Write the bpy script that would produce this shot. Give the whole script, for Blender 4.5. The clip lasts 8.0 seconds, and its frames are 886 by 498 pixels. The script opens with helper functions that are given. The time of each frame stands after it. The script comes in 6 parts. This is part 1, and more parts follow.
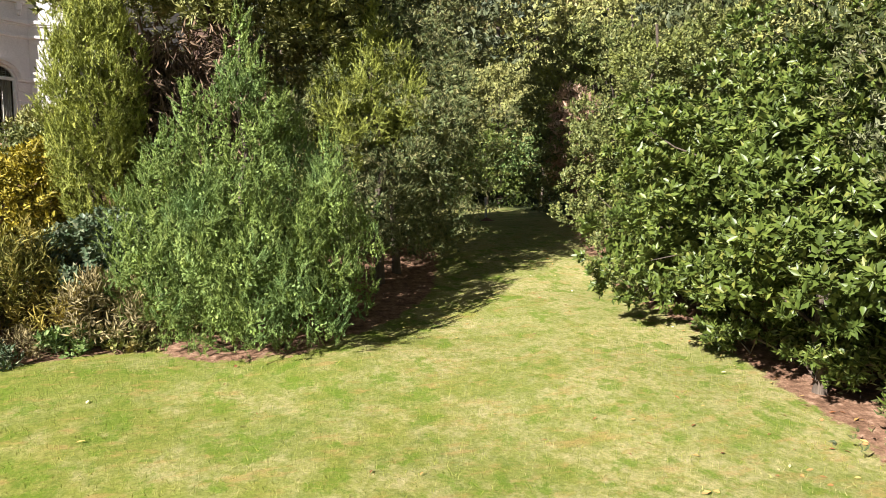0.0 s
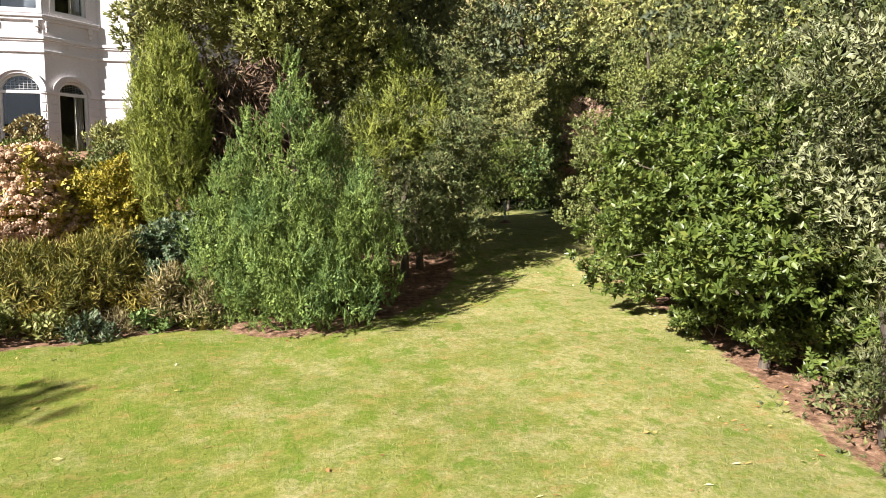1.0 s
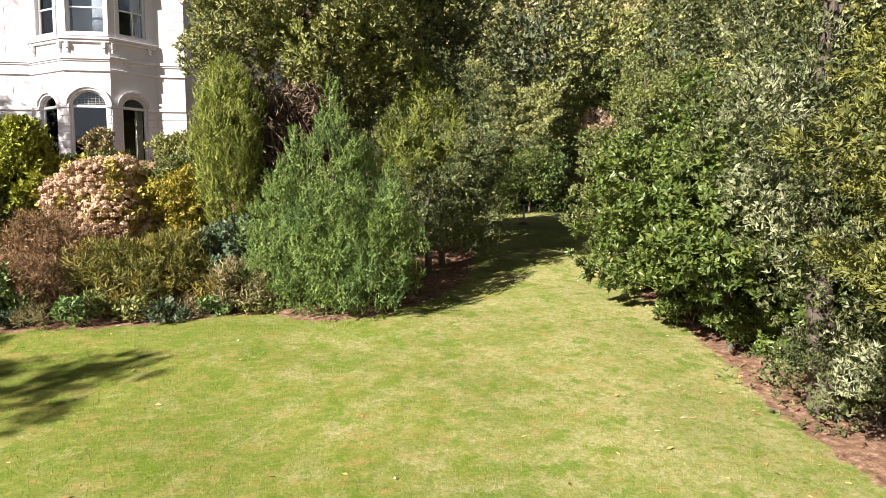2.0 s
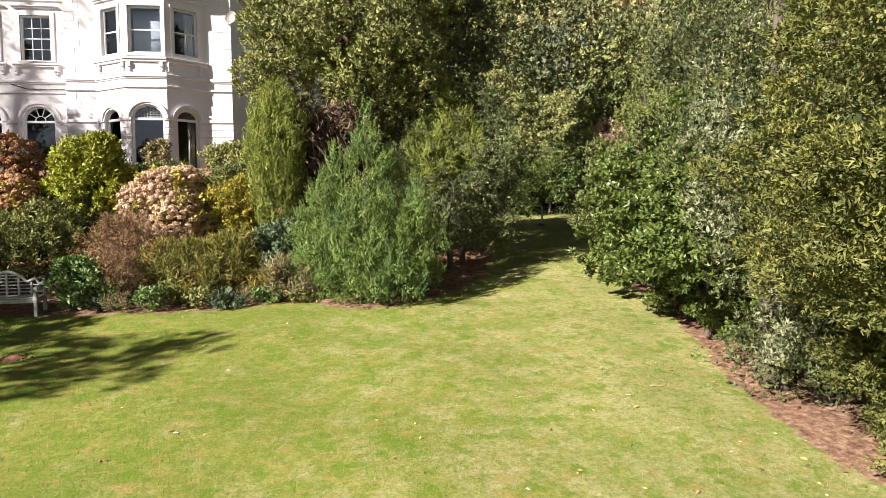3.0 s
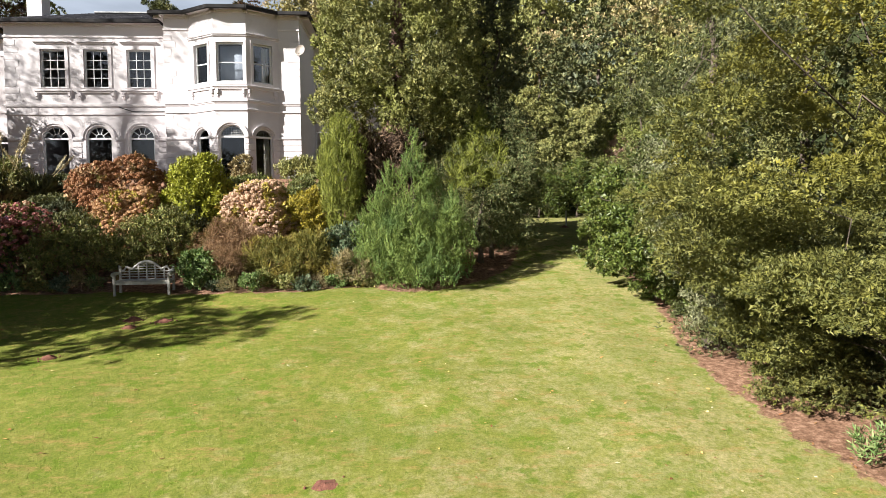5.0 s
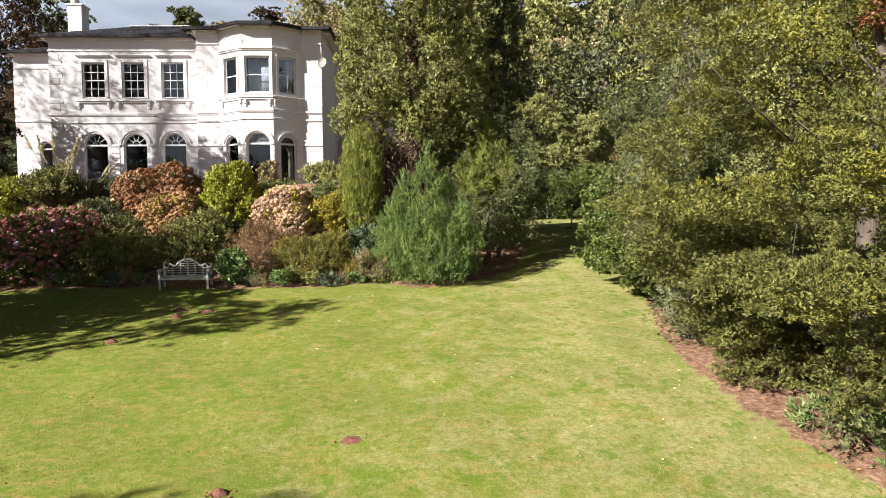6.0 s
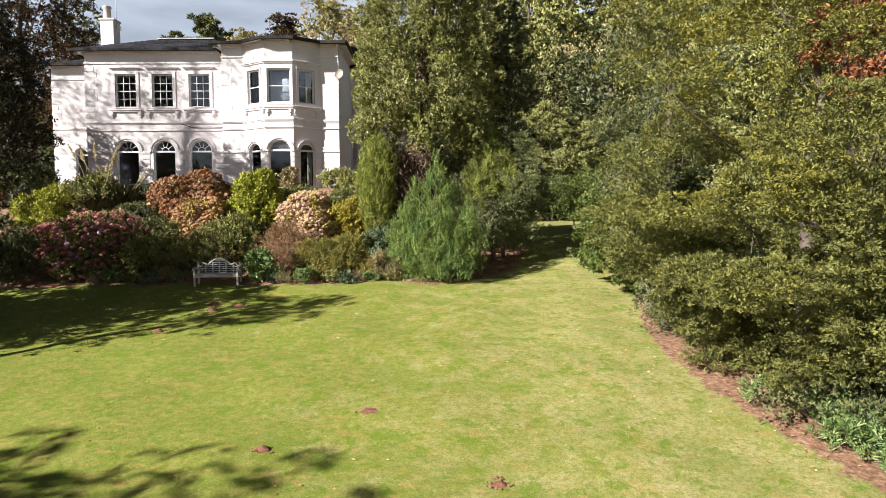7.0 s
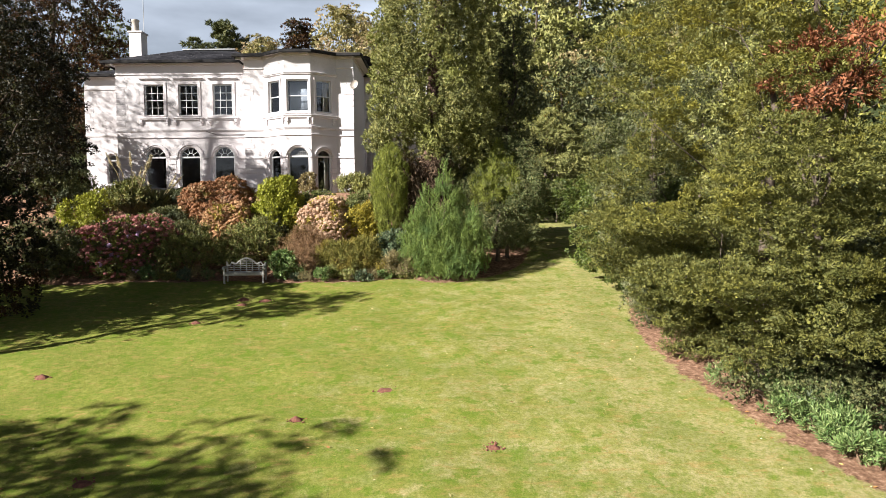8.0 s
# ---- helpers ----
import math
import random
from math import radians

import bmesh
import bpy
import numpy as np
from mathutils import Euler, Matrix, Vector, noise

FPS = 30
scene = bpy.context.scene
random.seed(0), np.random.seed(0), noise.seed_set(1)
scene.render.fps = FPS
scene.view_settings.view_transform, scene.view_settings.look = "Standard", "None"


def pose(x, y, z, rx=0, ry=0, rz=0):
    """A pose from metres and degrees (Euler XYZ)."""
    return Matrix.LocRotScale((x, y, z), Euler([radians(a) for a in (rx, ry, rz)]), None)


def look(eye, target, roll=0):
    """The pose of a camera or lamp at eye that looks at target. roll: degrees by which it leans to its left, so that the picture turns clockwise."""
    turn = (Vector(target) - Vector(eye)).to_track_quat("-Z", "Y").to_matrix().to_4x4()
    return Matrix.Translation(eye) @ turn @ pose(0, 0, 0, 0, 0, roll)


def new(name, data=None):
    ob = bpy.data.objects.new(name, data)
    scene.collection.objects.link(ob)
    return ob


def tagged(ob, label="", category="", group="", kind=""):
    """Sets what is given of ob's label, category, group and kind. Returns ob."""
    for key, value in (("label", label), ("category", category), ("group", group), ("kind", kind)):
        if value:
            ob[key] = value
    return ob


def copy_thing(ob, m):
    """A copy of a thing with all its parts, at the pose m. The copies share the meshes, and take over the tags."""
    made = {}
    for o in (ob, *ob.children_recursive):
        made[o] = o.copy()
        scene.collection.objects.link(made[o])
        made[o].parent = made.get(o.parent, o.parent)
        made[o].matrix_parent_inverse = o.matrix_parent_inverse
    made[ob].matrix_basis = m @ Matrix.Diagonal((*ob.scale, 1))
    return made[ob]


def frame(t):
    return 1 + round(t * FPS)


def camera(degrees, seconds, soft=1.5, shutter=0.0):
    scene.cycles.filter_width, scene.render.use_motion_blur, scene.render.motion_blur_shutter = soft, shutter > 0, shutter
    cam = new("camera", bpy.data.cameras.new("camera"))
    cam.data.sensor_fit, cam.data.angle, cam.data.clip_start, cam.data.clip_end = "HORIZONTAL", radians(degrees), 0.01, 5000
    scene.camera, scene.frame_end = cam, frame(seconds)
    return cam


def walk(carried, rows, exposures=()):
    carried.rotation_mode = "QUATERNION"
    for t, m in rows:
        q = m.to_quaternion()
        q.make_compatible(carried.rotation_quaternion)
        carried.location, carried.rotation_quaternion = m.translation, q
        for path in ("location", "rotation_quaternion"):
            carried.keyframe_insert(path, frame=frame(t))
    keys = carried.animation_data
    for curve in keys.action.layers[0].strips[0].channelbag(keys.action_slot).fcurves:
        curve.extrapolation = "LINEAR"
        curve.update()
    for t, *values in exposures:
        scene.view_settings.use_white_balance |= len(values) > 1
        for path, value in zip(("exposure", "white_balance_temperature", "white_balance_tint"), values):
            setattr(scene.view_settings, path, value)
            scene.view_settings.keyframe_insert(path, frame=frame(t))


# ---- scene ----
cam = camera(69.8, 8.0, soft=0.85)
METRES, EYE, TILT, LEAN, TURN = 17.0, 2.6, 0.28, -0.7, -15.5
ROWS = [
    (0.0, 0.0, 0.0, 0.0, -0.11, -3.5, 1.73),
    (0.5, 0.0083, -0.0559, 0.0021, 1.2, -3.42, 1.66),
    (1.0, 0.0184, -0.1168, 0.0045, 2.62, -3.36, 1.62),
    (1.5, 0.0288, -0.1738, 0.0065, 3.91, -3.31, 1.53),
    (3.0, 0.0705, -0.3539, 0.0124, 8.06, -3.17, 1.43),
    (3.5, 0.0852, -0.4139, 0.0141, 9.03, -3.14, 1.38),
    (4.0, 0.1028, -0.4789, 0.0161, 10.13, -3.13, 1.36),
    (4.5, 0.1194, -0.5406, 0.0186, 11.14, -3.12, 1.33),
    (5.0, 0.1359, -0.6047, 0.0216, 12.18, -3.11, 1.26),
    (6.5, 0.1949, -0.7814, 0.0331, 14.21, -3.14, 1.19),
    (7.0, 0.2152, -0.8423, 0.0381, 14.78, -3.15, 1.17),
    (7.5, 0.234, -0.8996, 0.0431, 15.27, -3.17, 1.17),
    (8.0, 0.2561, -0.9633, 0.0494, 15.79, -3.21, 1.15),
]
walk(cam, [(t, pose(0, 0, EYE, TILT, LEAN, TURN) @ pose(METRES * x, METRES * y, METRES * z, 90 + pitch, roll, yaw)) for t, x, y, z, yaw, pitch, roll in ROWS], [(0.0, 1.66), (2.5, 1.54), (4.5, 1.44), (8.0, 1.43)])

# ---- daylight ----
SUN_EL, SUN_TO = radians(28.5), Vector((0.825, 0.565))
SUN_TO.normalize()
sun_way = Vector((SUN_TO.x * math.cos(SUN_EL), SUN_TO.y * math.cos(SUN_EL), -math.sin(SUN_EL)))
sun = new("sun", bpy.data.lights.new("sun", "SUN"))
sun.data.energy, sun.data.angle, sun.data.color = 5.0, radians(0.55), (1.0, 0.965, 0.91)
sun.matrix_world = look((-30, -20, 40), Vector((-30, -20, 40)) + sun_way)
world = bpy.data.worlds.new("sky")
scene.world = world
world.use_nodes = True
wn = world.node_tree.nodes
sky = wn.new("ShaderNodeTexSky")
sky.sky_type, sky.sun_disc = "NISHITA", False
sky.sun_elevation, sky.sun_rotation = SUN_EL, math.atan2(-SUN_TO.x, -SUN_TO.y)
sky.air_density, sky.dust_density, sky.ozone_density = 1.0, 1.5, 1.0
tc, cl, ramp, mixc = wn.new("ShaderNodeTexCoord"), wn.new("ShaderNodeTexNoise"), wn.new("ShaderNodeValToRGB"), wn.new("ShaderNodeMixRGB")
mp = wn.new("ShaderNodeMapping")
mp.inputs["Scale"].default_value = (1.0, 1.0, 3.2)
cl.inputs["Scale"].default_value, cl.inputs["Detail"].default_value = 2.3, 7
ramp.color_ramp.elements[0].position, ramp.color_ramp.elements[1].position = 0.40, 0.80
mixc.inputs[2].default_value = (25.0, 28.3, 33.8, 1)
# clouds thicken towards the horizon and leave the zenith clear
sep, lowc, addc = wn.new("ShaderNodeSeparateXYZ"), wn.new("ShaderNodeMapRange"), wn.new("ShaderNodeMath")
lowc.inputs["From Min"].default_value, lowc.inputs["From Max"].default_value, lowc.inputs["To Min"].default_value, lowc.inputs["To Max"].default_value = 0.30, 0.43, 0.2, -0.4
addc.operation = "ADD"
wl = world.node_tree.links
wl.new(tc.outputs["Generated"], mp.inputs["Vector"])
wl.new(mp.outputs[0], cl.inputs["Vector"])
wl.new(tc.outputs["Generated"], sep.inputs[0])
wl.new(sep.outputs["Z"], lowc.inputs["Value"])
wl.new(cl.outputs[0], addc.inputs[0])
wl.new(lowc.outputs[0], addc.inputs[1])
wl.new(addc.outputs[0], ramp.inputs[0])
wl.new(ramp.outputs[0], mixc.inputs[0])
wl.new(sky.outputs[0], mixc.inputs[1])
wl.new(mixc.outputs[0], wn["Background"].inputs[0])
wn["Background"].inputs[1].default_value = 0.0110

# ---- materials ----
def nodes_of(name):
    m = bpy.data.materials.new(name)
    m.use_nodes = True
    return m, m.node_tree.nodes, m.node_tree.links, m.node_tree.nodes["Principled BSDF"]


def ramp_node(n, stops):
    r = n.new("ShaderNodeValToRGB")
    e = r.color_ramp.elements
    while len(e) < len(stops):
        e.new(0.5)
    for el, (p, c) in zip(e, stops):
        el.position, el.color = p, (*c, 1)
    return r


def noise_node(n, l, scale, detail=4.0, rough=0.55, coord="Object", stretch=None):
    t, x = n.new("ShaderNodeTexNoise"), n.new("ShaderNodeTexCoord")
    t.inputs["Scale"].default_value, t.inputs["Detail"].default_value, t.inputs["Roughness"].default_value = scale, detail, rough
    if stretch:
        mpn = n.new("ShaderNodeMapping")
        mpn.inputs["Scale"].default_value = stretch
        l.new(x.outputs[coord], mpn.inputs["Vector"])
        l.new(mpn.outputs[0], t.inputs["Vector"])
    else:
        l.new(x.outputs[coord], t.inputs["Vector"])
    return t


def mix_node(n, l, a, b, fac, kind="MIX"):
    m = n.new("ShaderNodeMixRGB")
    m.blend_type = kind
    for sock, v in ((m.inputs[0], fac), (m.inputs[1], a), (m.inputs[2], b)):
        if isinstance(v, (int, float)):
            sock.default_value = v
        elif isinstance(v, tuple):
            sock.default_value = (*v, 1)
        else:
            l.new(v, sock)
    return m.outputs[0]


def bump(n, l, bsdf, height, strength, distance):
    b = n.new("ShaderNodeBump")
    b.inputs["Strength"].default_value, b.inputs["Distance"].default_value = strength, distance
    l.new(height, b.inputs["Height"])
    l.new(b.outputs[0], bsdf.inputs["Normal"])


def leaf_mat(name, stops, accent=None, accent_at=(0.55, 0.7), scale=0.5, rough=0.5, glow=0.3, spec=0.18, turning=None):
    """Leaves: colour by leaf, patches of a second colour through the crown (turning first high up: height, share a metre), light coming through the blade."""
    m, n, l, p = nodes_of(name)
    g = n.new("ShaderNodeNewGeometry")
    def lifted(rgb):
        return tuple(min(0.75, c * k) for c, k in zip(rgb, (1.62, 1.27, 1.6) if rgb[0] < 0.85 * rgb[1] else (1.25, 1.25, 1.25)))
    r = ramp_node(n, [(at, lifted(rgb)) for at, rgb in stops])
    l.new(g.outputs["Random Per Island"], r.inputs[0])
    col = r.outputs[0]
    accent = accent and lifted(accent)
    if accent:
        big = noise_node(n, l, scale, 3.0)
        sel = ramp_node(n, ((accent_at[0], (0, 0, 0)), (accent_at[1], (1, 1, 1))))
        amount = big.outputs[0]
        if turning:
            pos, xyz, gain, both = n.new("ShaderNodeTexCoord"), n.new("ShaderNodeSeparateXYZ"), n.new("ShaderNodeMath"), n.new("ShaderNodeMath")
            gain.operation = "MULTIPLY_ADD"
            gain.inputs[1].default_value, gain.inputs[2].default_value = turning[1], -turning[0] * turning[1]
            gain.use_clamp = False
            l.new(pos.outputs["Object"], xyz.inputs[0])
            l.new(xyz.outputs["Z"], gain.inputs[0])
            l.new(gain.outputs[0], both.inputs[0])
            l.new(amount, both.inputs[1])
            amount = both.outputs[0]
        l.new(amount, sel.inputs[0])
        col = mix_node(n, l, col, accent, sel.outputs[0])
    vein = noise_node(n, l, 6.0, 4.0)
    tone = ramp_node(n, ((0.3, (0.64, 0.66, 0.66)), (0.7, (1.3, 1.26, 1.16))))
    l.new(vein.outputs[0], tone.inputs[0])
    col = mix_node(n, l, col, tone.outputs[0], 1.0, "MULTIPLY")
    l.new(col, p.inputs["Base Color"])
    p.inputs["Roughness"].default_value = rough
    p.inputs["Specular IOR Level"].default_value = spec
    tr, ms = n.new("ShaderNodeBsdfTranslucent"), n.new("ShaderNodeMixShader")
    l.new(mix_node(n, l, col, (1.1, 1.05, 0.4), 1.0, "MULTIPLY"), tr.inputs[0])
    ms.inputs[0].default_value = glow * 0.28
    l.new(p.outputs[0], ms.inputs[1])
    l.new(tr.outputs[0], ms.inputs[2])
    l.new(ms.outputs[0], n["Material Output"].inputs[0])
    return m


def surface_mat(name, c1, c2, scale, rough=0.8, bump_by=0.3, bump_scale=40.0, dist=0.01, metal=0.0, third=None, stretch=None, spec=0.5):
    m, n, l, p = nodes_of(name)
    big, fine = noise_node(n, l, scale, 5.0, stretch=stretch), noise_node(n, l, bump_scale, 6.0, stretch=stretch)
    r = ramp_node(n, ((0.33, c1), (0.68, c2)))
    l.new(big.outputs[0], r.inputs[0])
    tone = ramp_node(n, ((0.3, (0.8, 0.8, 0.8)), (0.7, (1.12, 1.12, 1.12))))
    l.new(fine.outputs[0], tone.inputs[0])
    col = mix_node(n, l, r.outputs[0], tone.outputs[0], 1.0, "MULTIPLY")
    if third:
        spots = noise_node(n, l, scale * 2.7, 8.0, 0.7)
        sel = ramp_node(n, ((0.58, (0, 0, 0)), (0.72, (1, 1, 1))))
        l.new(spots.outputs[0], sel.inputs[0])
        col = mix_node(n, l, col, third, sel.outputs[0])
    l.new(col, p.inputs["Base Color"])
    p.inputs["Roughness"].default_value, p.inputs["Metallic"].default_value = rough, metal
    p.inputs["Specular IOR Level"].default_value = spec
    bump(n, l, p, fine.outputs[0], bump_by, dist)
    return m


def ground_mat():
    m, n, l, p = nodes_of("lawn_and_soil")
    at = n.new("ShaderNodeAttribute")
    at.attribute_name = "soil"
    big, mid, fine = noise_node(n, l, 0.7, 6.0), noise_node(n, l, 5.5, 7.0, 0.7), noise_node(n, l, 24.0, 6.0, 0.8)
    green = ramp_node(n, ((0.3, (0.122, 0.160, 0.026)), (0.5, (0.196, 0.212, 0.04)), (0.7, (0.29, 0.27, 0.083))))
    l.new(mid.outputs[0], green.inputs[0])
    dry = ramp_node(n, ((0.43, (0, 0, 0)), (0.63, (1, 1, 1))))
    dryn = noise_node(n, l, 1.5, 9.0, 0.66)
    # the side beneath the trees is drier than the side in the garden's shade
    pos, sx, slope = n.new("ShaderNodeTexCoord"), n.new("ShaderNodeSeparateXYZ"), n.new("ShaderNodeMath")
    slope.operation = "MULTIPLY_ADD"
    slope.inputs[1].default_value = 0.024
    l.new(pos.outputs["Object"], sx.inputs[0])
    l.new(sx.outputs["X"], slope.inputs[0])
    l.new(dryn.outputs[0], slope.inputs[2])
    l.new(slope.outputs[0], dry.inputs[0])
    grain = noise_node(n, l, 9.0, 8.0, 0.75)
    thin = ramp_node(n, ((0.40, (0.12, 0.12, 0.12)), (0.62, (0.8, 0.8, 0.8))))
    l.new(grain.outputs[0], thin.inputs[0])
    grass = mix_node(n, l, green.outputs[0], (0.46, 0.38, 0.215), mix_node(n, l, dry.outputs[0], thin.outputs[0], 1.0, "MULTIPLY"))
    lush = ramp_node(n, ((0.42, (0, 0, 0)), (0.62, (0.42, 0.42, 0.42))))
    l.new(big.outputs[0], lush.inputs[0])
    grass = mix_node(n, l, grass, (0.118, 0.168, 0.02), lush.outputs[0])
    # small worn and mossy flecks
    worn, wornr = noise_node(n, l, 3.4, 10.0, 0.72, stretch=(0.6, 1.5, 1.0)), ramp_node(n, ((0.53, (0, 0, 0)), (0.64, (0.66, 0.66, 0.66))))
    l.new(worn.outputs[0], wornr.inputs[0])
    grass = mix_node(n, l, grass, (0.34, 0.225, 0.085), wornr.outputs[0])
    moss, mossr = noise_node(n, l, 2.1, 10.0, 0.72), ramp_node(n, ((0.40, (0.75, 0.75, 0.75)), (0.47, (0, 0, 0))))
    l.new(moss.outputs[0], mossr.inputs[0])
    grass = mix_node(n, l, grass, (0.115, 0.18, 0.015), mossr.outputs[0])
    tone = ramp_node(n, ((0.34, (0.66, 0.69, 0.62)), (0.66, (1.32, 1.29, 1.26))))
    l.new(fine.outputs[0], tone.inputs[0])
    grass = mix_node(n, l, grass, tone.outputs[0], 0.8, "MULTIPLY")
    litter = ramp_node(n, ((0.36, (0.11, 0.058, 0.036)), (0.52, (0.26, 0.145, 0.096)), (0.66, (0.47, 0.30, 0.215))))
    ln = noise_node(n, l, 7.0, 8.0, 0.75)
    l.new(ln.outputs[0], litter.inputs[0])
    soil = mix_node(n, l, litter.outputs[0], tone.outputs[0], 0.8, "MULTIPLY")
    edge, add = noise_node(n, l, 2.6, 7.0, 0.7), n.new("ShaderNodeMath")
    add.operation = "ADD"
    sub = n.new("ShaderNodeMath")
    sub.operation = "MULTIPLY_ADD"
    sub.inputs[1].default_value, sub.inputs[2].default_value = 2.0, -1.0
    l.new(edge.outputs[0], sub.inputs[0])
    l.new(at.outputs["Fac"], add.inputs[0])
    l.new(sub.outputs[0], add.inputs[1])
    sel = ramp_node(n, ((0.42, (0, 0, 0)), (0.6, (1, 1, 1))))
    l.new(add.outputs[0], sel.inputs[0])
    # ivy and brambles cover the floor of the wood
    ivy_at = n.new("ShaderNodeAttribute")
    ivy_at.attribute_name = "ivy"
    ivy = ramp_node(n, ((0.38, (0.018, 0.024, 0.009)), (0.52, (0.04, 0.052, 0.018)), (0.66, (0.085, 0.1, 0.034))))
    l.new(grain.outputs[0], ivy.inputs[0])
    open_floor = mix_node(n, l, grass, soil, sel.outputs[0])
    l.new(mix_node(n, l, open_floor, ivy.outputs[0], ivy_at.outputs["Fac"]), p.inputs["Base Color"])
    p.inputs["Roughness"].default_value = 0.95
    p.inputs["Specular IOR Level"].default_value = 0.15
    bump(n, l, p, fine.outputs[0], 0.8, 0.03)
    return m


M = {}
M["ground"] = ground_mat()
M["stucco"] = surface_mat("painted_stucco", (0.65, 0.605, 0.61), (0.72, 0.675, 0.685), 0.6, 0.75, 0.12, 30.0, 0.006, third=(0.57, 0.52, 0.515))
M["trim"] = surface_mat("painted_trim", (0.67, 0.625, 0.63), (0.74, 0.695, 0.705), 1.4, 0.6, 0.08, 40.0, 0.004, third=(0.62, 0.57, 0.50))
M["joinery"] = surface_mat("white_joinery", (0.76, 0.76, 0.76), (0.82, 0.82, 0.82), 3.0, 0.4, 0.05, 60.0, 0.002)
M["slate"] = surface_mat("roof_slate", (0.012, 0.012, 0.016), (0.04, 0.04, 0.047), 2.2, 0.85, 0.3, 25.0, 0.01, third=(0.22, 0.21, 0.22), spec=0.12)
M["moss_tile"] = surface_mat("lichened_slate", (0.07, 0.058, 0.042), (0.15, 0.12, 0.08), 2.0, 0.85, 0.4, 25.0, 0.01, third=(0.26, 0.21, 0.16), spec=0.12)
M["gutter"] = surface_mat("gutter_iron", (0.018, 0.017, 0.018), (0.035, 0.033, 0.033), 4.0, 0.8, 0.1, 30.0, 0.003, spec=0.2)
M["rust"] = surface_mat("rusty_iron", (0.20, 0.09, 0.05), (0.33, 0.17, 0.10), 6.0, 0.8, 0.2, 40.0, 0.004)
# near-black colours for the unseen rooms behind the glass
M["room"] = surface_mat("dark_room_lining", (0.05, 0.04, 0.035), (0.08, 0.065, 0.055), 1.0, 0.9, 0.05, 20.0, 0.003)
M["room_floor"] = surface_mat("dark_room_floor", (0.045, 0.018, 0.015), (0.07, 0.03, 0.025), 2.0, 0.95, 0.2, 60.0, 0.003)
M["curtain"] = surface_mat("curtain_cloth", (0.62, 0.58, 0.52), (0.72, 0.69, 0.63), 3.0, 0.9, 0.1, 80.0, 0.003)
M["pane_backing"] = surface_mat("grey_blue_sheet", (0.22, 0.25, 0.30), (0.27, 0.31, 0.37), 0.8, 0.8, 0.05, 80.0, 0.002)
M["lattice"] = surface_mat("leaded_lattice", (0.28, 0.27, 0.25), (0.40, 0.38, 0.36), 5.0, 0.6, 0.05, 80.0, 0.002)
M["dish"] = surface_mat("weathered_dish", (0.36, 0.31, 0.27), (0.48, 0.43, 0.38), 4.0, 0.5, 0.05, 40.0, 0.002)
M["stone"] = surface_mat("terrace_stone", (0.30, 0.28, 0.24), (0.45, 0.42, 0.37), 1.5, 0.9, 0.4, 20.0, 0.01)
M["plinth"] = surface_mat("dark_plinth", (0.11, 0.10, 0.11), (0.19, 0.17, 0.18), 1.5, 0.9, 0.3, 20.0, 0.01)
M["bark"] = surface_mat("bark", (0.055, 0.04, 0.03), (0.14, 0.105, 0.08), 2.0, 0.95, 0.9, 14.0, 0.03, stretch=(3.0, 3.0, 0.5))
M["red_bark"] = surface_mat("red_bark", (0.06, 0.032, 0.024), (0.13, 0.075, 0.055), 2.0, 0.95, 0.9, 14.0, 0.03, stretch=(3.0, 3.0, 0.4))
M["twig"] = surface_mat("dead_twigs", (0.11, 0.066, 0.038), (0.22, 0.145, 0.09), 3.0, 0.95, 0.3, 30.0, 0.005)
M["teak"] = surface_mat("weathered_teak", (0.36, 0.34, 0.31), (0.56, 0.54, 0.5), 5.0, 0.8, 0.4, 60.0, 0.004, third=(0.17, 0.15, 0.13))
M["mole"] = surface_mat("red_earth", (0.12, 0.045, 0.03), (0.25, 0.10, 0.065), 9.0, 0.98, 0.9, 45.0, 0.02)
M["post"] = surface_mat("grey_post", (0.30, 0.30, 0.31), (0.45, 0.45, 0.46), 5.0, 0.6, 0.1, 40.0, 0.003)


def glass_mat():
    m, n, l, p = nodes_of("window_glass")
    n.remove(p)
    fr, gl, tr, ms = n.new("ShaderNodeFresnel"), n.new("ShaderNodeBsdfGlossy"), n.new("ShaderNodeBsdfTransparent"), n.new("ShaderNodeMixShader")
    fr.inputs["IOR"].default_value = 1.65
    gl.inputs["Roughness"].default_value = 0.01
    wob = noise_node(n, l, 2.2, 2.0)
    b = n.new("ShaderNodeBump")
    b.inputs["Strength"].default_value, b.inputs["Distance"].default_value = 0.05, 0.05
    l.new(wob.outputs[0], b.inputs["Height"])
    l.new(b.outputs[0], gl.inputs["Normal"])
    l.new(fr.outputs[0], ms.inputs[0])
    l.new(tr.outputs[0], ms.inputs[1])
    l.new(gl.outputs[0], ms.inputs[2])
    l.new(ms.outputs[0], n["Material Output"].inputs[0])
    return m


M["glass"] = glass_mat()
M["young_cypress"] = leaf_mat("young_cypress_sprays", ((0.0, (0.075, 0.140, 0.031)), (0.5, (0.101, 0.179, 0.038)), (1.0, (0.137, 0.219, 0.048))), (0.077, 0.165, 0.050), (0.50, 0.72), 0.9, 0.55, 0.2)
M["old_cypress"] = leaf_mat("old_cypress_sprays", ((0.0, (0.076, 0.103, 0.032)), (0.5, (0.131, 0.175, 0.052)), (1.0, (0.202, 0.239, 0.074))), (0.175, 0.185, 0.052), (0.5, 0.7), 0.45, 0.55, 0.18)
M["column_cypress"] = leaf_mat("column_cypress_sprays", ((0.0, (0.109, 0.161, 0.028)), (0.5, (0.148, 0.212, 0.037)), (1.0, (0.200, 0.268, 0.048))), None, rough=0.5, glow=0.2)
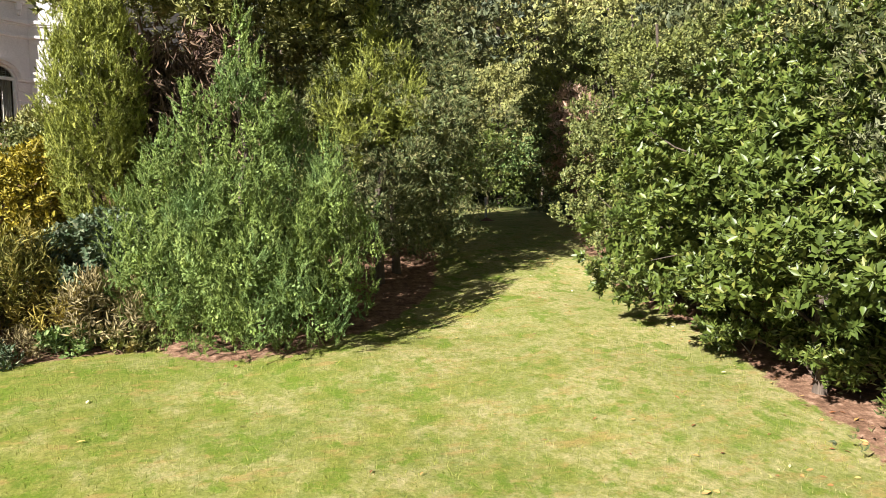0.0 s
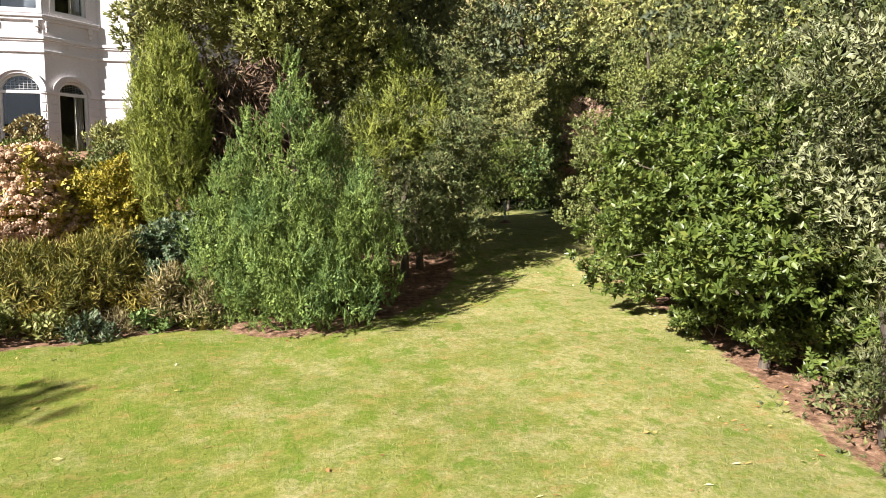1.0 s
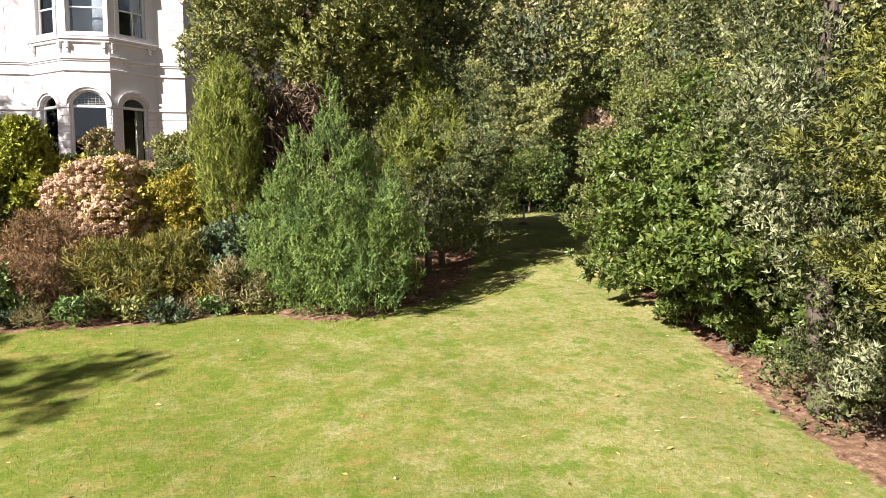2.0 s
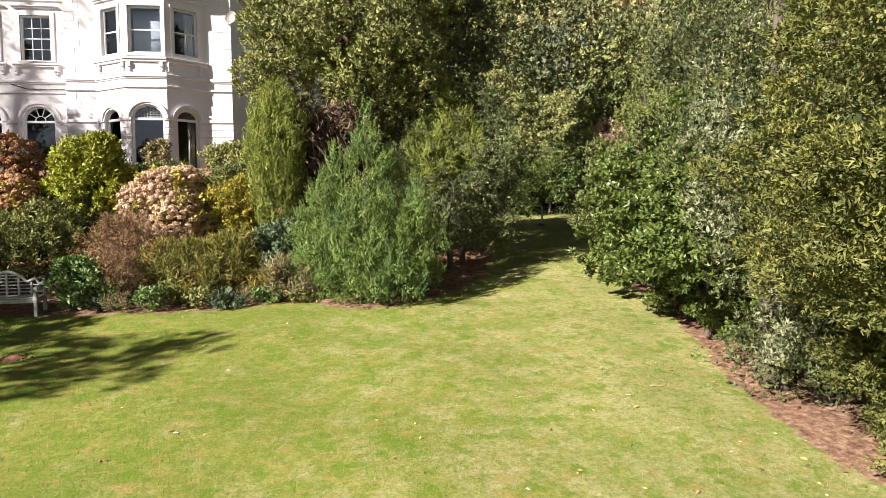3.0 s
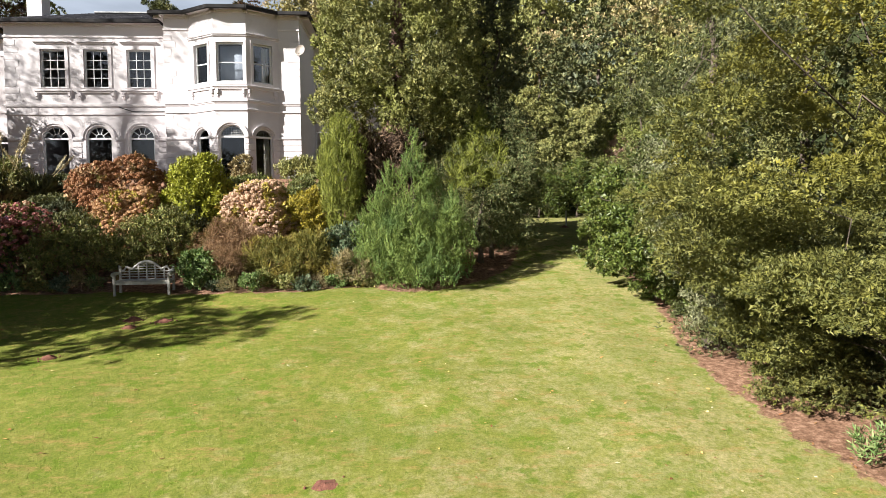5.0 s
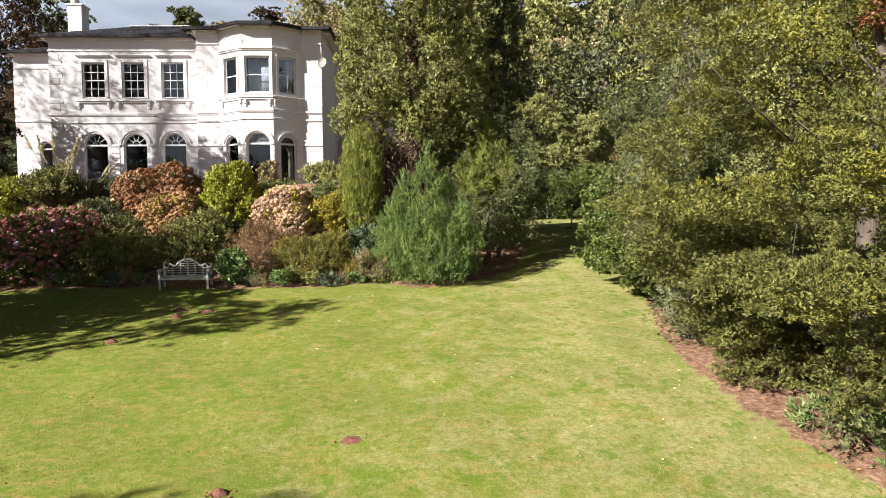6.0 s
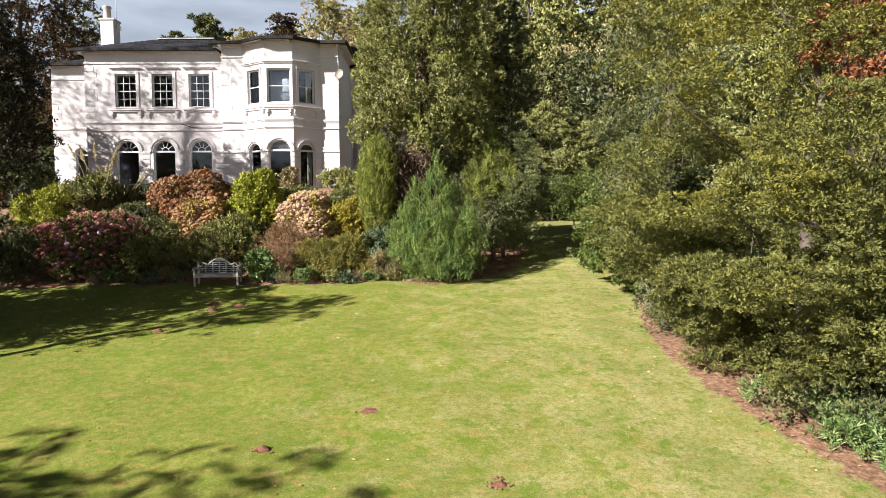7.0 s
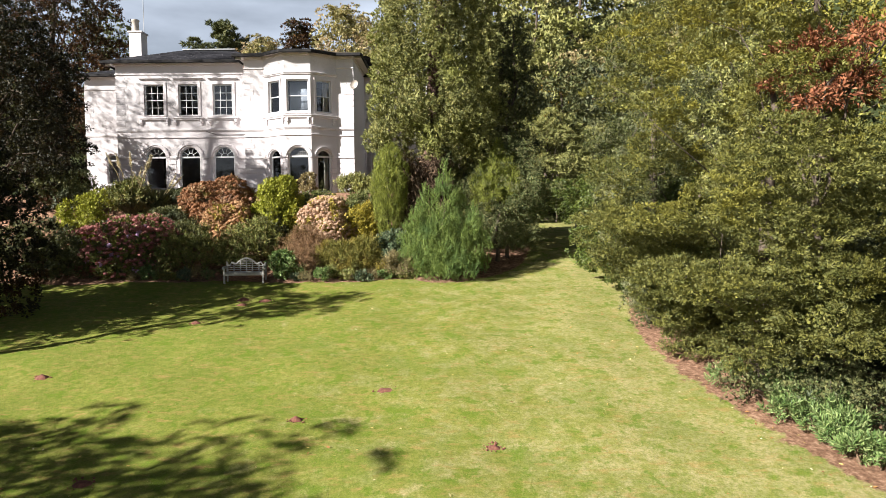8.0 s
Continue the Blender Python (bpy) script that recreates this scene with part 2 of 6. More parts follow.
M["hemlock"] = leaf_mat("hemlock_sprays", ((0.0, (0.040, 0.071, 0.024)), (0.5, (0.086, 0.129, 0.041)), (1.0, (0.140, 0.167, 0.064))), None, rough=0.55, glow=0.18)
M["laurel"] = leaf_mat("glossy_laurel_leaves", ((0.0, (0.030, 0.055, 0.009)), (0.4, (0.048, 0.087, 0.013)), (0.8, (0.073, 0.119, 0.020)), (1.0, (0.108, 0.143, 0.028))), (0.042, 0.079, 0.014), (0.5, 0.75), 0.9, 0.42, 0.22, 0.35)
M["hazel"] = leaf_mat("mixed_shrub_leaves", ((0.0, (0.053, 0.085, 0.024)), (0.5, (0.085, 0.125, 0.033)), (0.85, (0.121, 0.155, 0.046)), (1.0, (0.156, 0.167, 0.055))), (0.116, 0.163, 0.029), (0.52, 0.7), 0.7, 0.42, 0.28)
M["holm"] = leaf_mat("silvery_evergreen_leaves", ((0.0, (0.022, 0.037, 0.009)), (0.5, (0.044, 0.068, 0.017)), (0.9, (0.077, 0.097, 0.029)), (1.0, (0.20, 0.21, 0.12))), (0.215, 0.22, 0.13), (0.54, 0.66), 0.9, 0.5, 0.18, 0.3)
M["oak"] = leaf_mat("yellowing_oak_leaves", ((0.0, (0.049, 0.071, 0.017)), (0.5, (0.084, 0.109, 0.024)), (0.9, (0.114, 0.141, 0.032)), (1.0, (0.164, 0.167, 0.038))), (0.172, 0.157, 0.026), (0.53, 0.72), 0.55, 0.55, 0.25, 0.25, turning=(4.4, 0.03))
M["rust_leaf"] = leaf_mat("rusty_leaves", ((0.0, (0.10, 0.032, 0.018)), (0.5, (0.19, 0.07, 0.035)), (1.0, (0.27, 0.125, 0.07))), None, rough=0.6, glow=0.3)
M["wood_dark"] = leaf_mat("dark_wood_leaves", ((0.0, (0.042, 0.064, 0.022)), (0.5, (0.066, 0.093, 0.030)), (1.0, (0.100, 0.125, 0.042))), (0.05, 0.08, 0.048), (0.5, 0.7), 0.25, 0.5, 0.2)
M["wood_mid"] = leaf_mat("mid_wood_leaves", ((0.0, (0.105, 0.145, 0.044)), (0.5, (0.150, 0.198, 0.058)), (1.0, (0.205, 0.248, 0.078))), (0.230, 0.240, 0.070), (0.5, 0.7), 0.25, 0.5, 0.25)
M["wood_olive"] = leaf_mat("olive_wood_leaves", ((0.0, (0.12, 0.115, 0.046)), (0.5, (0.225, 0.205, 0.088)), (1.0, (0.36, 0.31, 0.155))), (0.37, 0.27, 0.19), (0.5, 0.68), 0.22, 0.55, 0.25)
M["wood_gold"] = leaf_mat("golden_wood_leaves", ((0.0, (0.110, 0.088, 0.022)), (0.5, (0.209, 0.165, 0.033)), (1.0, (0.330, 0.242, 0.044))), (0.275, 0.110, 0.039), (0.55, 0.7), 0.35, 0.55, 0.3)
M["copper"] = leaf_mat("copper_leaves", ((0.0, (0.024, 0.010, 0.007)), (0.5, (0.054, 0.027, 0.012)), (1.0, (0.120, 0.060, 0.021))), (0.030, 0.033, 0.012), (0.5, 0.65), 0.4, 0.55, 0.3)
# coppery leaves with the shade on them put into a near-black colour
M["shade_tree"] = leaf_mat("shade_darkened_leaves", ((0.0, (0.007, 0.010, 0.004)), (0.6, (0.015, 0.020, 0.008)), (1.0, (0.034, 0.029, 0.010))), (0.038, 0.019, 0.008), (0.55, 0.68), 0.4, 0.55, 0.25)
M["lime_bush"] = leaf_mat("lime_bush_leaves", ((0.0, (0.09, 0.125, 0.014)), (0.5, (0.18, 0.23, 0.026)), (1.0, (0.29, 0.32, 0.045))), None, rough=0.45, glow=0.3)
M["yellow_bush"] = leaf_mat("yellow_bush_leaves", ((0.0, (0.11, 0.095, 0.015)), (0.5, (0.22, 0.19, 0.028)), (1.0, (0.36, 0.28, 0.045))), None, rough=0.5, glow=0.3)
M["hyd_leaf"] = leaf_mat("hydrangea_leaves", ((0.0, (0.035, 0.06, 0.018)), (0.5, (0.075, 0.105, 0.028)), (1.0, (0.17, 0.18, 0.04))), (0.14, 0.13, 0.03), (0.55, 0.7), 1.2, 0.5, 0.28)
M["hyd_gold"] = leaf_mat("golden_hydrangea_leaves", ((0.0, (0.12, 0.10, 0.02)), (0.5, (0.25, 0.20, 0.04)), (1.0, (0.38, 0.31, 0.09))), None, rough=0.5, glow=0.3)
M["under"] = leaf_mat("undergrowth_leaves", ((0.0, (0.069, 0.090, 0.028)), (0.5, (0.133, 0.154, 0.045)), (0.9, (0.212, 0.201, 0.069)), (1.0, (0.297, 0.234, 0.106))), (0.212, 0.154, 0.075), (0.55, 0.7), 1.0, 0.55, 0.25)
M["brown_leaf"] = leaf_mat("withered_brown_leaves", ((0.0, (0.120, 0.070, 0.041)), (0.5, (0.240, 0.144, 0.084)), (1.0, (0.360, 0.240, 0.144))), (0.144, 0.144, 0.042), (0.55, 0.7), 1.2, 0.65, 0.25)
M["withered"] = leaf_mat("dead_pinkish_sprays", ((0.0, (0.225, 0.135, 0.098)), (0.5, (0.375, 0.247, 0.188)), (1.0, (0.495, 0.360, 0.285))), None, rough=0.8, glow=0.15)
M["tangle"] = leaf_mat("grass_tangle_blades", ((0.0, (0.084, 0.090, 0.024)), (0.5, (0.168, 0.162, 0.042)), (1.0, (0.288, 0.240, 0.072))), (0.240, 0.186, 0.042), (0.5, 0.65), 1.3, 0.6, 0.3)
M["straw"] = leaf_mat("dry_grass", ((0.0, (0.12, 0.095, 0.05)), (0.5, (0.22, 0.18, 0.095)), (1.0, (0.32, 0.27, 0.15))), None, rough=0.7, glow=0.25)
M["fern"] = leaf_mat("yellowing_fern", ((0.0, (0.10, 0.10, 0.015)), (0.5, (0.19, 0.17, 0.025)), (1.0, (0.28, 0.23, 0.04))), None, rough=0.5, glow=0.3)
M["ivy"] = leaf_mat("ivy_leaves", ((0.0, (0.028, 0.06, 0.025)), (0.5, (0.06, 0.105, 0.05)), (1.0, (0.12, 0.165, 0.085))), None, rough=0.4, glow=0.2)
M["cover"] = leaf_mat("ground_cover_leaves", ((0.0, (0.040, 0.091, 0.023)), (0.5, (0.084, 0.166, 0.041)), (1.0, (0.168, 0.257, 0.089))), None, rough=0.42, glow=0.28)
M["plume"] = leaf_mat("pampas_plume", ((0.0, (0.36, 0.31, 0.22)), (0.5, (0.50, 0.44, 0.33)), (1.0, (0.62, 0.56, 0.44))), None, rough=0.8, glow=0.35)
M["pampas"] = leaf_mat("pampas_blades", ((0.0, (0.05, 0.065, 0.03)), (1.0, (0.12, 0.13, 0.06))), None, rough=0.6, glow=0.25)
M["blade"] = leaf_mat("grass_blades", ((0.0, (0.085, 0.125, 0.014)), (0.5, (0.122, 0.152, 0.02)), (0.85, (0.155, 0.17, 0.032)), (1.0, (0.21, 0.20, 0.07))), (0.22, 0.20, 0.085), (0.52, 0.64), 1.1, 0.6, 0.3)
M["fallen"] = leaf_mat("fallen_leaves", ((0.0, (0.17, 0.06, 0.03)), (0.45, (0.30, 0.16, 0.06)), (0.8, (0.45, 0.36, 0.12)), (1.0, (0.62, 0.58, 0.42))), None, rough=0.7, glow=0.1)
for key, stops in (("pink", ((0, (0.20, 0.07, 0.07)), (0.6, (0.28, 0.11, 0.115)), (1, (0.36, 0.18, 0.165)))), ("peach", ((0, (0.24, 0.13, 0.068)), (0.6, (0.34, 0.20, 0.108)), (1, (0.43, 0.28, 0.165)))), ("mauve", ((0, (0.36, 0.20, 0.42)), (1, (0.52, 0.36, 0.55)))),
                   ("brown", ((0, (0.115, 0.05, 0.025)), (0.6, (0.20, 0.092, 0.046)), (1, (0.28, 0.15, 0.08)))), ("blush", ((0, (0.31, 0.19, 0.13)), (0.6, (0.43, 0.29, 0.21)), (1, (0.54, 0.40, 0.30))))):
    M["petal_" + key] = leaf_mat(key + "_petals", stops, None, rough=0.75, glow=0.25)

# ---- building helpers ----
ORIGIN = {}


def thing(name, at, label, category, group="", kind=""):
    ob = new(name)
    ob.location = at
    ORIGIN[ob] = Vector(at)
    return tagged(ob, label, category, group, kind)


def own(ob, parent, label=""):
    if parent is not None:
        ob.parent = parent
        ORIGIN[ob] = ORIGIN[parent]
    if label:
        ob["label"] = label
    return ob


def part(name, bm, material, parent, label=""):
    """Links a bmesh, given in world places, as one mesh under a thing or a part."""
    me = bpy.data.meshes.new(name)
    if parent is not None:
        bmesh.ops.translate(bm, vec=-ORIGIN[parent], verts=bm.verts)
    bm.to_mesh(me)
    bm.free()
    me.materials.append(material)
    return own(new(name, me), parent, label)


def part_np(name, verts, faces, material, parent, label="", smooth=False):
    """The same from arrays."""
    me = bpy.data.meshes.new(name)
    v = np.asarray(verts, np.float32)
    if parent is not None:
        v = v - np.array(ORIGIN[parent], np.float32)
    f = np.asarray(faces, np.int32)
    k = f.shape[1]
    me.vertices.add(len(v))
    me.vertices.foreach_set("co", v.ravel())
    me.loops.add(f.size)
    me.loops.foreach_set("vertex_index", f.ravel())
    me.polygons.add(len(f))
    me.polygons.foreach_set("loop_start", np.arange(0, f.size, k, dtype=np.int32))
    if smooth:
        me.polygons.foreach_set("use_smooth", np.ones(len(f), bool))
    me.update(calc_edges=True)
    me.materials.append(material)
    return own(new(name, me), parent, label)


def add_box(bm, lo, hi, bevel=0.0, m=None):
    size = Vector(hi) - Vector(lo)
    mat = Matrix.Translation((Vector(lo) + Vector(hi)) / 2) @ Matrix.Diagonal((*size, 1))
    made = bmesh.ops.create_cube(bm, size=1.0, matrix=mat)["verts"]
    if bevel:
        edges = list({e for v in made for e in v.link_edges})
        made = list({v for f in bmesh.ops.bevel(bm, geom=edges, offset=bevel, segments=1, affect="EDGES")["faces"] for v in f.verts} | {v for v in made if v.is_valid})
    if m is not None:
        bmesh.ops.transform(bm, matrix=m, verts=[v for v in made if v.is_valid])
    return bm


def tube_arrays(path, radii, sides=7, wob=0.0, rng=None):
    """A tapered tube along a path: vertices and quads."""
    path = np.asarray(path, float)
    tang = np.gradient(path, axis=0)
    tang /= np.linalg.norm(tang, axis=1)[:, None] + 1e-9
    ref = np.where(np.abs(tang[:, 2:3]) > 0.9, [[1.0, 0, 0]], [[0, 0, 1.0]])
    a = np.cross(tang, ref)
    a /= np.linalg.norm(a, axis=1)[:, None] + 1e-9
    b = np.cross(tang, a)
    ang = np.linspace(0, 2 * np.pi, sides, endpoint=False)
    r = np.asarray(radii, float)[:, None] * np.ones((1, sides))
    if wob and rng is not None:
        r = r * (1 + wob * rng.uniform(-1, 1, r.shape))
    v = path[:, None] + r[..., None] * (np.cos(ang)[None, :, None] * a[:, None] + np.sin(ang)[None, :, None] * b[:, None])
    i, j = np.meshgrid(np.arange(len(path) - 1), np.arange(sides), indexing="ij")
    k = (j + 1) % sides
    f = np.stack([i * sides + j, i * sides + k, (i + 1) * sides + k, (i + 1) * sides + j], -1).reshape(-1, 4)
    return v.reshape(-1, 3), f


def unit(v):
    return v / (np.linalg.norm(v, axis=-1, keepdims=True) + 1e-9)


def lumps(p, seed):
    """Smooth bumpy values from about -1 to 1 at places p."""
    out = 0
    r = np.random.RandomState(seed)
    for k, w in ((1.0, 0.5), (2.1, 0.3), (4.3, 0.2)):
        for _ in range(3):
            d = unit(r.normal(size=3)) * k * 1.6
            out = out + w / 1.7 * np.sin(p @ d + r.uniform(0, 6.3))
    return out


def crown_shell(rng, clumps, count, depth=0.35, seed=0, rough=0.22, up=0.0, floor=None):
    """Places on the uneven outer shell of a crown made of ellipsoid clumps (centre, radii), and the outward way at each."""
    c = np.array([k[0] for k in clumps], float)
    r = np.array([k[1] for k in clumps], float)
    area = (r[:, 0] * r[:, 1] + r[:, 1] * r[:, 2] + r[:, 0] * r[:, 2])
    places, ways = [], []
    need = count
    for _ in range(6):
        which = rng.choice(len(c), size=int(need * 2.0) + 50, p=area / area.sum())
        u = unit(rng.normal(size=(len(which), 3)) + [0, 0, up])
        rho = 1 - depth * rng.uniform(0, 1, len(which)) ** 1.6
        rho = rho * (1 + rough * lumps(u * 2.2 + c[which] * 1.7, seed))
        p = c[which] + r[which] * u * rho[:, None]
        n = unit(u / r[which])
        q = ((p[:, None] - c[None]) / r[None])
        d = np.linalg.norm(q, axis=2)
        d[np.arange(len(which)), which] = 9
        keep = (d.min(1) > 0.72) | (rng.uniform(size=len(which)) < 0.06)
        if floor is not None:
            keep &= p[:, 2] > floor(p[:, 0], p[:, 1]) + 0.03
        places.append(p[keep])
        ways.append(n[keep])
        need -= keep.sum()
        if need <= 0:
            break
    return np.concatenate(places)[:count], np.concatenate(ways)[:count]


def leaf_arrays(base, way, normal, length, width, fold=0.25, droop=0.0):
    """Folded leaf blades: two triangles each about the midrib."""
    way = unit(way)
    side = unit(np.cross(way, normal))
    nrm = np.cross(side, way)
    length, width = np.asarray(length)[:, None], np.asarray(width)[:, None]
    mid = base + way * length * 0.45
    tip = base + way * length - nrm * droop * length
    left, right = mid + side * width * 0.5 + nrm * fold * width * 0.5, mid - side * width * 0.5 + nrm * fold * width * 0.5
    v = np.stack([base, right, tip, left], 1).reshape(-1, 3)
    i = np.arange(len(base))[:, None] * 4
    f = np.concatenate([i + [0, 1, 2], i + [0, 2, 3]], 1).reshape(-1, 3)
    return v, f


def sprigs(rng, at, axis, leaves, twig, length, width, spread=1.0, flat=0.0, fold=0.25, droop=0.1, jitter=0.35, face=None):
    """Sprigs of leaves: at each place a twig along axis, with leaves set round it."""
    k = len(at)
    ref = np.where(np.abs(axis[:, 2:3]) > 0.9, [[1.0, 0, 0]], [[0, 0, 1.0]])
    a = unit(np.cross(axis, ref))
    if flat and face is not None:
        a = unit(np.cross(axis, face))
    b = np.cross(axis, a)
    s = np.tile(np.linspace(0, 1, leaves), (k, 1))
    phi = s * leaves * 2.4 + rng.uniform(0, 6.3, (k, 1))
    if flat:
        phi = np.where(np.arange(leaves)[None] % 2 == 0, 0.0, np.pi) + rng.normal(0, 1 - flat, (k, leaves))
    rad = np.cos(phi)[..., None] * a[:, None] + np.sin(phi)[..., None] * b[:, None]
    lean = spread * (1.15 - 0.75 * s)[..., None]
    way = unit(axis[:, None] * (0.55 + 0.6 * s)[..., None] + rad * lean + rng.normal(0, jitter * 0.5, (k, leaves, 3)))
    base = at[:, None] + axis[:, None] * ((s - 0.6) * twig)[..., None]
    nrm = unit((axis if face is None else face)[:, None] + np.array([0, 0, 0.25]) + rng.normal(0, jitter, (k, leaves, 3)))
    n = k * leaves
    ln = length * rng.uniform(0.65, 1.2, n)
    return leaf_arrays(base.reshape(n, 3), way.reshape(n, 3), nrm.reshape(n, 3), ln, ln * width * rng.uniform(0.8, 1.2, n), fold, droop)


def plumes(rng, at, axis, leaves, twig, length, width, spread, jitter=0.14, face=None):
    """Pointed tufts: narrow leaflets set close round a short stem, each tuft one piece."""
    k = len(at)
    ref = np.where(np.abs(axis[:, 2:3]) > 0.9, [[1.0, 0, 0]], [[0, 0, 1.0]])
    a = unit(np.cross(axis, ref))
    b = np.cross(axis, a)
    s = np.tile(np.linspace(0, 1, leaves), (k, 1))
    phi = s * leaves * 2.4 + rng.uniform(0, 6.3, (k, 1))
    rad = np.cos(phi)[..., None] * a[:, None] + np.sin(phi)[..., None] * b[:, None]
    way = unit(axis[:, None] + rad * (spread * (1.15 - 0.7 * s))[..., None] + rng.normal(0, jitter, (k, leaves, 3)))
    base = at[:, None] + axis[:, None] * ((s - 0.6) * twig * rng.uniform(0.7, 1.25, (k, 1)))[..., None]
    side = unit(np.cross(way, (rad if face is None else face[:, None] + 0.35 * rad) + rng.normal(0, 0.42, rad.shape)))
    ln = (length * rng.uniform(0.65, 1.25, (k, leaves)) * (1.1 - 0.3 * s))[..., None]
    w = ln * width * 0.5
    # four leaflets spring from each knot, and the knots are strung along the stem
    knots = max(1, leaves // 4)
    j = np.minimum(np.arange(leaves) // 4, knots - 1)
    stem = np.stack([base[:, j == q].mean(1) for q in range(knots)], 1)
    root = stem[:, j]
    mid = root + way * ln * 0.4 + side * w
    v = np.concatenate([stem, mid, root + way * ln - side * w * 0.4], 1).reshape(-1, 3)
    size = knots + 2 * leaves
    one = np.stack([j, knots + np.arange(leaves), knots + leaves + np.arange(leaves)], 1)
    if knots > 1:
        q = np.arange(knots - 1)
        one = np.concatenate([one, np.stack([q, q + 1, knots + 4 * q], 1)])
    return v, (one[None] + (np.arange(k) * size)[:, None, None]).reshape(-1, 3).astype(np.int32)


def bunched(rng, p, n, m, radius, flat):
    """Gathers sprigs into tufts: m of them on the outer and upper side of a small mound at each place."""
    k = len(p)
    u = unit(rng.normal(size=(k, m, 3)) + (n * 0.9 + np.array([0, 0, 0.55]))[:, None] * 1.1)
    r = radius * rng.uniform(0.6, 1.25, (k, 1, 1)) * rng.uniform(0.75, 1.0, (k, m, 1))
    at = p[:, None] + u * r * np.array([1, 1, flat])
    face = unit(u * 0.8 + n[:, None] * 0.5 + np.array([0, 0, 0.25]))
    return at.reshape(-1, 3), face.reshape(-1, 3)


def inner_leaves(rng, cl, per, floor=None, most=0.13):
    """Broad shaded blades deep inside the clumps of a crown."""
    c0, r0 = np.array([k[0] for k in cl], float), np.array([k[1] for k in cl], float)
    size0 = np.minimum(r0.min(1) * 0.55, most)
    reps = np.clip(per * 0.2 * np.cbrt(r0.prod(1)) ** 2 / size0 ** 2, 5, 2600).astype(int)
    c, r, size = np.repeat(c0, reps, 0), np.repeat(r0, reps, 0), np.repeat(size0, reps)
    u = unit(rng.normal(size=c.shape))
    p = c + r * u * (rng.uniform(0.1, 1.0, len(c)) ** 0.5 * (0.68 - 0.5 * size / r.min(1)))[:, None]
    way = unit(rng.normal(size=p.shape))
    if floor is not None:
        keep = p[:, 2] > floor(p[:, 0], p[:, 1]) + size * 0.5
        p, size, way = p[keep], size[keep], way[keep]
    return leaf_arrays(p - way * size[:, None] * 0.5, way, rng.normal(size=p.shape), size, size * 0.5, 0.2, 0.1)


def joined(a, b):
    return np.concatenate([a[0], b[0]]), np.concatenate([a[1], b[1] + len(a[0])])


def limb_path(rng, a, b, n=6, sag=0.0, wob=0.06):
    a, b = np.asarray(a, float), np.asarray(b, float)
    s = np.linspace(0, 1, n)[:, None]
    p = a + (b - a) * s
    p[1:-1] += rng.normal(0, wob * np.linalg.norm(b - a), (n - 2, 3))
    p[:, 2] += sag * np.sin(s[:, 0] * np.pi) * np.linalg.norm(b - a)
    return p


def plant_tree(name, at, clumps, leaf, label, trunk_r, top, count, leaves=6, twig=0.25, length=0.12, width=0.45, spread=1.0, lift=0.4, depth=0.4, seed=1, bark="bark",
               category="tree", limbs=True, lean=(0, 0), flat=0.0, droop=0.1, rough=0.22, group="", jitter=0.35, out=0.7, floor=None, crown_label="", limb_r=0.35, bunch=(7, 0.32, 0.65), tuft=0, level=0.0, inner=16):
    """A tree: tapered trunk, a limb to each large clump, and a crown of sprigs on uneven clumps. Clumps are relative to the base."""
    rng = np.random.RandomState(seed)
    base = np.array(at, float)
    tree = thing(name, at, label, category, group)
    cl = [(base + np.array(c), np.array(r)) for c, r in clumps]
    tp = base + np.array([lean[0], lean[1], top])
    path = limb_path(rng, base - [0, 0, 0.2], tp, 9, 0, 0.012)
    rad = trunk_r * (1 - 0.8 * np.linspace(0, 1, 9))
    rad[0] *= 1.35
    part_np("trunk", *tube_arrays(path, rad, 10, 0.08, rng), M[bark], tree, smooth=True)
    if limbs:
        for c, r in cl[::int(limbs)]:
            h = np.clip((c[2] - base[2]) * 0.62 / max(top, 0.1), 0.06, 0.9)
            k = h * 8
            i = int(k)
            start = path[i] * (1 - (k - i)) + path[min(i + 1, 8)] * (k - i)
            if np.linalg.norm(c - start) > 0.3:
                lp = limb_path(rng, start, c + (c - start) * 0.15, 6, 0.05)
                part_np("limb", *tube_arrays(lp, trunk_r * limb_r * (1 - 0.8 * np.linspace(0, 1, 6)), 6, 0.1, rng), M[bark], tree, smooth=True)
    p, n = crown_shell(rng, cl, int(count / bunch[0]) + 1, depth, seed, rough, 0.15, floor)
    p, n = bunched(rng, p, n, *bunch)
    axis = unit(n * out * np.array([1, 1, 1 - level]) + np.array([0, 0, lift]) + rng.normal(0, 0.35, n.shape) * np.array([1, 1, 1 - 0.6 * level]))
    n = unit(n * (1 - 0.6 * level) + np.array([0, 0, level]))
    if tuft:
        v, f = plumes(rng, p, axis, tuft, twig, length, width, spread, face=n)
    else:
        v, f = sprigs(rng, p, axis, leaves, twig, length, width, spread, flat, 0.25, droop, jitter, n)
    if inner:
        v, f = joined((v, f), inner_leaves(rng, cl, inner, gz, max(0.07, length * 1.15)))
    part_np("crown", v, f, M[leaf], tree, crown_label)
    return tree


def split_clumps(rng, cl, n=7, k=0.42):
    """Breaks each clump into smaller ones set round its outside, and keeps its middle."""
    out = []
    for c, r in cl:
        c, r = np.array(c, float), np.array(r, float)
        out.append((tuple(c), tuple(r * 0.45)))
        for i in range(n):
            z = 1 - 2 * (i + 0.5) / n
            a = i * 2.4 + rng.uniform(-0.5, 0.5)
            u = np.array([math.cos(a) * math.sqrt(1 - z * z), math.sin(a) * math.sqrt(1 - z * z), z])
            out.append((tuple(c + r * u * 0.72), tuple(r * k * rng.uniform(0.8, 1.2))))
    return out


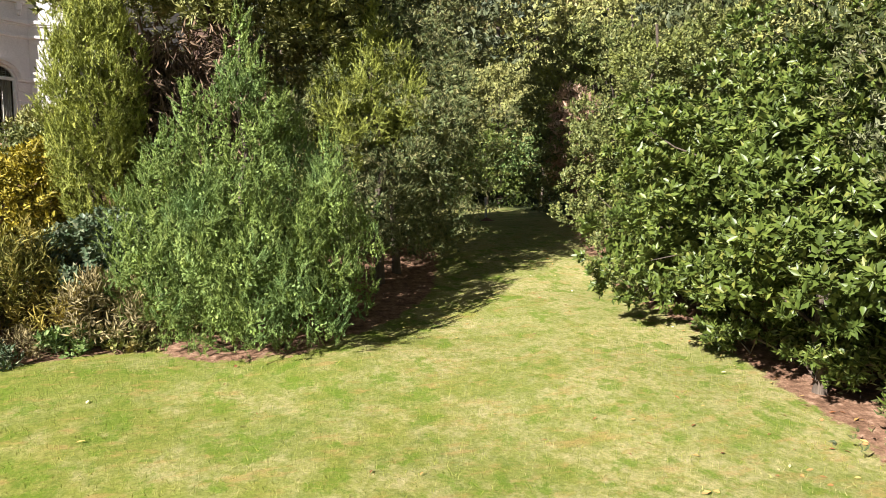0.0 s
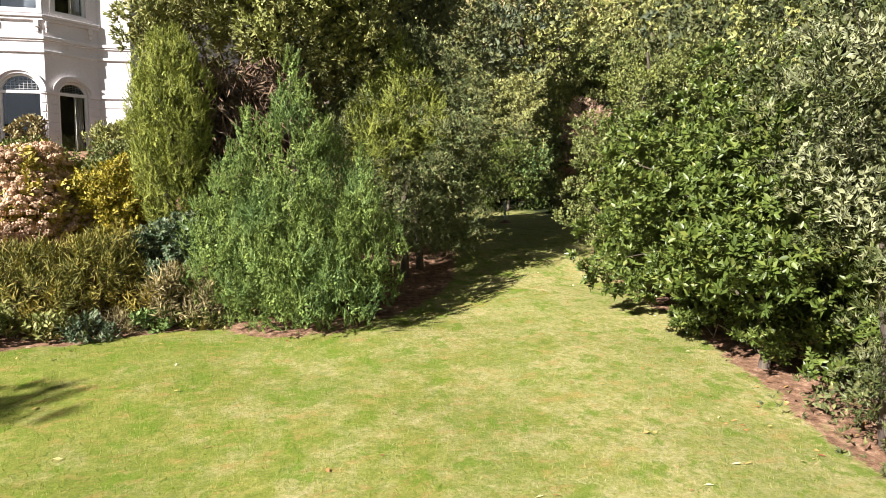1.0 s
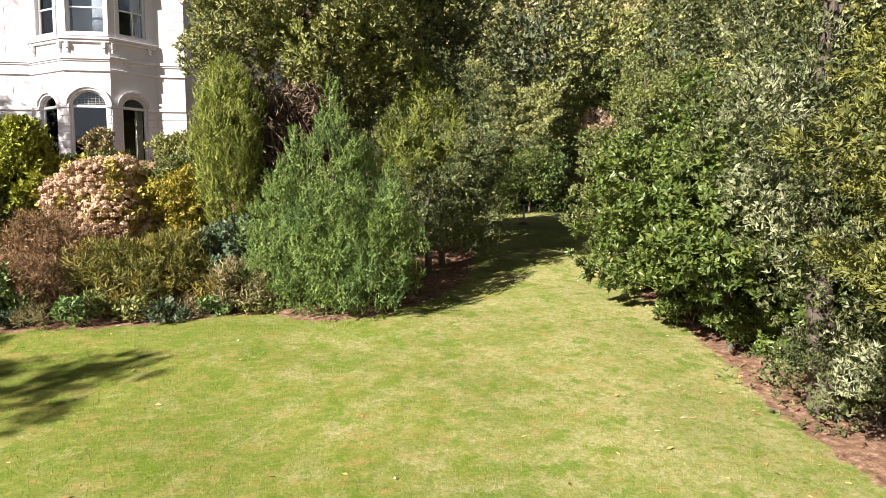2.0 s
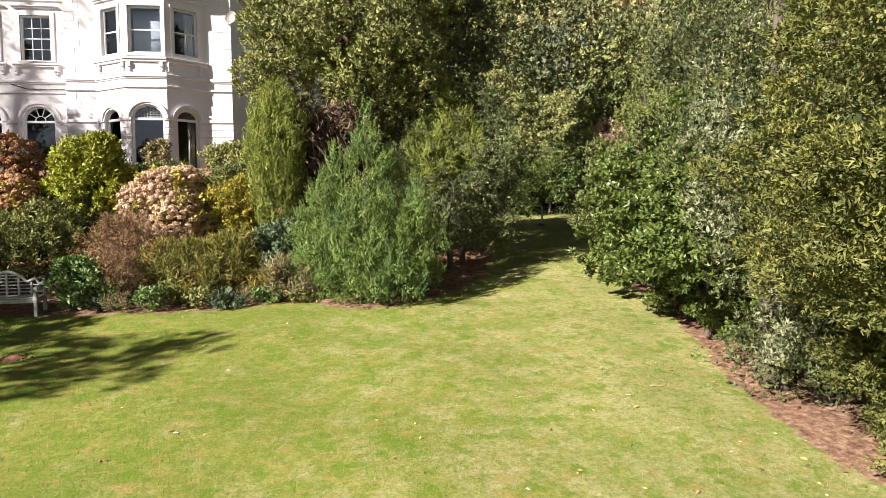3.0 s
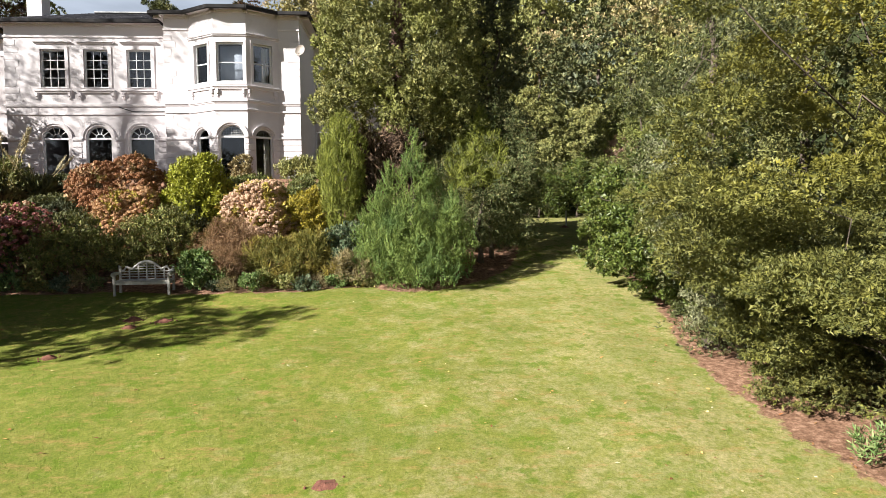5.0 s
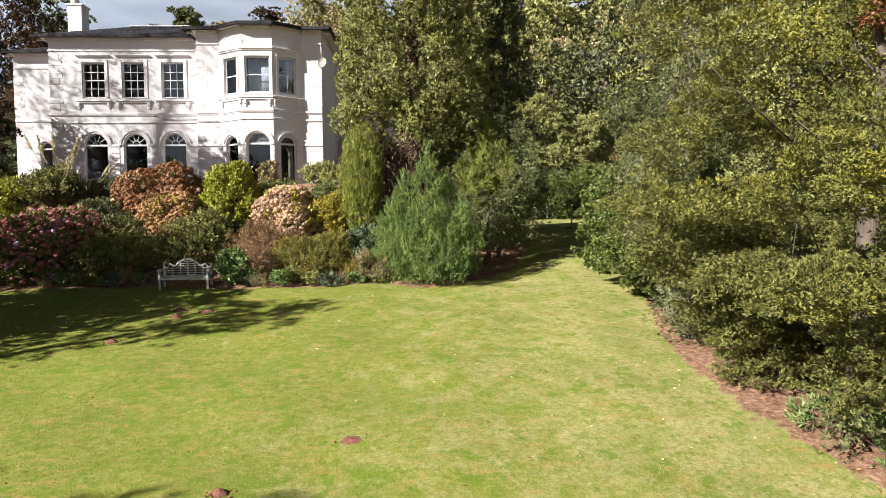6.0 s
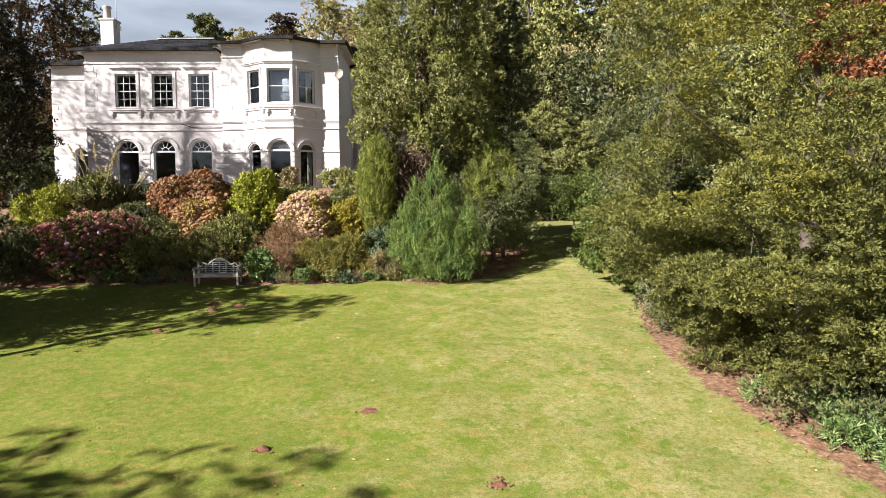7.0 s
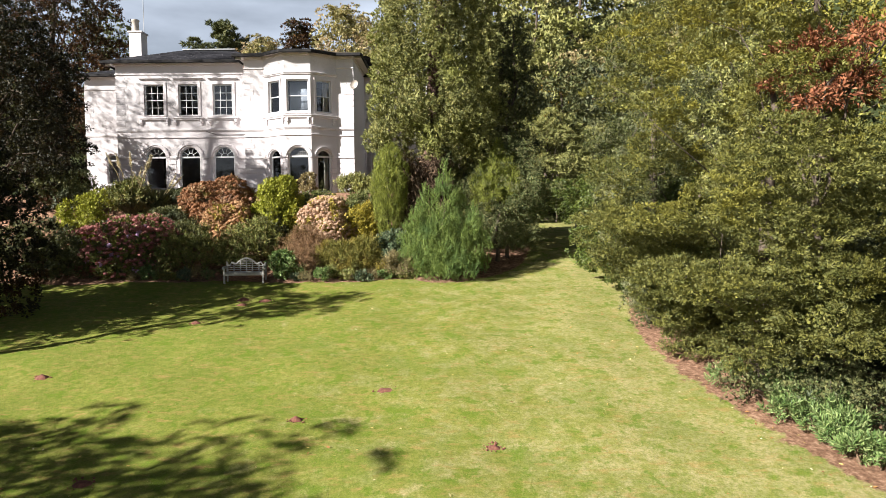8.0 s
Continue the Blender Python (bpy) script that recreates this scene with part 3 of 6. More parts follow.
def round_clumps(rng, n, radius, height, low=0.25, size=0.42, flat=0.8):
    """Clumps for a broad crown of that radius and height: some round its rim, some on top."""
    out = []
    for i in range(n):
        s = (i + 0.5) / n
        z = height * (low + (1 - low) * s * 0.92)
        rr = radius * 0.68 * math.sqrt(max(0.06, 1 - ((s - 0.35) / 0.68) ** 2))
        a = i * 2.4 + rng.uniform(-0.4, 0.4)
        k = radius * size * rng.uniform(0.8, 1.2)
        out.append(((rr * math.cos(a), rr * math.sin(a), z), (k, k, k * flat)))
    out.append(((0, 0, height * 0.6), (radius * 0.36, radius * 0.36, height * 0.3)))
    return out

# ---- the ground ----
LEFT_EDGE = ((-60, 8.0), (-24, 9.2), (-19, 9.5), (-15.9, 9.2), (-12, 9.7), (-9, 9.9), (-6.9, 9.1), (-5.2, 9.3), (-4.2, 9.6), (-3.0, 9.9), (-1.8, 10.1), (-0.8, 9.35), (0.4, 9.35), (1.8, 10.6), (3.0, 12.0), (3.6, 13.5), (4.1, 15.5), (4.7, 19.0), (5.5, 26.0), (9, 27.6), (60, 29))
RIGHT_EDGE = ((-60, 14), (-9, 8.6), (-5.5, 7.3), (-3.6, 6.7), (-2.4, 6.4), (-1.0, 6.05), (0.9, 5.9), (2.2, 5.8), (4.1, 6.05), (5.4, 6.3), (6.5, 6.6), (8.8, 7.1), (11.5, 7.2), (13, 7.6), (16, 8.4), (20, 9.8), (24, 12), (60, 30))


def smooth(a, b, v):
    t = np.clip((np.asarray(v, float) - a) / (b - a), 0, 1)
    return t * t * (3 - 2 * t)


def gz(x, y):
    """Height of the ground."""
    x, y = np.asarray(x, float), np.asarray(y, float)
    yc = np.clip(y, -70, 18)
    lawn = -0.725 + 0.136 * yc + 0.45 * smooth(11, 18, y) + 0.06 * np.clip(y - 18, 0, 10)
    edge = np.interp(x, [p[0] for p in LEFT_EDGE[:11]], [p[1] for p in LEFT_EDGE[:11]])
    bank = np.maximum(lawn, 0.62 + 4.03 * smooth(edge - 0.3, 18.5, y))
    bank = np.where(y > 18.5, 4.65, bank)
    w = smooth(3.5, -2.5, x) * smooth(8, 10, y)
    z = lawn * (1 - w) + bank * w
    hill = smooth(40, 85, y) * 15 + smooth(28, 78, y) * smooth(-8, 12, x) * 14 + smooth(9, 45, x) * 5.0 * smooth(-30, 10, y)
    return z + hill + 0.035 * np.sin(x * 1.3 + 0.7 * y) * np.sin(y * 0.9 - 0.4 * x)


gx = np.concatenate([[-1500, -500, -200, -110, -70, -50, -38, -31], np.arange(-26, 18.01, 0.28), [21, 26, 33, 42, 55, 75, 110, 200, 500, 1500]])
gy = np.concatenate([[-1500, -500, -200, -110, -70, -45, -32, -25], np.arange(-19, 26.01, 0.28), [28, 31, 35, 40, 46, 54, 64, 78, 95, 115, 140, 200, 500, 1500]])
GX, GY = np.meshgrid(gx, gy, indexing="ij")
ny = len(gy)
I, J = np.meshgrid(np.arange(len(gx) - 1), np.arange(ny - 1), indexing="ij")
quads = np.stack([I * ny + J, (I + 1) * ny + J, (I + 1) * ny + J + 1, I * ny + J + 1], -1).reshape(-1, 4)
ground = part_np("ground", np.stack([GX, GY, gz(GX, GY)], -1).reshape(-1, 3), quads, M["ground"], None, smooth=True)
tagged(ground, "sloping mown lawn with dry patches and bare reddish soil under the shrubs", "lawn", kind="structure")
le = np.interp(GX, [p[0] for p in LEFT_EDGE], [p[1] for p in LEFT_EDGE])
re_ = np.interp(GY, [p[0] for p in RIGHT_EDGE], [p[1] for p in RIGHT_EDGE])
soil = np.maximum(smooth(-0.35, 0.35, GY - le) * np.maximum(smooth(17.8, 16.8, GY), smooth(1.0, -1.0, GX) * smooth(38, 36, GY)), smooth(-0.45, 0.35, GX - re_) * smooth(30, 26, GY))
at_soil = ground.data.attributes.new("soil", "FLOAT", "POINT")
at_soil.data.foreach_set("value", soil.ravel().astype(np.float32))
ivy = np.maximum(smooth(9.5, 11.5, GX) * smooth(-40, -30, GY), np.maximum(smooth(29.5, 32, GY) * smooth(-1, 3, GX), smooth(40, 46, GY)))
at_ivy = ground.data.attributes.new("ivy", "FLOAT", "POINT")
at_ivy.data.foreach_set("value", ivy.ravel().astype(np.float32))


def on_ground(x, y, dz=0.0):
    return (x, y, float(gz(x, y)) + dz)

# ---- the house ----
from mathutils.geometry import tessellate_polygon

house = thing("house", (-13.5, 27.0, 4.6), "large cream stucco villa with arched windows and a low slate roof", "house")
FY, WY, BY = 25.0, 23.1, 22.1
BASE, EAVE = 4.62, 13.3


def rect(x0, x1, z0, z1):
    return [(x0, z0), (x1, z0), (x1, z1), (x0, z1)]


def arch(cx, w, z0, spring, seg=14, rise=1.0):
    r = w / 2
    return [(cx - r, z0), (cx + r, z0)] + [(cx + r * math.cos(a), spring + r * rise * math.sin(a)) for a in (math.pi * i / seg for i in range(seg + 1))]


def plate(bm, outer, holes, y0, y1, m=None):
    """A slab with openings: outline and openings in x and z, from depth y0 to y1."""
    loops = [outer] + holes
    flat = [[Vector((u, v, 0)) for u, v in lp] for lp in loops]
    tris = tessellate_polygon(flat)
    pts = [p for lp in loops for p in lp]
    put = (lambda p: m @ Vector(p)) if m is not None else (lambda p: p)
    front = [bm.verts.new(put((u, y0, v))) for u, v in pts]
    back = [bm.verts.new(put((u, y1, v))) for u, v in pts]
    for t in tris:
        bm.faces.new([front[i] for i in t])
        bm.faces.new([back[i] for i in reversed(t)])
    k = 0
    for lp in loops:
        for i in range(len(lp)):
            a, b = k + i, k + (i + 1) % len(lp)
            bm.faces.new((front[a], front[b], back[b], back[a]))
        k += len(lp)
    bmesh.ops.recalc_face_normals(bm, faces=bm.faces)
    return bm


def ring(bm, inner, outer_pts, y0, y1, m=None):
    return plate(bm, outer_pts, [inner], y0, y1, m)


def cheek(x0, y0, x1, y1):
    """Pose for a wall that runs from (x0, y0) to (x1, y1): its own x goes along it, its y inward."""
    return Matrix.Translation((x0, y0, 0)) @ Matrix.Rotation(math.atan2(y1 - y0, x1 - x0), 4, "Z")


ID = Matrix.Identity(4)
WT = 0.34  # wall thickness


def pane_part(outline, y, m, parent):
    bm = bmesh.new()
    plate(bm, outline, [], y, y + 0.006, m)
    ob = part("pane", bm, M["glass"], parent)
    ob.visible_shadow = False


def bars(bm, x0, x1, z0, z1, nx, nz, y, m, t=0.028):
    for i in range(1, nx):
        x = x0 + (x1 - x0) * i / nx
        add_box(bm, (x - t / 2, y - 0.015, z0), (x + t / 2, y + 0.02, z1), 0, m)
    for j in range(1, nz):
        z = z0 + (z1 - z0) * j / nz
        add_box(bm, (x0, y - 0.014, z - t / 2), (x1, y + 0.019, z + t / 2), 0, m)


def sash_window(cx, z0, z1, w, wall_y, m=ID, nx=3, nz=4, surround=True, label=""):
    """A sash window with frame, meeting rail, glazing bars and panes."""
    y = wall_y + 0.14
    bm = bmesh.new()
    x0, x1 = cx - w / 2, cx + w / 2
    plate(bm, rect(x0 - 0.07, x1 + 0.07, z0 - 0.07, z1 + 0.07), [rect(x0, x1, z0, z1)], y - 0.05, y + 0.06, m)
    win = part("window", bm, M["joinery"], house, label)
    zm = (z0 + z1) / 2
    bm = bmesh.new()
    add_box(bm, (x0, y - 0.03, zm - 0.025), (x1, y + 0.03, zm + 0.025), 0.004, m)
    part("meeting_rail", bm, M["joinery"], win)
    if nx > 1:
        bm = bmesh.new()
        bars(bm, x0, x1, z0, z1, nx, nz, y, m)
        part("glazing_bar", bm, M["joinery"], win)
        for i in range(nx):
            for j in range(nz):
                a, b = x0 + w * i / nx, x0 + w * (i + 1) / nx
                c, d = z0 + (z1 - z0) * j / nz, z0 + (z1 - z0) * (j + 1) / nz
                pane_part(rect(a, b, c, d), y + 0.004 * ((i + j) % 2), m, win)
    else:
        pane_part(rect(x0, x1, z0, zm), y + 0.012, m, win)
        pane_part(rect(x0, x1, zm, z1), y - 0.006, m, win)
    if surround:
        bm = bmesh.new()
        plate(bm, rect(x0 - 0.24, x1 + 0.24, z0 - 0.1, z1 + 0.22), [rect(x0 - 0.07, x1 + 0.07, z0 - 0.07, z1 + 0.07)], wall_y - 0.05, wall_y + 0.05, m)
        part("architrave", bm, M["trim"], win)
    return win


def hood(x0, x1, z, wall_y, m=ID, parent=None):
    bm = bmesh.new()
    add_box(bm, (x0, wall_y - 0.10, z - 0.06), (x1, wall_y, z), 0.012, m)
    add_box(bm, (x0 - 0.04, wall_y - 0.16, z), (x1 + 0.04, wall_y, z + 0.06), 0.012, m)
    part("hood", bm, M["trim"], parent)


def sill(x0, x1, z, wall_y, brackets, m=ID, parent=None):
    bm = bmesh.new()
    add_box(bm, (x0, wall_y - 0.17, z - 0.05), (x1, wall_y + 0.1, z + 0.03), 0.012, m)
    add_box(bm, (x0 + 0.03, wall_y - 0.11, z - 0.13), (x1 - 0.03, wall_y, z - 0.05), 0.012, m)
    part("sill", bm, M["trim"], parent)
    for bx in brackets:
        bm = bmesh.new()
        add_box(bm, (bx - 0.075, wall_y - 0.13, z - 0.34), (bx + 0.075, wall_y, z - 0.13), 0.02, m)
        add_box(bm, (bx - 0.055, wall_y - 0.08, z - 0.48), (bx + 0.055, wall_y, z - 0.34), 0.02, m)
        part("bracket", bm, M["trim"], parent)


def fan_bars(bm, cx, spring, r, y, m):
    """The fanlight: a small half ring and spokes."""
    def strip(p, q, t=0.03):
        d = Vector((q[0] - p[0], 0, q[1] - p[1]))
        n = Vector((-d.z, 0, d.x)).normalized() * t / 2
        vs = []
        for yy in (y - 0.02, y + 0.015):
            for s, e in ((p, 1), (p, -1), (q, -1), (q, 1)):
                vs.append(bm.verts.new(m @ Vector((s[0] + n.x * e, yy, s[1] + n.z * e))))
        a, b = vs[:4], vs[4:]
        bm.faces.new(a), bm.faces.new(b[::-1])
        for i in range(4):
            bm.faces.new((a[i], b[i], b[(i + 1) % 4], a[(i + 1) % 4]))
    pt = lambda rr, a: (cx + rr * math.cos(a), spring + rr * math.sin(a))
    for i in range(8):
        strip(pt(r * 0.38, math.pi * i / 8), pt(r * 0.38, math.pi * (i + 1) / 8))
    for i in range(1, 4 + 1):
        a = math.pi * i / 5
        strip(pt(r * 0.38, a), pt(r, a))
    bmesh.ops.recalc_face_normals(bm, faces=bm.faces)


def arched_window(cx, w, z0, spring, wall_y, m=ID, fan=True, lattice=False, rise=1.0, mould=0.30, label=""):
    y = wall_y + 0.16
    bm = bmesh.new()
    plate(bm, arch(cx, w + 0.14, z0 - 0.07, spring, rise=rise), [arch(cx, w, z0, spring + 0.001, rise=rise)], y - 0.05, y + 0.06, m)
    win = part("window", bm, M["joinery"], house, label)
    bm = bmesh.new()
    add_box(bm, (cx - w / 2, y - 0.06, spring - 0.05), (cx + w / 2, y + 0.04, spring + 0.05), 0.008, m)
    part("transom", bm, M["joinery"], win)
    r = w / 2
    half = [(cx - r, spring + 0.05)] + [(cx + r, spring + 0.05)] + [(cx + r * math.cos(a), spring + r * rise * math.sin(a)) for a in (math.pi * i / 14 for i in range(1, 14))]
    pane_part(half, y, m, win)
    pane_part(rect(cx - r, cx + r, z0, spring - 0.05), y + 0.01, m, win)
    if fan:
        bm = bmesh.new()
        fan_bars(bm, cx, spring + 0.05, r * 0.93, y, m)
        part("fanlight_bars", bm, M["joinery"], win)
    if lattice:
        bm = bmesh.new()
        n = 9
        for i in range(1, n):
            x = cx - r + w * i / n
            h = math.sqrt(max(0.0, r * r - (x - cx) ** 2)) * rise
            if h > 0.08:
                add_box(bm, (x - 0.007, y + 0.03, spring + 0.05), (x + 0.007, y + 0.04, spring + h), 0, m)
        for j in range(1, 6):
            zz = r * rise * j / 6 + 0.03
            h = math.sqrt(max(0.0, r * r - (zz / rise) ** 2))
            add_box(bm, (cx - h, y + 0.031, spring + zz - 0.007), (cx + h, y + 0.041, spring + zz + 0.007), 0, m)
        part("lattice", bm, M["lattice"], win, "leaded lattice in the arched top light")
    # moulded hood ring over the arch, in two steps
    for k, (ri, ro, pr) in enumerate(((0.07, mould * 0.6, 0.04), (mould * 0.6, mould, 0.09))):
        bm = bmesh.new()
        seg = 18
        a_in = [(cx + (r + ri) * math.cos(math.pi * i / seg), spring + (r + ri) * rise * math.sin(math.pi * i / seg)) for i in range(seg + 1)]
        a_out = [(cx + (r + ro) * math.cos(math.pi * i / seg), spring + (r + ro) * rise * math.sin(math.pi * i / seg)) for i in range(seg + 1)]
        plate(bm, a_out + a_in[::-1], [], wall_y - pr, wall_y + 0.01, m)
        part("arch_moulding", bm, M["trim"], win)
    return win


def band(x0, x1, z0, z1, wall_y, proud, m=ID, name="string_course", mat="trim"):
    bm = bmesh.new()
    add_box(bm, (x0, wall_y - proud, z0), (x1, wall_y + 0.02, z1), 0.015, m)
    part(name, bm, M[mat], house)


# main front
WX = (-19.27, -17.02, -14.77)
holes = [rect(x - 0.64, x + 0.64, 9.98, 12.0) for x in WX] + [arch(x, 1.37, 5.0, 7.27) for x in WX]
bm = bmesh.new()
plate(bm, rect(-21.75, -12.4, BASE - 1.0, EAVE), holes, FY, FY + WT)
part("main_front_wall", bm, M["stucco"], house, "cream stucco front wall")
for x in WX:
    w_ = sash_window(x, 10.05, 11.93, 1.14, FY, label="white twelve-pane sash window")
    hood(x - 0.92, x + 0.92, 12.36, FY, parent=w_)
    sill(x - 0.98, x + 0.98, 9.83, FY, (x - 0.85, x + 0.85), parent=w_)
    w_ = arched_window(x, 1.23, 5.05, 7.27, FY, label="arched window with a spoked fanlight")
    bm = bmesh.new()
    add_box(bm, (x - 0.8, FY - 0.14, 4.86), (x + 0.8, FY + 0.1, 4.98), 0.01)
    part("sill", bm, M["trim"], w_)
for x0, x1 in ((-21.75, WX[0] - 0.86), (WX[0] + 0.86, WX[1] - 0.86), (WX[1] + 0.86, WX[2] - 0.86), (WX[2] + 0.86, -12.77)):
    band(x0, x1, 7.18, 7.33, FY, 0.07, name="impost")
    band(x0, x1, 7.12, 7.18, FY, 0.04, name="impost")
    for k in range(7):
        z = 5.0 + k * 0.3
        band(x0 + 0.03, x1 - 0.03, z, z + 0.275, FY, 0.028, name="rusticated_course", mat="stucco")
band(-21.8, -12.77, 12.62, 12.72, FY, 0.06)
band(-21.8, -12.77, 9.0, 9.12, FY, 0.09)
band(-21.8, -12.77, 8.94, 9.0, FY, 0.05)
band(-21.8, -12.77, 8.52, 8.62, FY, 0.07)
for k in range(9):
    z = 9.3 + k * 0.36
    band(-21.78, -21.78 + (0.62 if k % 2 else 0.46) + 0.14, z, z + 0.33, FY, 0.014, name="quoin", mat="stucco")
# left end wall, lower block beyond it
bm = bmesh.new()
plate(bm, rect(0, 12.0, BASE - 1.0, EAVE), [], 0, WT, cheek(-21.75, FY + 12.0 + WT, -21.75, FY + WT))
part("end_wall", bm, M["stucco"], house)
bm = bmesh.new()
plate(bm, rect(-24.5, -21.75, BASE - 1.0, 12.75), [arch(-22.75, 0.8, 5.6, 7.2)], 26.2, 26.2 + WT)
part("side_block_wall", bm, M["stucco"], house)
arched_window(-22.75, 0.66, 5.65, 7.2, 26.2, fan=False, mould=0.2)
bm = bmesh.new()
plate(bm, rect(0, 8.0, BASE - 1.0, 12.75), [], 0, WT, cheek(-24.5, 34.2 + WT, -24.5, 26.2 + WT))
part("side_block_end", bm, M["stucco"], house)
band(-24.5, -21.78, 11.9, 12.0, 26.2, 0.05)
band(-24.5, -21.78, 8.8, 8.95, 26.2, 0.06)
for k in range(7):
    band(-24.53, -24.53 + (0.6 if k % 2 else 0.42), 9.3 + k * 0.36, 9.63 + k * 0.36, 26.2, 0.013, name="quoin", mat="stucco")

# projecting wing with its canted bay
WL, WR = -12.75, -5.93
B0, B1, B2, B3 = -11.52, -10.0, -8.39, -7.01
bm = bmesh.new()
plate(bm, rect(WL, B0, BASE - 1.0, EAVE), [], WY, WY + WT)
part("wing_pier", bm, M["stucco"], house)
bm = bmesh.new()
plate(bm, rect(B3, WR, BASE - 1.0, EAVE), [], WY, WY + WT)
part("wing_pier", bm, M["stucco"], house)
bm = bmesh.new()
plate(bm, rect(0, 6.0, BASE - 1.0, EAVE), [], 0, WT, cheek(WR, WY + WT, WR, WY + 6.0 + WT))
part("wing_return", bm, M["stucco"], house)
bm = bmesh.new()
plate(bm, rect(0, FY - WY - WT, BASE - 1.0, EAVE), [], 0, WT, cheek(WL, FY, WL, WY + WT))
part("wing_return", bm, M["stucco"], house)
for (xa, ya, xb, yb, front) in ((B0, WY, B1, BY, False), (B1, BY, B2, BY, True), (B2, BY, B3, WY, False)):
    ln = math.hypot(xb - xa, yb - ya)
    m = cheek(xa, ya, xb, yb)
    c = ln / 2
    w_up, w_lo = (1.2, 1.16) if front else (0.86, 0.80)
    bm = bmesh.new()
    plate(bm, rect(0, ln, BASE - 1.0, EAVE), [rect(c - w_up / 2 - 0.07, c + w_up / 2 + 0.07, 9.73, 11.72), arch(c, w_lo + 0.14, 4.85, 7.02, rise=0.92)], 0, WT, m)
    part("bay_wall", bm, M["stucco"], house)
    w_ = sash_window(c, 9.8, 11.6, w_up, 0, m, 1, 2, False, "plain two-pane sash window")
    bm = bmesh.new()
    plate(bm, rect(c - w_up / 2 - 0.2, c + w_up / 2 + 0.2, 9.62, 11.8), [rect(c - w_up / 2 - 0.07, c + w_up / 2 + 0.07, 9.73, 11.67)], -0.045, 0.04, m)
    part("architrave", bm, M["trim"], w_)
    wl_ = arched_window(c, w_lo, 4.92, 7.02, 0, m, fan=False, lattice=True, rise=0.92, mould=0.26, label="arched bay window with a leaded top light")
    e = 0.05
    for z0, z1, pr in ((12.04, 12.12, 0.13), (11.97, 12.04, 0.08), (9.46, 9.55, 0.15), (9.36, 9.46, 0.09), (8.74, 8.86, 0.10), (8.68, 8.74, 0.05), (8.30, 8.40, 0.07)):
        band(-e * pr * 8, ln + e * pr * 8, z0, z1, 0, pr, m)
    for k in range(7):
        for xs, xe in ((0.0, c - w_lo / 2 - 0.08), (c + w_lo / 2 + 0.08, ln)):
            z = 4.85 + k * 0.3
            band(xs, xe, z, z + 0.27, 0, 0.024, m, "rusticated_course", "stucco")
    for xs, xe in ((0.0, c - w_lo / 2 - 0.08), (c + w_lo / 2 + 0.08, ln)):
        band(xs - 0.02, xe + 0.02, 6.95, 7.08, 0, 0.07, m, "impost")
    for bx in ((0.16, ln - 0.16) if front else ((0.25, ln - 0.12) if xa == B0 else (0.12, ln - 0.25))):
        bm = bmesh.new()
        add_box(bm, (bx - 0.07, -0.12, 9.14), (bx + 0.07, 0, 9.36), 0.02, m)
        add_box(bm, (bx - 0.05, -0.07, 8.98), (bx + 0.05, 0, 9.14), 0.02, m)
        part("bracket", bm, M["trim"], w_)
    # curtains inside the glass, and a grey-blue sheet behind the front upper pane
    def drape(x0, x1, z0, z1, y, mat, folds, name, label=""):
        n = max(2, folds * 6)
        vs, fs = [], []
        for i in range(n + 1):
            x = x0 + (x1 - x0) * i / n
            yy = y + 0.04 * math.sin(i / n * folds * 2 * math.pi)
            vs += [m @ Vector((x, yy, z0)), m @ Vector((x, yy, z1)), m @ Vector((x, yy + 0.012, z0)), m @ Vector((x, yy + 0.012, z1))]
        for i in range(n):
            a, b = i * 4, i * 4 + 4
            fs += [(a, b, b + 1, a + 1), (a + 2, a + 3, b + 3, b + 2), (a + 1, b + 1, b + 3, a + 3), (a, a + 2, b + 2, b)]
        part_np(name, vs, fs, M[mat], w_ if z0 > 9 else wl_, label, True)
    if front:
        drape(c - 0.6, c + 0.6, 9.85, 11.6, 0.5, "pane_backing", 1, "pane_backing", "grey-blue sheet behind the upper bay window")
    elif xa == B0:
        drape(c - 0.42, c - 0.16, 9.8, 11.6, 0.34, "curtain", 3, "curtain", "pale curtain drawn aside")
        drape(c - 0.4, c + 0.05, 4.95, 7.0, 0.36, "curtain", 4, "curtain", "pale curtain drawn aside")
    else:
        drape(c + 0.08, c + 0.43, 9.8, 11.6, 0.34, "curtain", 3, "curtain", "pale curtain drawn aside")
        drape(c + 0.12, c + 0.4, 4.95, 7.0, 0.36, "curtain", 4, "curtain", "pale curtain drawn aside")
for x0, x1 in ((WL - 0.03, B0), (B3, WR + 0.03)):
    for z0, z1, pr in ((12.5, 12.58, 0.06), (8.76, 8.88, 0.09), (8.70, 8.76, 0.05), (8.32, 8.42, 0.07), (6.97, 7.10, 0.07)):
        band(x0, x1, z0, z1, WY, pr)
    for k in range(7):
        band(x0, x1, 4.85 + k * 0.3, 5.12 + k * 0.3, WY, 0.024, name="rusticated_course", mat="stucco")
for k in range(9):
    wq = 0.62 if k % 2 else 0.42
    band(WL - 0.03, WL - 0.03 + wq, 9.1 + k * 0.36, 9.43 + k * 0.36, WY, 0.012, name="quoin", mat="stucco")
    band(WR + 0.03 - wq, WR + 0.03, 9.1 + k * 0.36, 9.43 + k * 0.36, WY, 0.012, name="quoin", mat="stucco")
    band(WL - 0.03, WL - 0.03 + wq, 7.25 + k * 0.36, 7.55 + k * 0.36, WY, 0.012, name="quoin", mat="stucco") if k < 3 else None

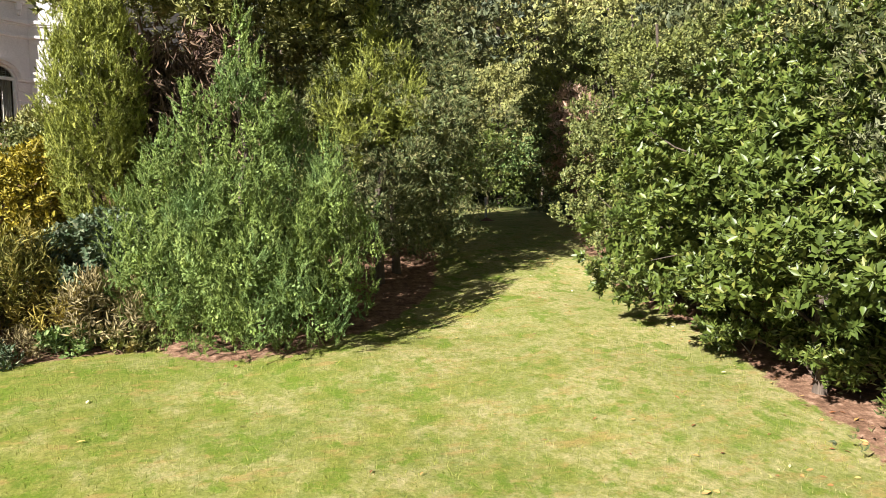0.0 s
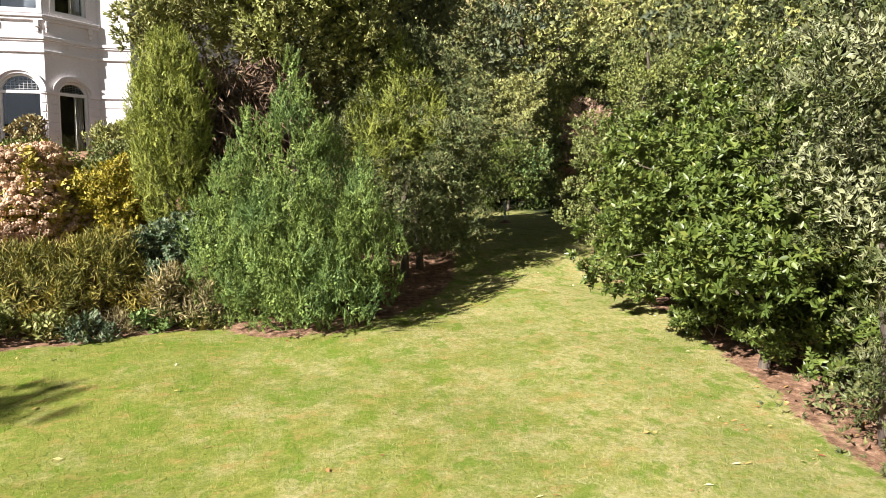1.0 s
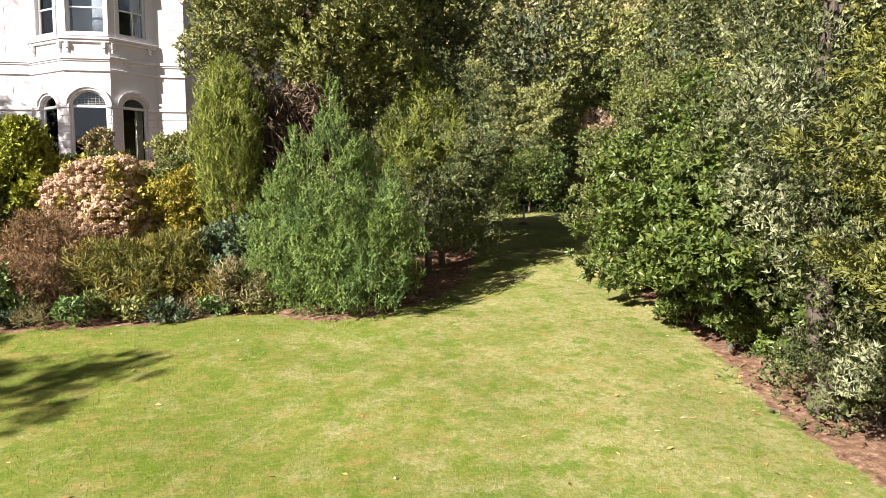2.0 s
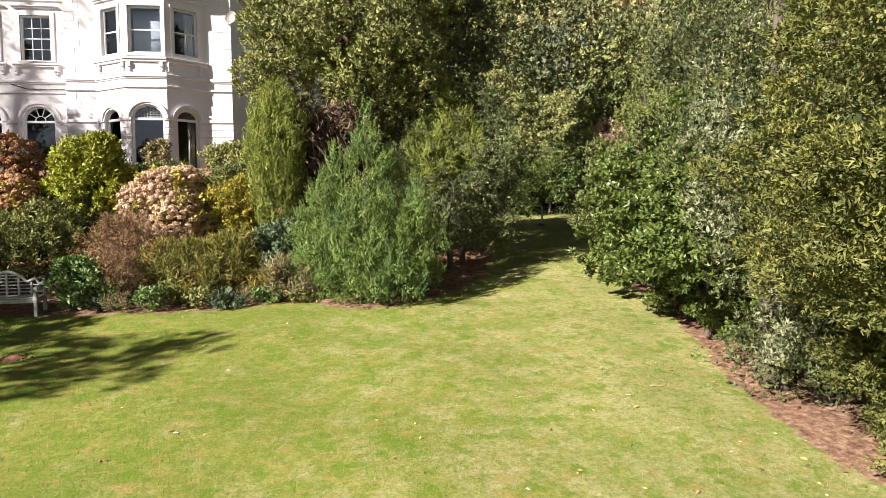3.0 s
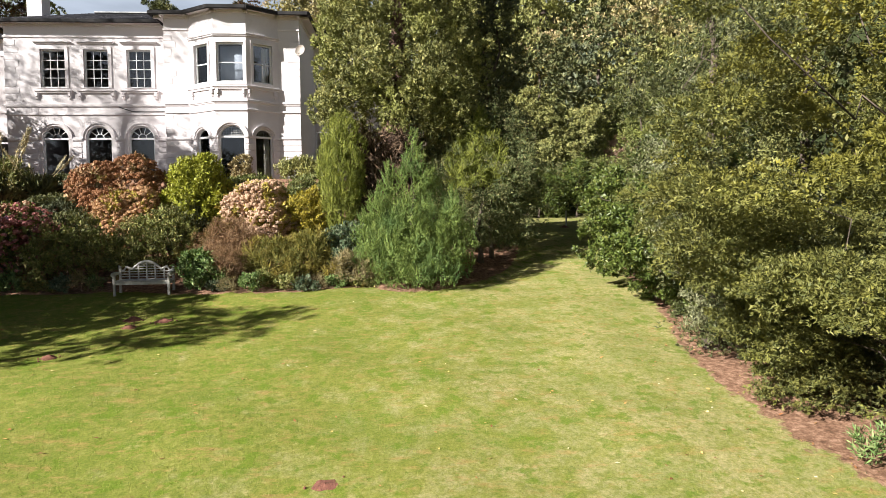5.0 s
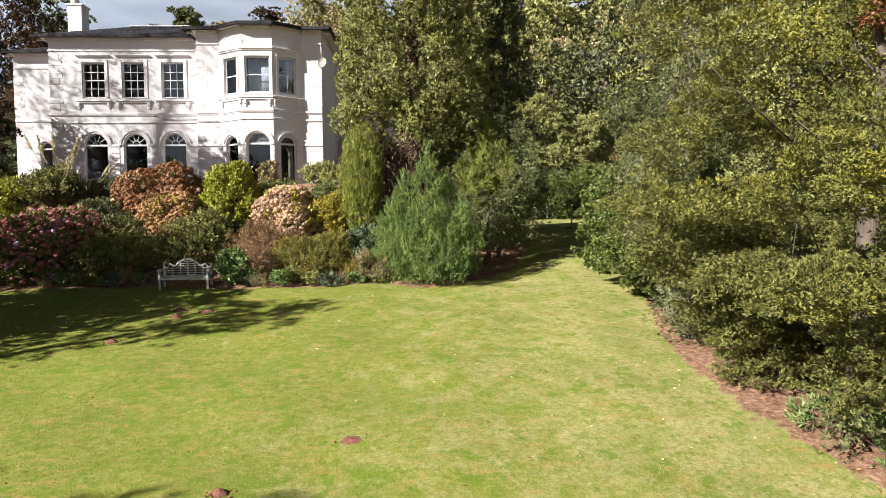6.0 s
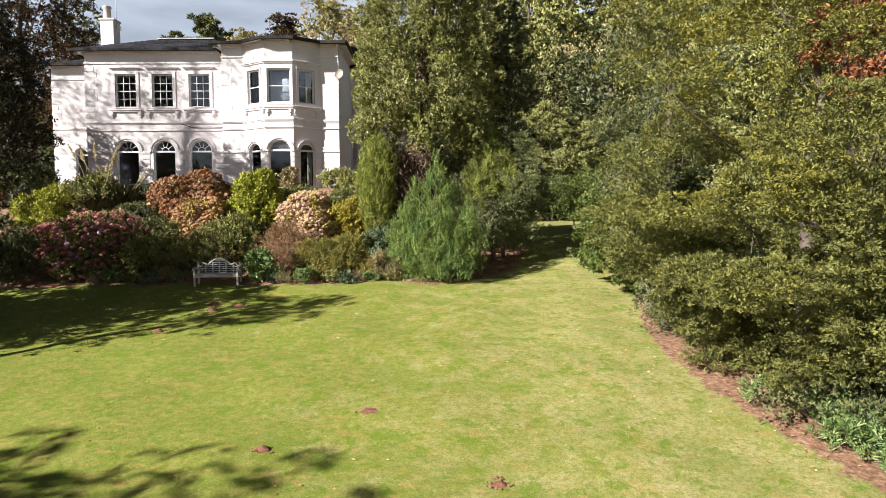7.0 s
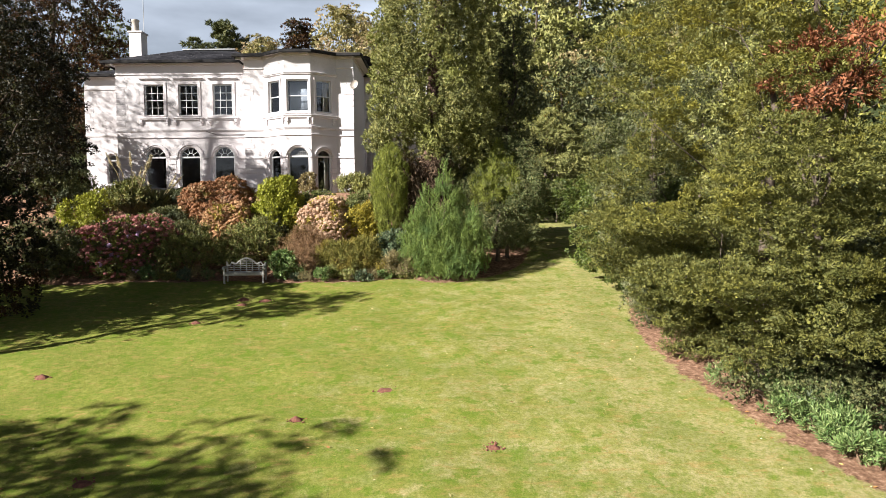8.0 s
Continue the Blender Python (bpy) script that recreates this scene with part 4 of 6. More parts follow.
# recessed block beyond the wing
bm = bmesh.new()
plate(bm, rect(-5.93, -1.5, BASE - 1.0, 13.1), [rect(-5.9, -5.1, 9.9, 11.6), rect(-5.9, -5.1, 5.8, 8.15)], 28.5, 28.5 + WT)
part("recessed_wall", bm, M["stucco"], house)
w_ = sash_window(-5.5, 9.95, 11.55, 0.74, 28.5, ID, 1, 2, True)
hood(-5.9, -5.0, 12.1, 28.5, parent=w_)
w_ = sash_window(-5.5, 5.85, 8.1, 0.74, 28.5, ID, 2, 4, True)
sill(-5.9, -5.0, 5.6, 28.5, (), parent=w_)
band(-5.9, -1.5, 8.75, 8.9, 28.5, 0.1)
band(-5.9, -1.5, 9.35, 9.45, 28.5, 0.1)
bm = bmesh.new()
plate(bm, rect(0, 8.0, BASE - 1.0, 13.1), [], 0, WT, cheek(-1.5, 28.5 + WT, -1.5, 36.5))
part("recessed_end", bm, M["stucco"], house)
bm = bmesh.new()
plate(bm, rect(-24.5, -1.5, BASE - 1.0, 12.7), [], 37.0, 37.0 + WT)
part("back_wall", bm, M["stucco"], house)

# unseen rooms behind the windows, with walls and floors coloured near black
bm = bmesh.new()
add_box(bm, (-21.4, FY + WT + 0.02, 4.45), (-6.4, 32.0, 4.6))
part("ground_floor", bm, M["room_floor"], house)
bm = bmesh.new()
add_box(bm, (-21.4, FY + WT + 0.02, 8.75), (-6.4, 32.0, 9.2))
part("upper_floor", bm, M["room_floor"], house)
bm = bmesh.new()
add_box(bm, (-12.35, WY + WT + 0.02, 8.76), (-6.45, FY + WT, 9.19))
add_box(bm, (-12.35, WY + WT + 0.02, 4.46), (-6.45, FY + WT, 4.59))
part("wing_floor", bm, M["room_floor"], house)
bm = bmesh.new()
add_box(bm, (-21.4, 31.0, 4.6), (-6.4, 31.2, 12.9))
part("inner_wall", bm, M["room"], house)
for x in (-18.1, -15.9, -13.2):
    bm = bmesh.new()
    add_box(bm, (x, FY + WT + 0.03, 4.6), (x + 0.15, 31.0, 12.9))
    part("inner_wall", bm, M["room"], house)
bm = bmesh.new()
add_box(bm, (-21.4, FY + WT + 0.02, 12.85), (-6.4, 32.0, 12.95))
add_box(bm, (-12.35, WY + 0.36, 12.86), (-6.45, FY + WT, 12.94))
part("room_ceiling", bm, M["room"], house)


# roofs: sloping sheets of slate courses over a soffit
def roof_face(pts, mat, name, courses=12, seed=3):
    """One slope of a roof, from its eave edge (first two points) up to its upper edge, as overlapping courses of slates."""
    rng = np.random.RandomState(seed)
    a, b, c, d = (np.array(p, float) for p in pts)
    vs, fs = [], []
    nrm = np.cross(b - a, d - a)
    nrm = nrm / np.linalg.norm(nrm)
    nrm = nrm if nrm[2] > 0 else -nrm
    for i in range(courses):
        s0, s1 = i / courses, min(1.0, (i + 1.25) / courses)
        l0, r0, l1, r1 = a + (d - a) * s0, b + (c - b) * s0, a + (d - a) * s1, b + (c - b) * s1
        n = max(2, int(np.linalg.norm(r0 - l0) / 0.3))
        for k in range(n):
            u0, u1 = k / n, (k + 0.97) / n
            up = nrm * (0.035 + rng.uniform(0, 0.015))
            q = [l0 + (r0 - l0) * u0 + up, l0 + (r0 - l0) * u1 + up, l1 + (r1 - l1) * u1 + nrm * 0.01, l1 + (r1 - l1) * u0 + nrm * 0.01, l0 + (r0 - l0) * u0, l0 + (r0 - l0) * u1]
            j = len(vs)
            vs += q
            fs += [(j, j + 1, j + 2, j + 3), (j + 4, j + 5, j + 1, j)]
    j = len(vs)
    vs += [a, b, c, d]
    fs.append((j, j + 1, j + 2, j + 3))
    ob = part_np(name, vs, fs, M[mat], house)
    return ob


O = 0.5
z0 = 13.42
roof_face(((-22.4, FY - O, z0), (-12.5, FY - O, z0), (-15.5, 30.2, 15.45), (-19.4, 30.2, 15.5)), "slate", "roof_slope", 14)
roof_face(((-22.4, 37.2, z0), (-22.4, FY - O, z0), (-19.4, 30.2, 15.5), (-19.4, 31.5, 15.5)), "slate", "roof_slope", 10)
roof_face(((-1.0, 37.5, z0), (-22.4, 37.5, z0), (-19.4, 31.0, 15.5), (-6.0, 31.0, 15.2)), "slate", "roof_slope", 6)
roof_face(((-24.95, 25.75, 12.85), (-21.8, 25.75, 12.85), (-21.8, 28.8, 13.9), (-22.9, 28.8, 13.9)), "slate", "roof_slope", 7)
roof_face(((-24.95, 34.5, 12.85), (-24.95, 25.75, 12.85), (-22.9, 28.8, 13.9), (-22.9, 31.0, 13.9)), "slate", "roof_slope", 6)
ez = 13.3
P0, P1, P2, P3, P4, P5 = (-13.25, WY - O, ez), (B0 - 0.1, WY - O, ez), (B1 - 0.12, BY - O, ez), (B2 + 0.12, BY - O, ez), (B3 + 0.1, WY - O, ez), (-5.4, WY - O, ez)
top = (-9.6, 27.6, 14.75)
tl, tr_ = (-9.9, 27.6, 14.75), (-9.3, 27.6, 14.75)
for p, q, mt in ((P0, P1, "slate"), (P1, P2, "slate"), (P2, P3, "slate"), (P3, P4, "moss_tile"), (P4, P5, "moss_tile")):
    roof_face((p, q, tr_, tl), mt, "wing_roof_slope", 10)
roof_face((P5, (-5.4, 31.5, ez), tr_, tl), "moss_tile", "wing_roof_slope", 10)
roof_face(((-13.25, 31.5, ez), P0, tl, tr_), "slate", "wing_roof_slope", 8)
roof_face(((-5.6, 28.0, 13.15), (-1.0, 28.0, 13.15), (-3.0, 32, 14.4), (-6.5, 32, 14.6)), "moss_tile", "roof_slope", 8)
roof_face(((-1.0, 28.0, 13.15), (-1.0, 37.0, 13.15), (-3.0, 34, 14.4), (-3.0, 32, 14.4)), "moss_tile", "roof_slope", 8)


def eaves(p, q, depth=0.55, name="eaves_soffit"):
    """Soffit board and dark gutter along an eave edge from p to q."""
    ln = math.hypot(q[0] - p[0], q[1] - p[1])
    m = cheek(p[0], p[1], q[0], q[1])
    bm = bmesh.new()
    add_box(bm, (0, 0.03, p[2] - 0.06), (ln, depth, p[2] - 0.03), 0, m)
    add_box(bm, (0, depth - 0.12, p[2] - 0.2), (ln, depth, p[2] - 0.06), 0.02, m)
    part(name, bm, M["trim"], house)
    bm = bmesh.new()
    add_box(bm, (-0.03, -0.10, p[2] - 0.15), (ln + 0.03, 0.03, p[2] + 0.05), 0.03, m)
    part("gutter", bm, M["gutter"], house)


eaves((-22.4, FY - O, z0), (-13.45, FY - O, z0))
eaves((-22.4, 37.2, z0), (-22.4, FY - O, z0))
eaves((-24.95, 25.75, 12.85), (-21.85, 25.75, 12.85))
eaves((-24.95, 34.0, 12.85), (-24.95, 25.75, 12.85))
for p, q in ((P0, P1), (P1, P2), (P2, P3), (P3, P4), (P4, P5)):
    eaves(p, q)
eaves(P5, (-5.4, 29.5, ez))
eaves((-13.25, 25.0, ez), P0)
eaves((-5.9, 28.0, 13.15), (-1.0, 28.0, 13.15))
# ridge lead
bm = bmesh.new()
add_box(bm, (-19.4, 30.05, 15.5), (-15.5, 30.35, 15.6), 0.03)
part("ridge", bm, M["post"], house)
# downpipe with hopper and elbow
bm = bmesh.new()
add_box(bm, (-13.2, FY - 0.62, 12.75), (-12.77, FY - 0.2, 13.1), 0.05)
part("hopper", bm, M["rust"], house, "rusty rainwater hopper")
v, f = tube_arrays([(-12.98, FY - 0.3, 12.8), (-12.94, FY - 0.12, 12.3), (-12.94, FY - 0.1, 9.2), (-12.94, FY - 0.14, 8.9), (-12.92, FY - 0.1, 8.6), (-12.92, FY - 0.1, 4.7)], [0.045] * 6, 8)
part_np("downpipe", v, f, M["trim"], house, "", True)
v, f = tube_arrays([(-15.9, FY - 0.03, 8.95), (-15.2, FY - 0.05, 8.72), (-14.4, FY - 0.05, 8.70), (-13.2, FY - 0.06, 8.72)], [0.018] * 4, 5)
part_np("cable", v, f, M["gutter"], house, "", True)
# chimney with pot and aerial
bm = bmesh.new()
add_box(bm, (-22.75, 29.0, 12.8), (-21.85, 29.9, 16.6), 0.03)
add_box(bm, (-22.82, 28.93, 16.5), (-21.78, 29.97, 16.62), 0.02)
chim = part("chimney", bm, M["stucco"], house)
v, f = tube_arrays([(-22.45, 29.4, 16.6), (-22.45, 29.4, 16.9), (-22.45, 29.4, 17.35), (-22.45, 29.4, 17.42), (-22.45, 29.4, 17.5)], [0.27, 0.25, 0.23, 0.29, 0.27], 14)
part_np("chimney_pot", v, f, M["dish"], chim, "", True)
v, f = tube_arrays([(-21.75, 29.2, 16.0), (-21.75, 29.2, 19.0)], [0.02, 0.02], 6)
part_np("aerial", v, f, M["post"], chim)
# satellite dish on the wing corner
bm = bmesh.new()
bmesh.ops.create_uvsphere(bm, u_segments=18, v_segments=12, radius=1.0)
bmesh.ops.delete(bm, geom=[q for q in bm.verts if q.co.z > -0.5], context="VERTS")
bmesh.ops.solidify(bm, geom=bm.faces[:], thickness=0.04)
bmesh.ops.transform(bm, matrix=pose(WR + 0.1, WY - 0.42, 11.45, 78, 0, -25) @ Matrix.Diagonal((0.33, 0.33, 0.33, 1)) @ Matrix.Translation((0, 0, 0.5)), verts=bm.verts)
dish = part("satellite_dish", bm, M["dish"], house, "weathered satellite dish")
v, f = tube_arrays([(WR - 0.05, WY, 11.25), (WR - 0.05, WY - 0.3, 11.25), (WR + 0.1, WY - 0.42, 11.4)], [0.02] * 3, 6)
part_np("dish_arm", v, f, M["post"], dish)
# plinth
bm = bmesh.new()
add_box(bm, (WL + 0.1, WY - 0.06, 3.9), (WR + 0.05, WY, 4.82), 0.01)
part("plinth", bm, M["plinth"], house)
bm = bmesh.new()
plate(bm, [(B1 - 0.05, BY - 0.07), (B2 + 0.05, BY - 0.07), (B3, WY - 0.05), (B0, WY - 0.05)], [], 0, 0.9, Matrix(((1, 0, 0, 0), (0, 0, 1, 0), (0, 1, 0, 3.9), (0, 0, 0, 1))))
part("bay_plinth", bm, M["plinth"], house)

# terrace wall in front of the house
bm = bmesh.new()
add_box(bm, (-20.5, 20.2, 4.2), (-11.5, 20.6, 4.95), 0.03)
add_box(bm, (-20.6, 20.1, 4.95), (-11.4, 20.7, 5.05), 0.02)
terrace_wall = part("terrace_wall", bm, M["stone"], None)
tagged(terrace_wall, "low pale stone terrace wall before the house", "wall", kind="structure")

# ---- conifers beside the lawn ----
def spire(rng, x, y, low, high, radius, w=0.27, tall=1.5, squat=1.0):
    """One upright lobe of a conifer: small tongues of foliage round a tapering core, widest at a third of its height."""
    n = max(8, int(radius * (high - low) * 8))
    out = [((x, y, low + (high - low) * 0.42), (radius * 0.55, radius * 0.55, (high - low) * 0.4))]
    for i in range(n):
        s = (i + 0.5) / n
        z = low + (high - low) * (0.05 + 0.9 * s)
        prof = radius * float(np.interp(s, (0.0, 0.15, 0.35, 0.6, 0.85, 1.0), (0.6 * squat, 0.88, 1.0, 0.68, 0.28, 0.03)))
        a = i * 2.399 + rng.uniform(-0.4, 0.4)
        k = w * (0.55 + 0.5 * prof / radius) * rng.uniform(0.75, 1.3)
        rr = max(0.0, prof - k * 0.6) * rng.uniform(0.8, 1.2)
        out.append(((x + rr * math.cos(a), y + rr * math.sin(a), z), (k, k, k * tall)))
    return out


rng = np.random.RandomState(5)
cl = []
for lobe in ((0.05, -0.15, 0.1, 5.15, 0.95), (1.25, -0.3, 0.5, 3.2, 0.85), (-1.15, -0.25, 0.25, 3.3, 0.9), (-0.6, -0.85, 0.0, 2.5, 0.75), (0.2, -1.0, 0.0, 2.25, 0.8), (0.85, -0.8, 0.0, 2.2, 0.72),
             (-0.8, 0.3, 0.2, 4.1, 0.8), (0.72, 0.35, 0.2, 4.05, 0.8), (0.2, 1.15, 0.1, 3.2, 1.0), (-0.8, 1.0, 0.1, 2.9, 0.9), (1.2, 0.75, 0.3, 2.8, 0.85), (-1.3, 0.35, 0.1, 2.5, 0.7)):
    cl += spire(rng, *lobe)
plant_tree("young_cypress", on_ground(-0.3, 10.4), cl, "young_cypress", "bushy young conifer with blue-green and lime feathery sprays", 0.07, 4.9, 7600, tuft=44, twig=0.26, length=0.056, width=0.30, spread=0.5, lift=0.65, depth=0.25, seed=11, limbs=False, rough=0.08, out=0.5,
           bunch=(2, 0.05, 1.2), category="conifer", floor=gz, inner=22, jitter=0.5)
cl = spire(rng, 0, 0, 2.7, 5.6, 0.8, 0.26) + spire(rng, 0.55, -0.2, 3.0, 4.6, 0.5, 0.24) + spire(rng, -0.7, -0.1, 2.6, 4.6, 0.6, 0.25)
plant_tree("green_conifer", on_ground(2.2, 12.9), cl, "column_cypress", "green conifer spire with ragged sprays behind the young cypress", 0.1, 5.0, 3600, tuft=32, twig=0.26, length=0.062, width=0.32, spread=0.5, lift=0.55, depth=0.28, seed=12, limbs=False, rough=0.1, out=0.7, bunch=(5, 0.14, 1.3),
           category="conifer", inner=4, jitter=0.5)

rng = np.random.RandomState(8)
cl = []
for i in range(190):
    s = i / 189
    z = 3.9 + 13.6 * s
    rad = 3.15 * (1 - 0.5 * s ** 1.6) * rng.uniform(0.78, 0.98)
    a = i * 2.4 + rng.uniform(-0.5, 0.5)
    k = rng.uniform(0.36, 0.72)
    cl.append(((rad * math.cos(a), rad * math.sin(a), z), (k, k, k * 1.25)))
cl += [((0, 0, 9.5), (2.3, 2.3, 5.2)), ((0.1, 0, 14.5), (1.6, 1.6, 3.5)), ((0, 0.3, 5.2), (2.2, 2.0, 1.4))]
cl += [((-0.9, 1.0, 2.4), (1.0, 0.7, 1.4)), ((0.1, 0.9, 1.8), (1.0, 0.7, 1.4)), ((1.0, 1.0, 2.2), (1.0, 0.8, 1.4))]
cl += [((1.7, -1.4, 4.1), (0.9, 0.9, 0.8)), ((2.5, -0.8, 3.4), (0.8, 0.8, 0.9)), ((1.1, -2.2, 4.7), (0.8, 0.7, 0.7)), ((-0.9, -1.5, 4.9), (0.6, 0.5, 0.6)), ((-1.2, -1.3, 5.3), (0.6, 0.5, 0.6)), ((-0.5, -1.8, 5.0), (0.6, 0.5, 0.6))]
plant_tree("old_cypress", on_ground(-0.75, 14.6), cl, "old_cypress", "tall old cypress with dense olive-green foliage above a bare brown base", 0.5, 16.5, 26000, tuft=11, twig=0.2, length=0.135, width=0.48, spread=0.75, lift=0.3, out=0.8, bunch=(5, 0.2, 1.0), limbs=False,
           depth=0.25, seed=21, rough=0.16, bark="red_bark", category="conifer", inner=80)
rng = np.random.RandomState(22)
cl = []
for i in range(44):
    s = (i + 0.5) / 44
    h_ = 0.35 + 4.4 * s
    prof = float(np.interp(h_, (0.3, 1.2, 2.0, 2.8, 3.8, 4.3, 4.8), (0.22, 0.34, 0.62, 0.76, 0.72, 0.55, 0.2)))
    a_, w_ = i * 2.4, rng.uniform(0.24, 0.36)
    q_ = max(0.05, prof - w_ * 0.7)
    cl.append(((q_ * math.cos(a_) + 0.02 * h_, q_ * math.sin(a_), h_), (w_, w_, w_ * 1.5)))
cl.append(((0.05, 0, 3.0), (0.5, 0.5, 1.7)))
plant_tree("column_cypress", on_ground(-2.85, 12.4), cl, "column_cypress", "narrow green cypress stem clothed with upright sprays", 0.12, 5.0, 5000, tuft=36, twig=0.24, length=0.06, width=0.32, spread=0.5, lift=0.8, depth=0.28, out=0.55, bunch=(3, 0.12, 1.4),
           seed=23, limbs=False, category="conifer", inner=5, jitter=0.5)
rng = np.random.RandomState(13)
cl = []
for i in range(52):
    s = i / 51
    a = i * 2.4
    rr = (2.0 if i % 2 else 1.3) * float(np.interp(s, (0, 0.3, 0.5, 1.0), (0.55, 0.85, 1.0, 0.25)))
    cl.append(((rr * math.cos(a), rr * math.sin(a), 0.9 + 4.6 * s), (0.85 - 0.35 * s, 0.85 - 0.35 * s, 0.42)))
for i in range(8):
    a = i * 0.785 + 0.2
    cl.append(((1.15 * math.cos(a), 1.15 * math.sin(a), 0.75 + 0.15 * math.sin(i * 2.0)), (0.6, 0.6, 0.3)))
cl += [((1.9, -0.6, 3.3), (0.8, 0.35, 0.2)), ((2.6, -0.8, 3.25), (0.6, 0.25, 0.14))]
plant_tree("hemlock", on_ground(2.75, 13.7), cl, "hemlock", "dark drooping conifer with feathery hanging sprays", 0.09, 5.6, 6800, tuft=13, twig=0.34, length=0.11, width=0.2, spread=0.75, lift=-0.25, depth=0.5, seed=31, out=0.9, category="conifer", bunch=(6, 0.2, 0.5), limbs=False)
rng = np.random.RandomState(14)
plant_tree("dark_yew", on_ground(3.0, 18.0), [((rng.uniform(-1.1, 1.1), rng.uniform(-1.2, 1.2), 1.2 + 0.75 * i), (1.35 - 0.04 * i, 1.35 - 0.04 * i, 1.0)) for i in range(14)], "wood_dark", "tall dark evergreen in shade behind the lawn", 0.3, 10.5, 4200, tuft=8, leaves=8,
           twig=0.3, length=0.2, width=0.35, seed=33, lift=0.2)

# dead brown thatch hanging under the old cypress
rng = np.random.RandomState(41)
tuft = np.stack([rng.normal(-1.5, 0.55, 190), rng.normal(13.25, 0.3, 190), rng.uniform(1.3, 6.0, 190)], 1)
fall = unit(np.stack([rng.normal(0, 0.45, 190), rng.normal(-0.5, 0.4, 190), rng.normal(-0.8, 0.5, 190)], 1))
k = 190 * 90
which = np.repeat(np.arange(190), 90)
p = tuft[which] + rng.normal(0, 0.2, (k, 3))
v, f = leaf_arrays(p, unit(fall[which] + rng.normal(0, 0.32, (k, 3))), rng.normal(size=(k, 3)), rng.uniform(0.15, 0.4, k), rng.uniform(0.004, 0.007, k), 0.2, 0.3)
th = part_np("dead_branches", v, f, M["twig"], None)
tagged(th, "tangle of dead brown cypress twigs", "dead branches", kind="stuff")

# ---- hedge and trees at the far end of the lawn ----
def broad(name, x, y, radius, height, leaf, label, count, seed, length=0.2, leaves=6, n=12, trunk=0.25, low=0.2, dz=0.0, cut=None, **kw):
    rng = np.random.RandomState(seed)
    clumps = [c for c in round_clumps(rng, n, radius, height, low, kw.pop("size", 0.42)) if cut is None or not cut(c[0])]
    kw.setdefault("limb_r", 0.15)
    return plant_tree(name, on_ground(x, y, dz), clumps, leaf, label, trunk, height * 0.8, count, leaves=leaves, bunch=(7, 0.12 + length * 1.6, 0.65), twig=kw.pop("twig", length * 1.5), length=length, width=kw.pop("width", 0.72), seed=seed, **kw)


for i, (x, y, r, h, leaf) in enumerate(((5.2, 28.4, 1.9, 3.0, "laurel"), (7.6, 28.0, 1.9, 2.8, "laurel"), (10.0, 28.2, 2.0, 3.4, "laurel"), (12.6, 27.6, 2.2, 4.0, "cover"), (2.6, 27.0, 2.0, 2.4, "wood_mid"))):
    broad("hedge_shrub", x, y, r, h, leaf, "broad-leaved evergreen hedge shrub at the lawn's end", 1900, 60 + i, 0.13, 6, 9, 0.08, 0.1, tuft=7, spread=1.2, category="shrub", group="hedge at the lawn's end")
broad("holly_tree", 7.4, 31.5, 3.4, 8.0, "wood_mid", "broad-leaved evergreen tree behind the hedge", 4600, 71, 0.17, low=0.15, tuft=8, n=24, size=0.3, spread=1.1)
broad("holly_tree", 11.8, 31.0, 3.2, 6.8, "wood_mid", "mixed-leaf tree behind the hedge", 4600, 72, 0.17, low=0.12, tuft=8, n=24, size=0.3, spread=1.1)
broad("holly_tree", 10.6, 19.0, 2.6, 6.3, "hazel", "mixed-leaf tree beside the lawn's far end", 4800, 73, 0.14, low=0.12, tuft=8, n=22, size=0.3, spread=1.1)
cl = [((0.3 * math.sin(i * 2.0), 0.3 * math.cos(i * 1.7), 1.55 + 0.28 * i), (0.55, 0.5, 0.42)) for i in range(9)]
plant_tree("withered_conifer", on_ground(9.5, 18.4), cl, "withered", "withered conifer with pinkish-brown dead foliage on a stout trunk", 0.22, 3.6, 1300, tuft=10, twig=0.25, length=0.2, width=0.2, spread=0.8, lift=0.1, depth=0.4, seed=35, bark="red_bark", category="conifer", limbs=False)

# ---- wooded hillside ----
protos = {}
for key, leaf, seed in (("wood_dark", "wood_dark", 81), ("wood_mid", "wood_mid", 82), ("wood_olive", "wood_olive", 83), ("wood_gold", "wood_gold", 84)):
    protos[key] = broad("woodland_tree", {"wood_dark": 9.5, "wood_mid": 16.0, "wood_olive": 13.0, "wood_gold": 9.2}[key], {"wood_dark": 37.0, "wood_mid": 35.5, "wood_olive": 47.0, "wood_gold": 41.0}[key], 4.6, 12.0, leaf,
                        {"wood_dark": "dark green woodland tree on the hillside", "wood_mid": "mid-green woodland tree on the hillside", "wood_olive": "olive-brown autumn tree on the hillside", "wood_gold": "golden autumn tree on the hillside"}[key],
                        2100, seed, 0.31, 6, 30, 0.3, 0.12, group="woodland on the hillside", limbs=False, tuft=6, spread=1.1, size=0.26, inner=6)
rng = np.random.RandomState(9)
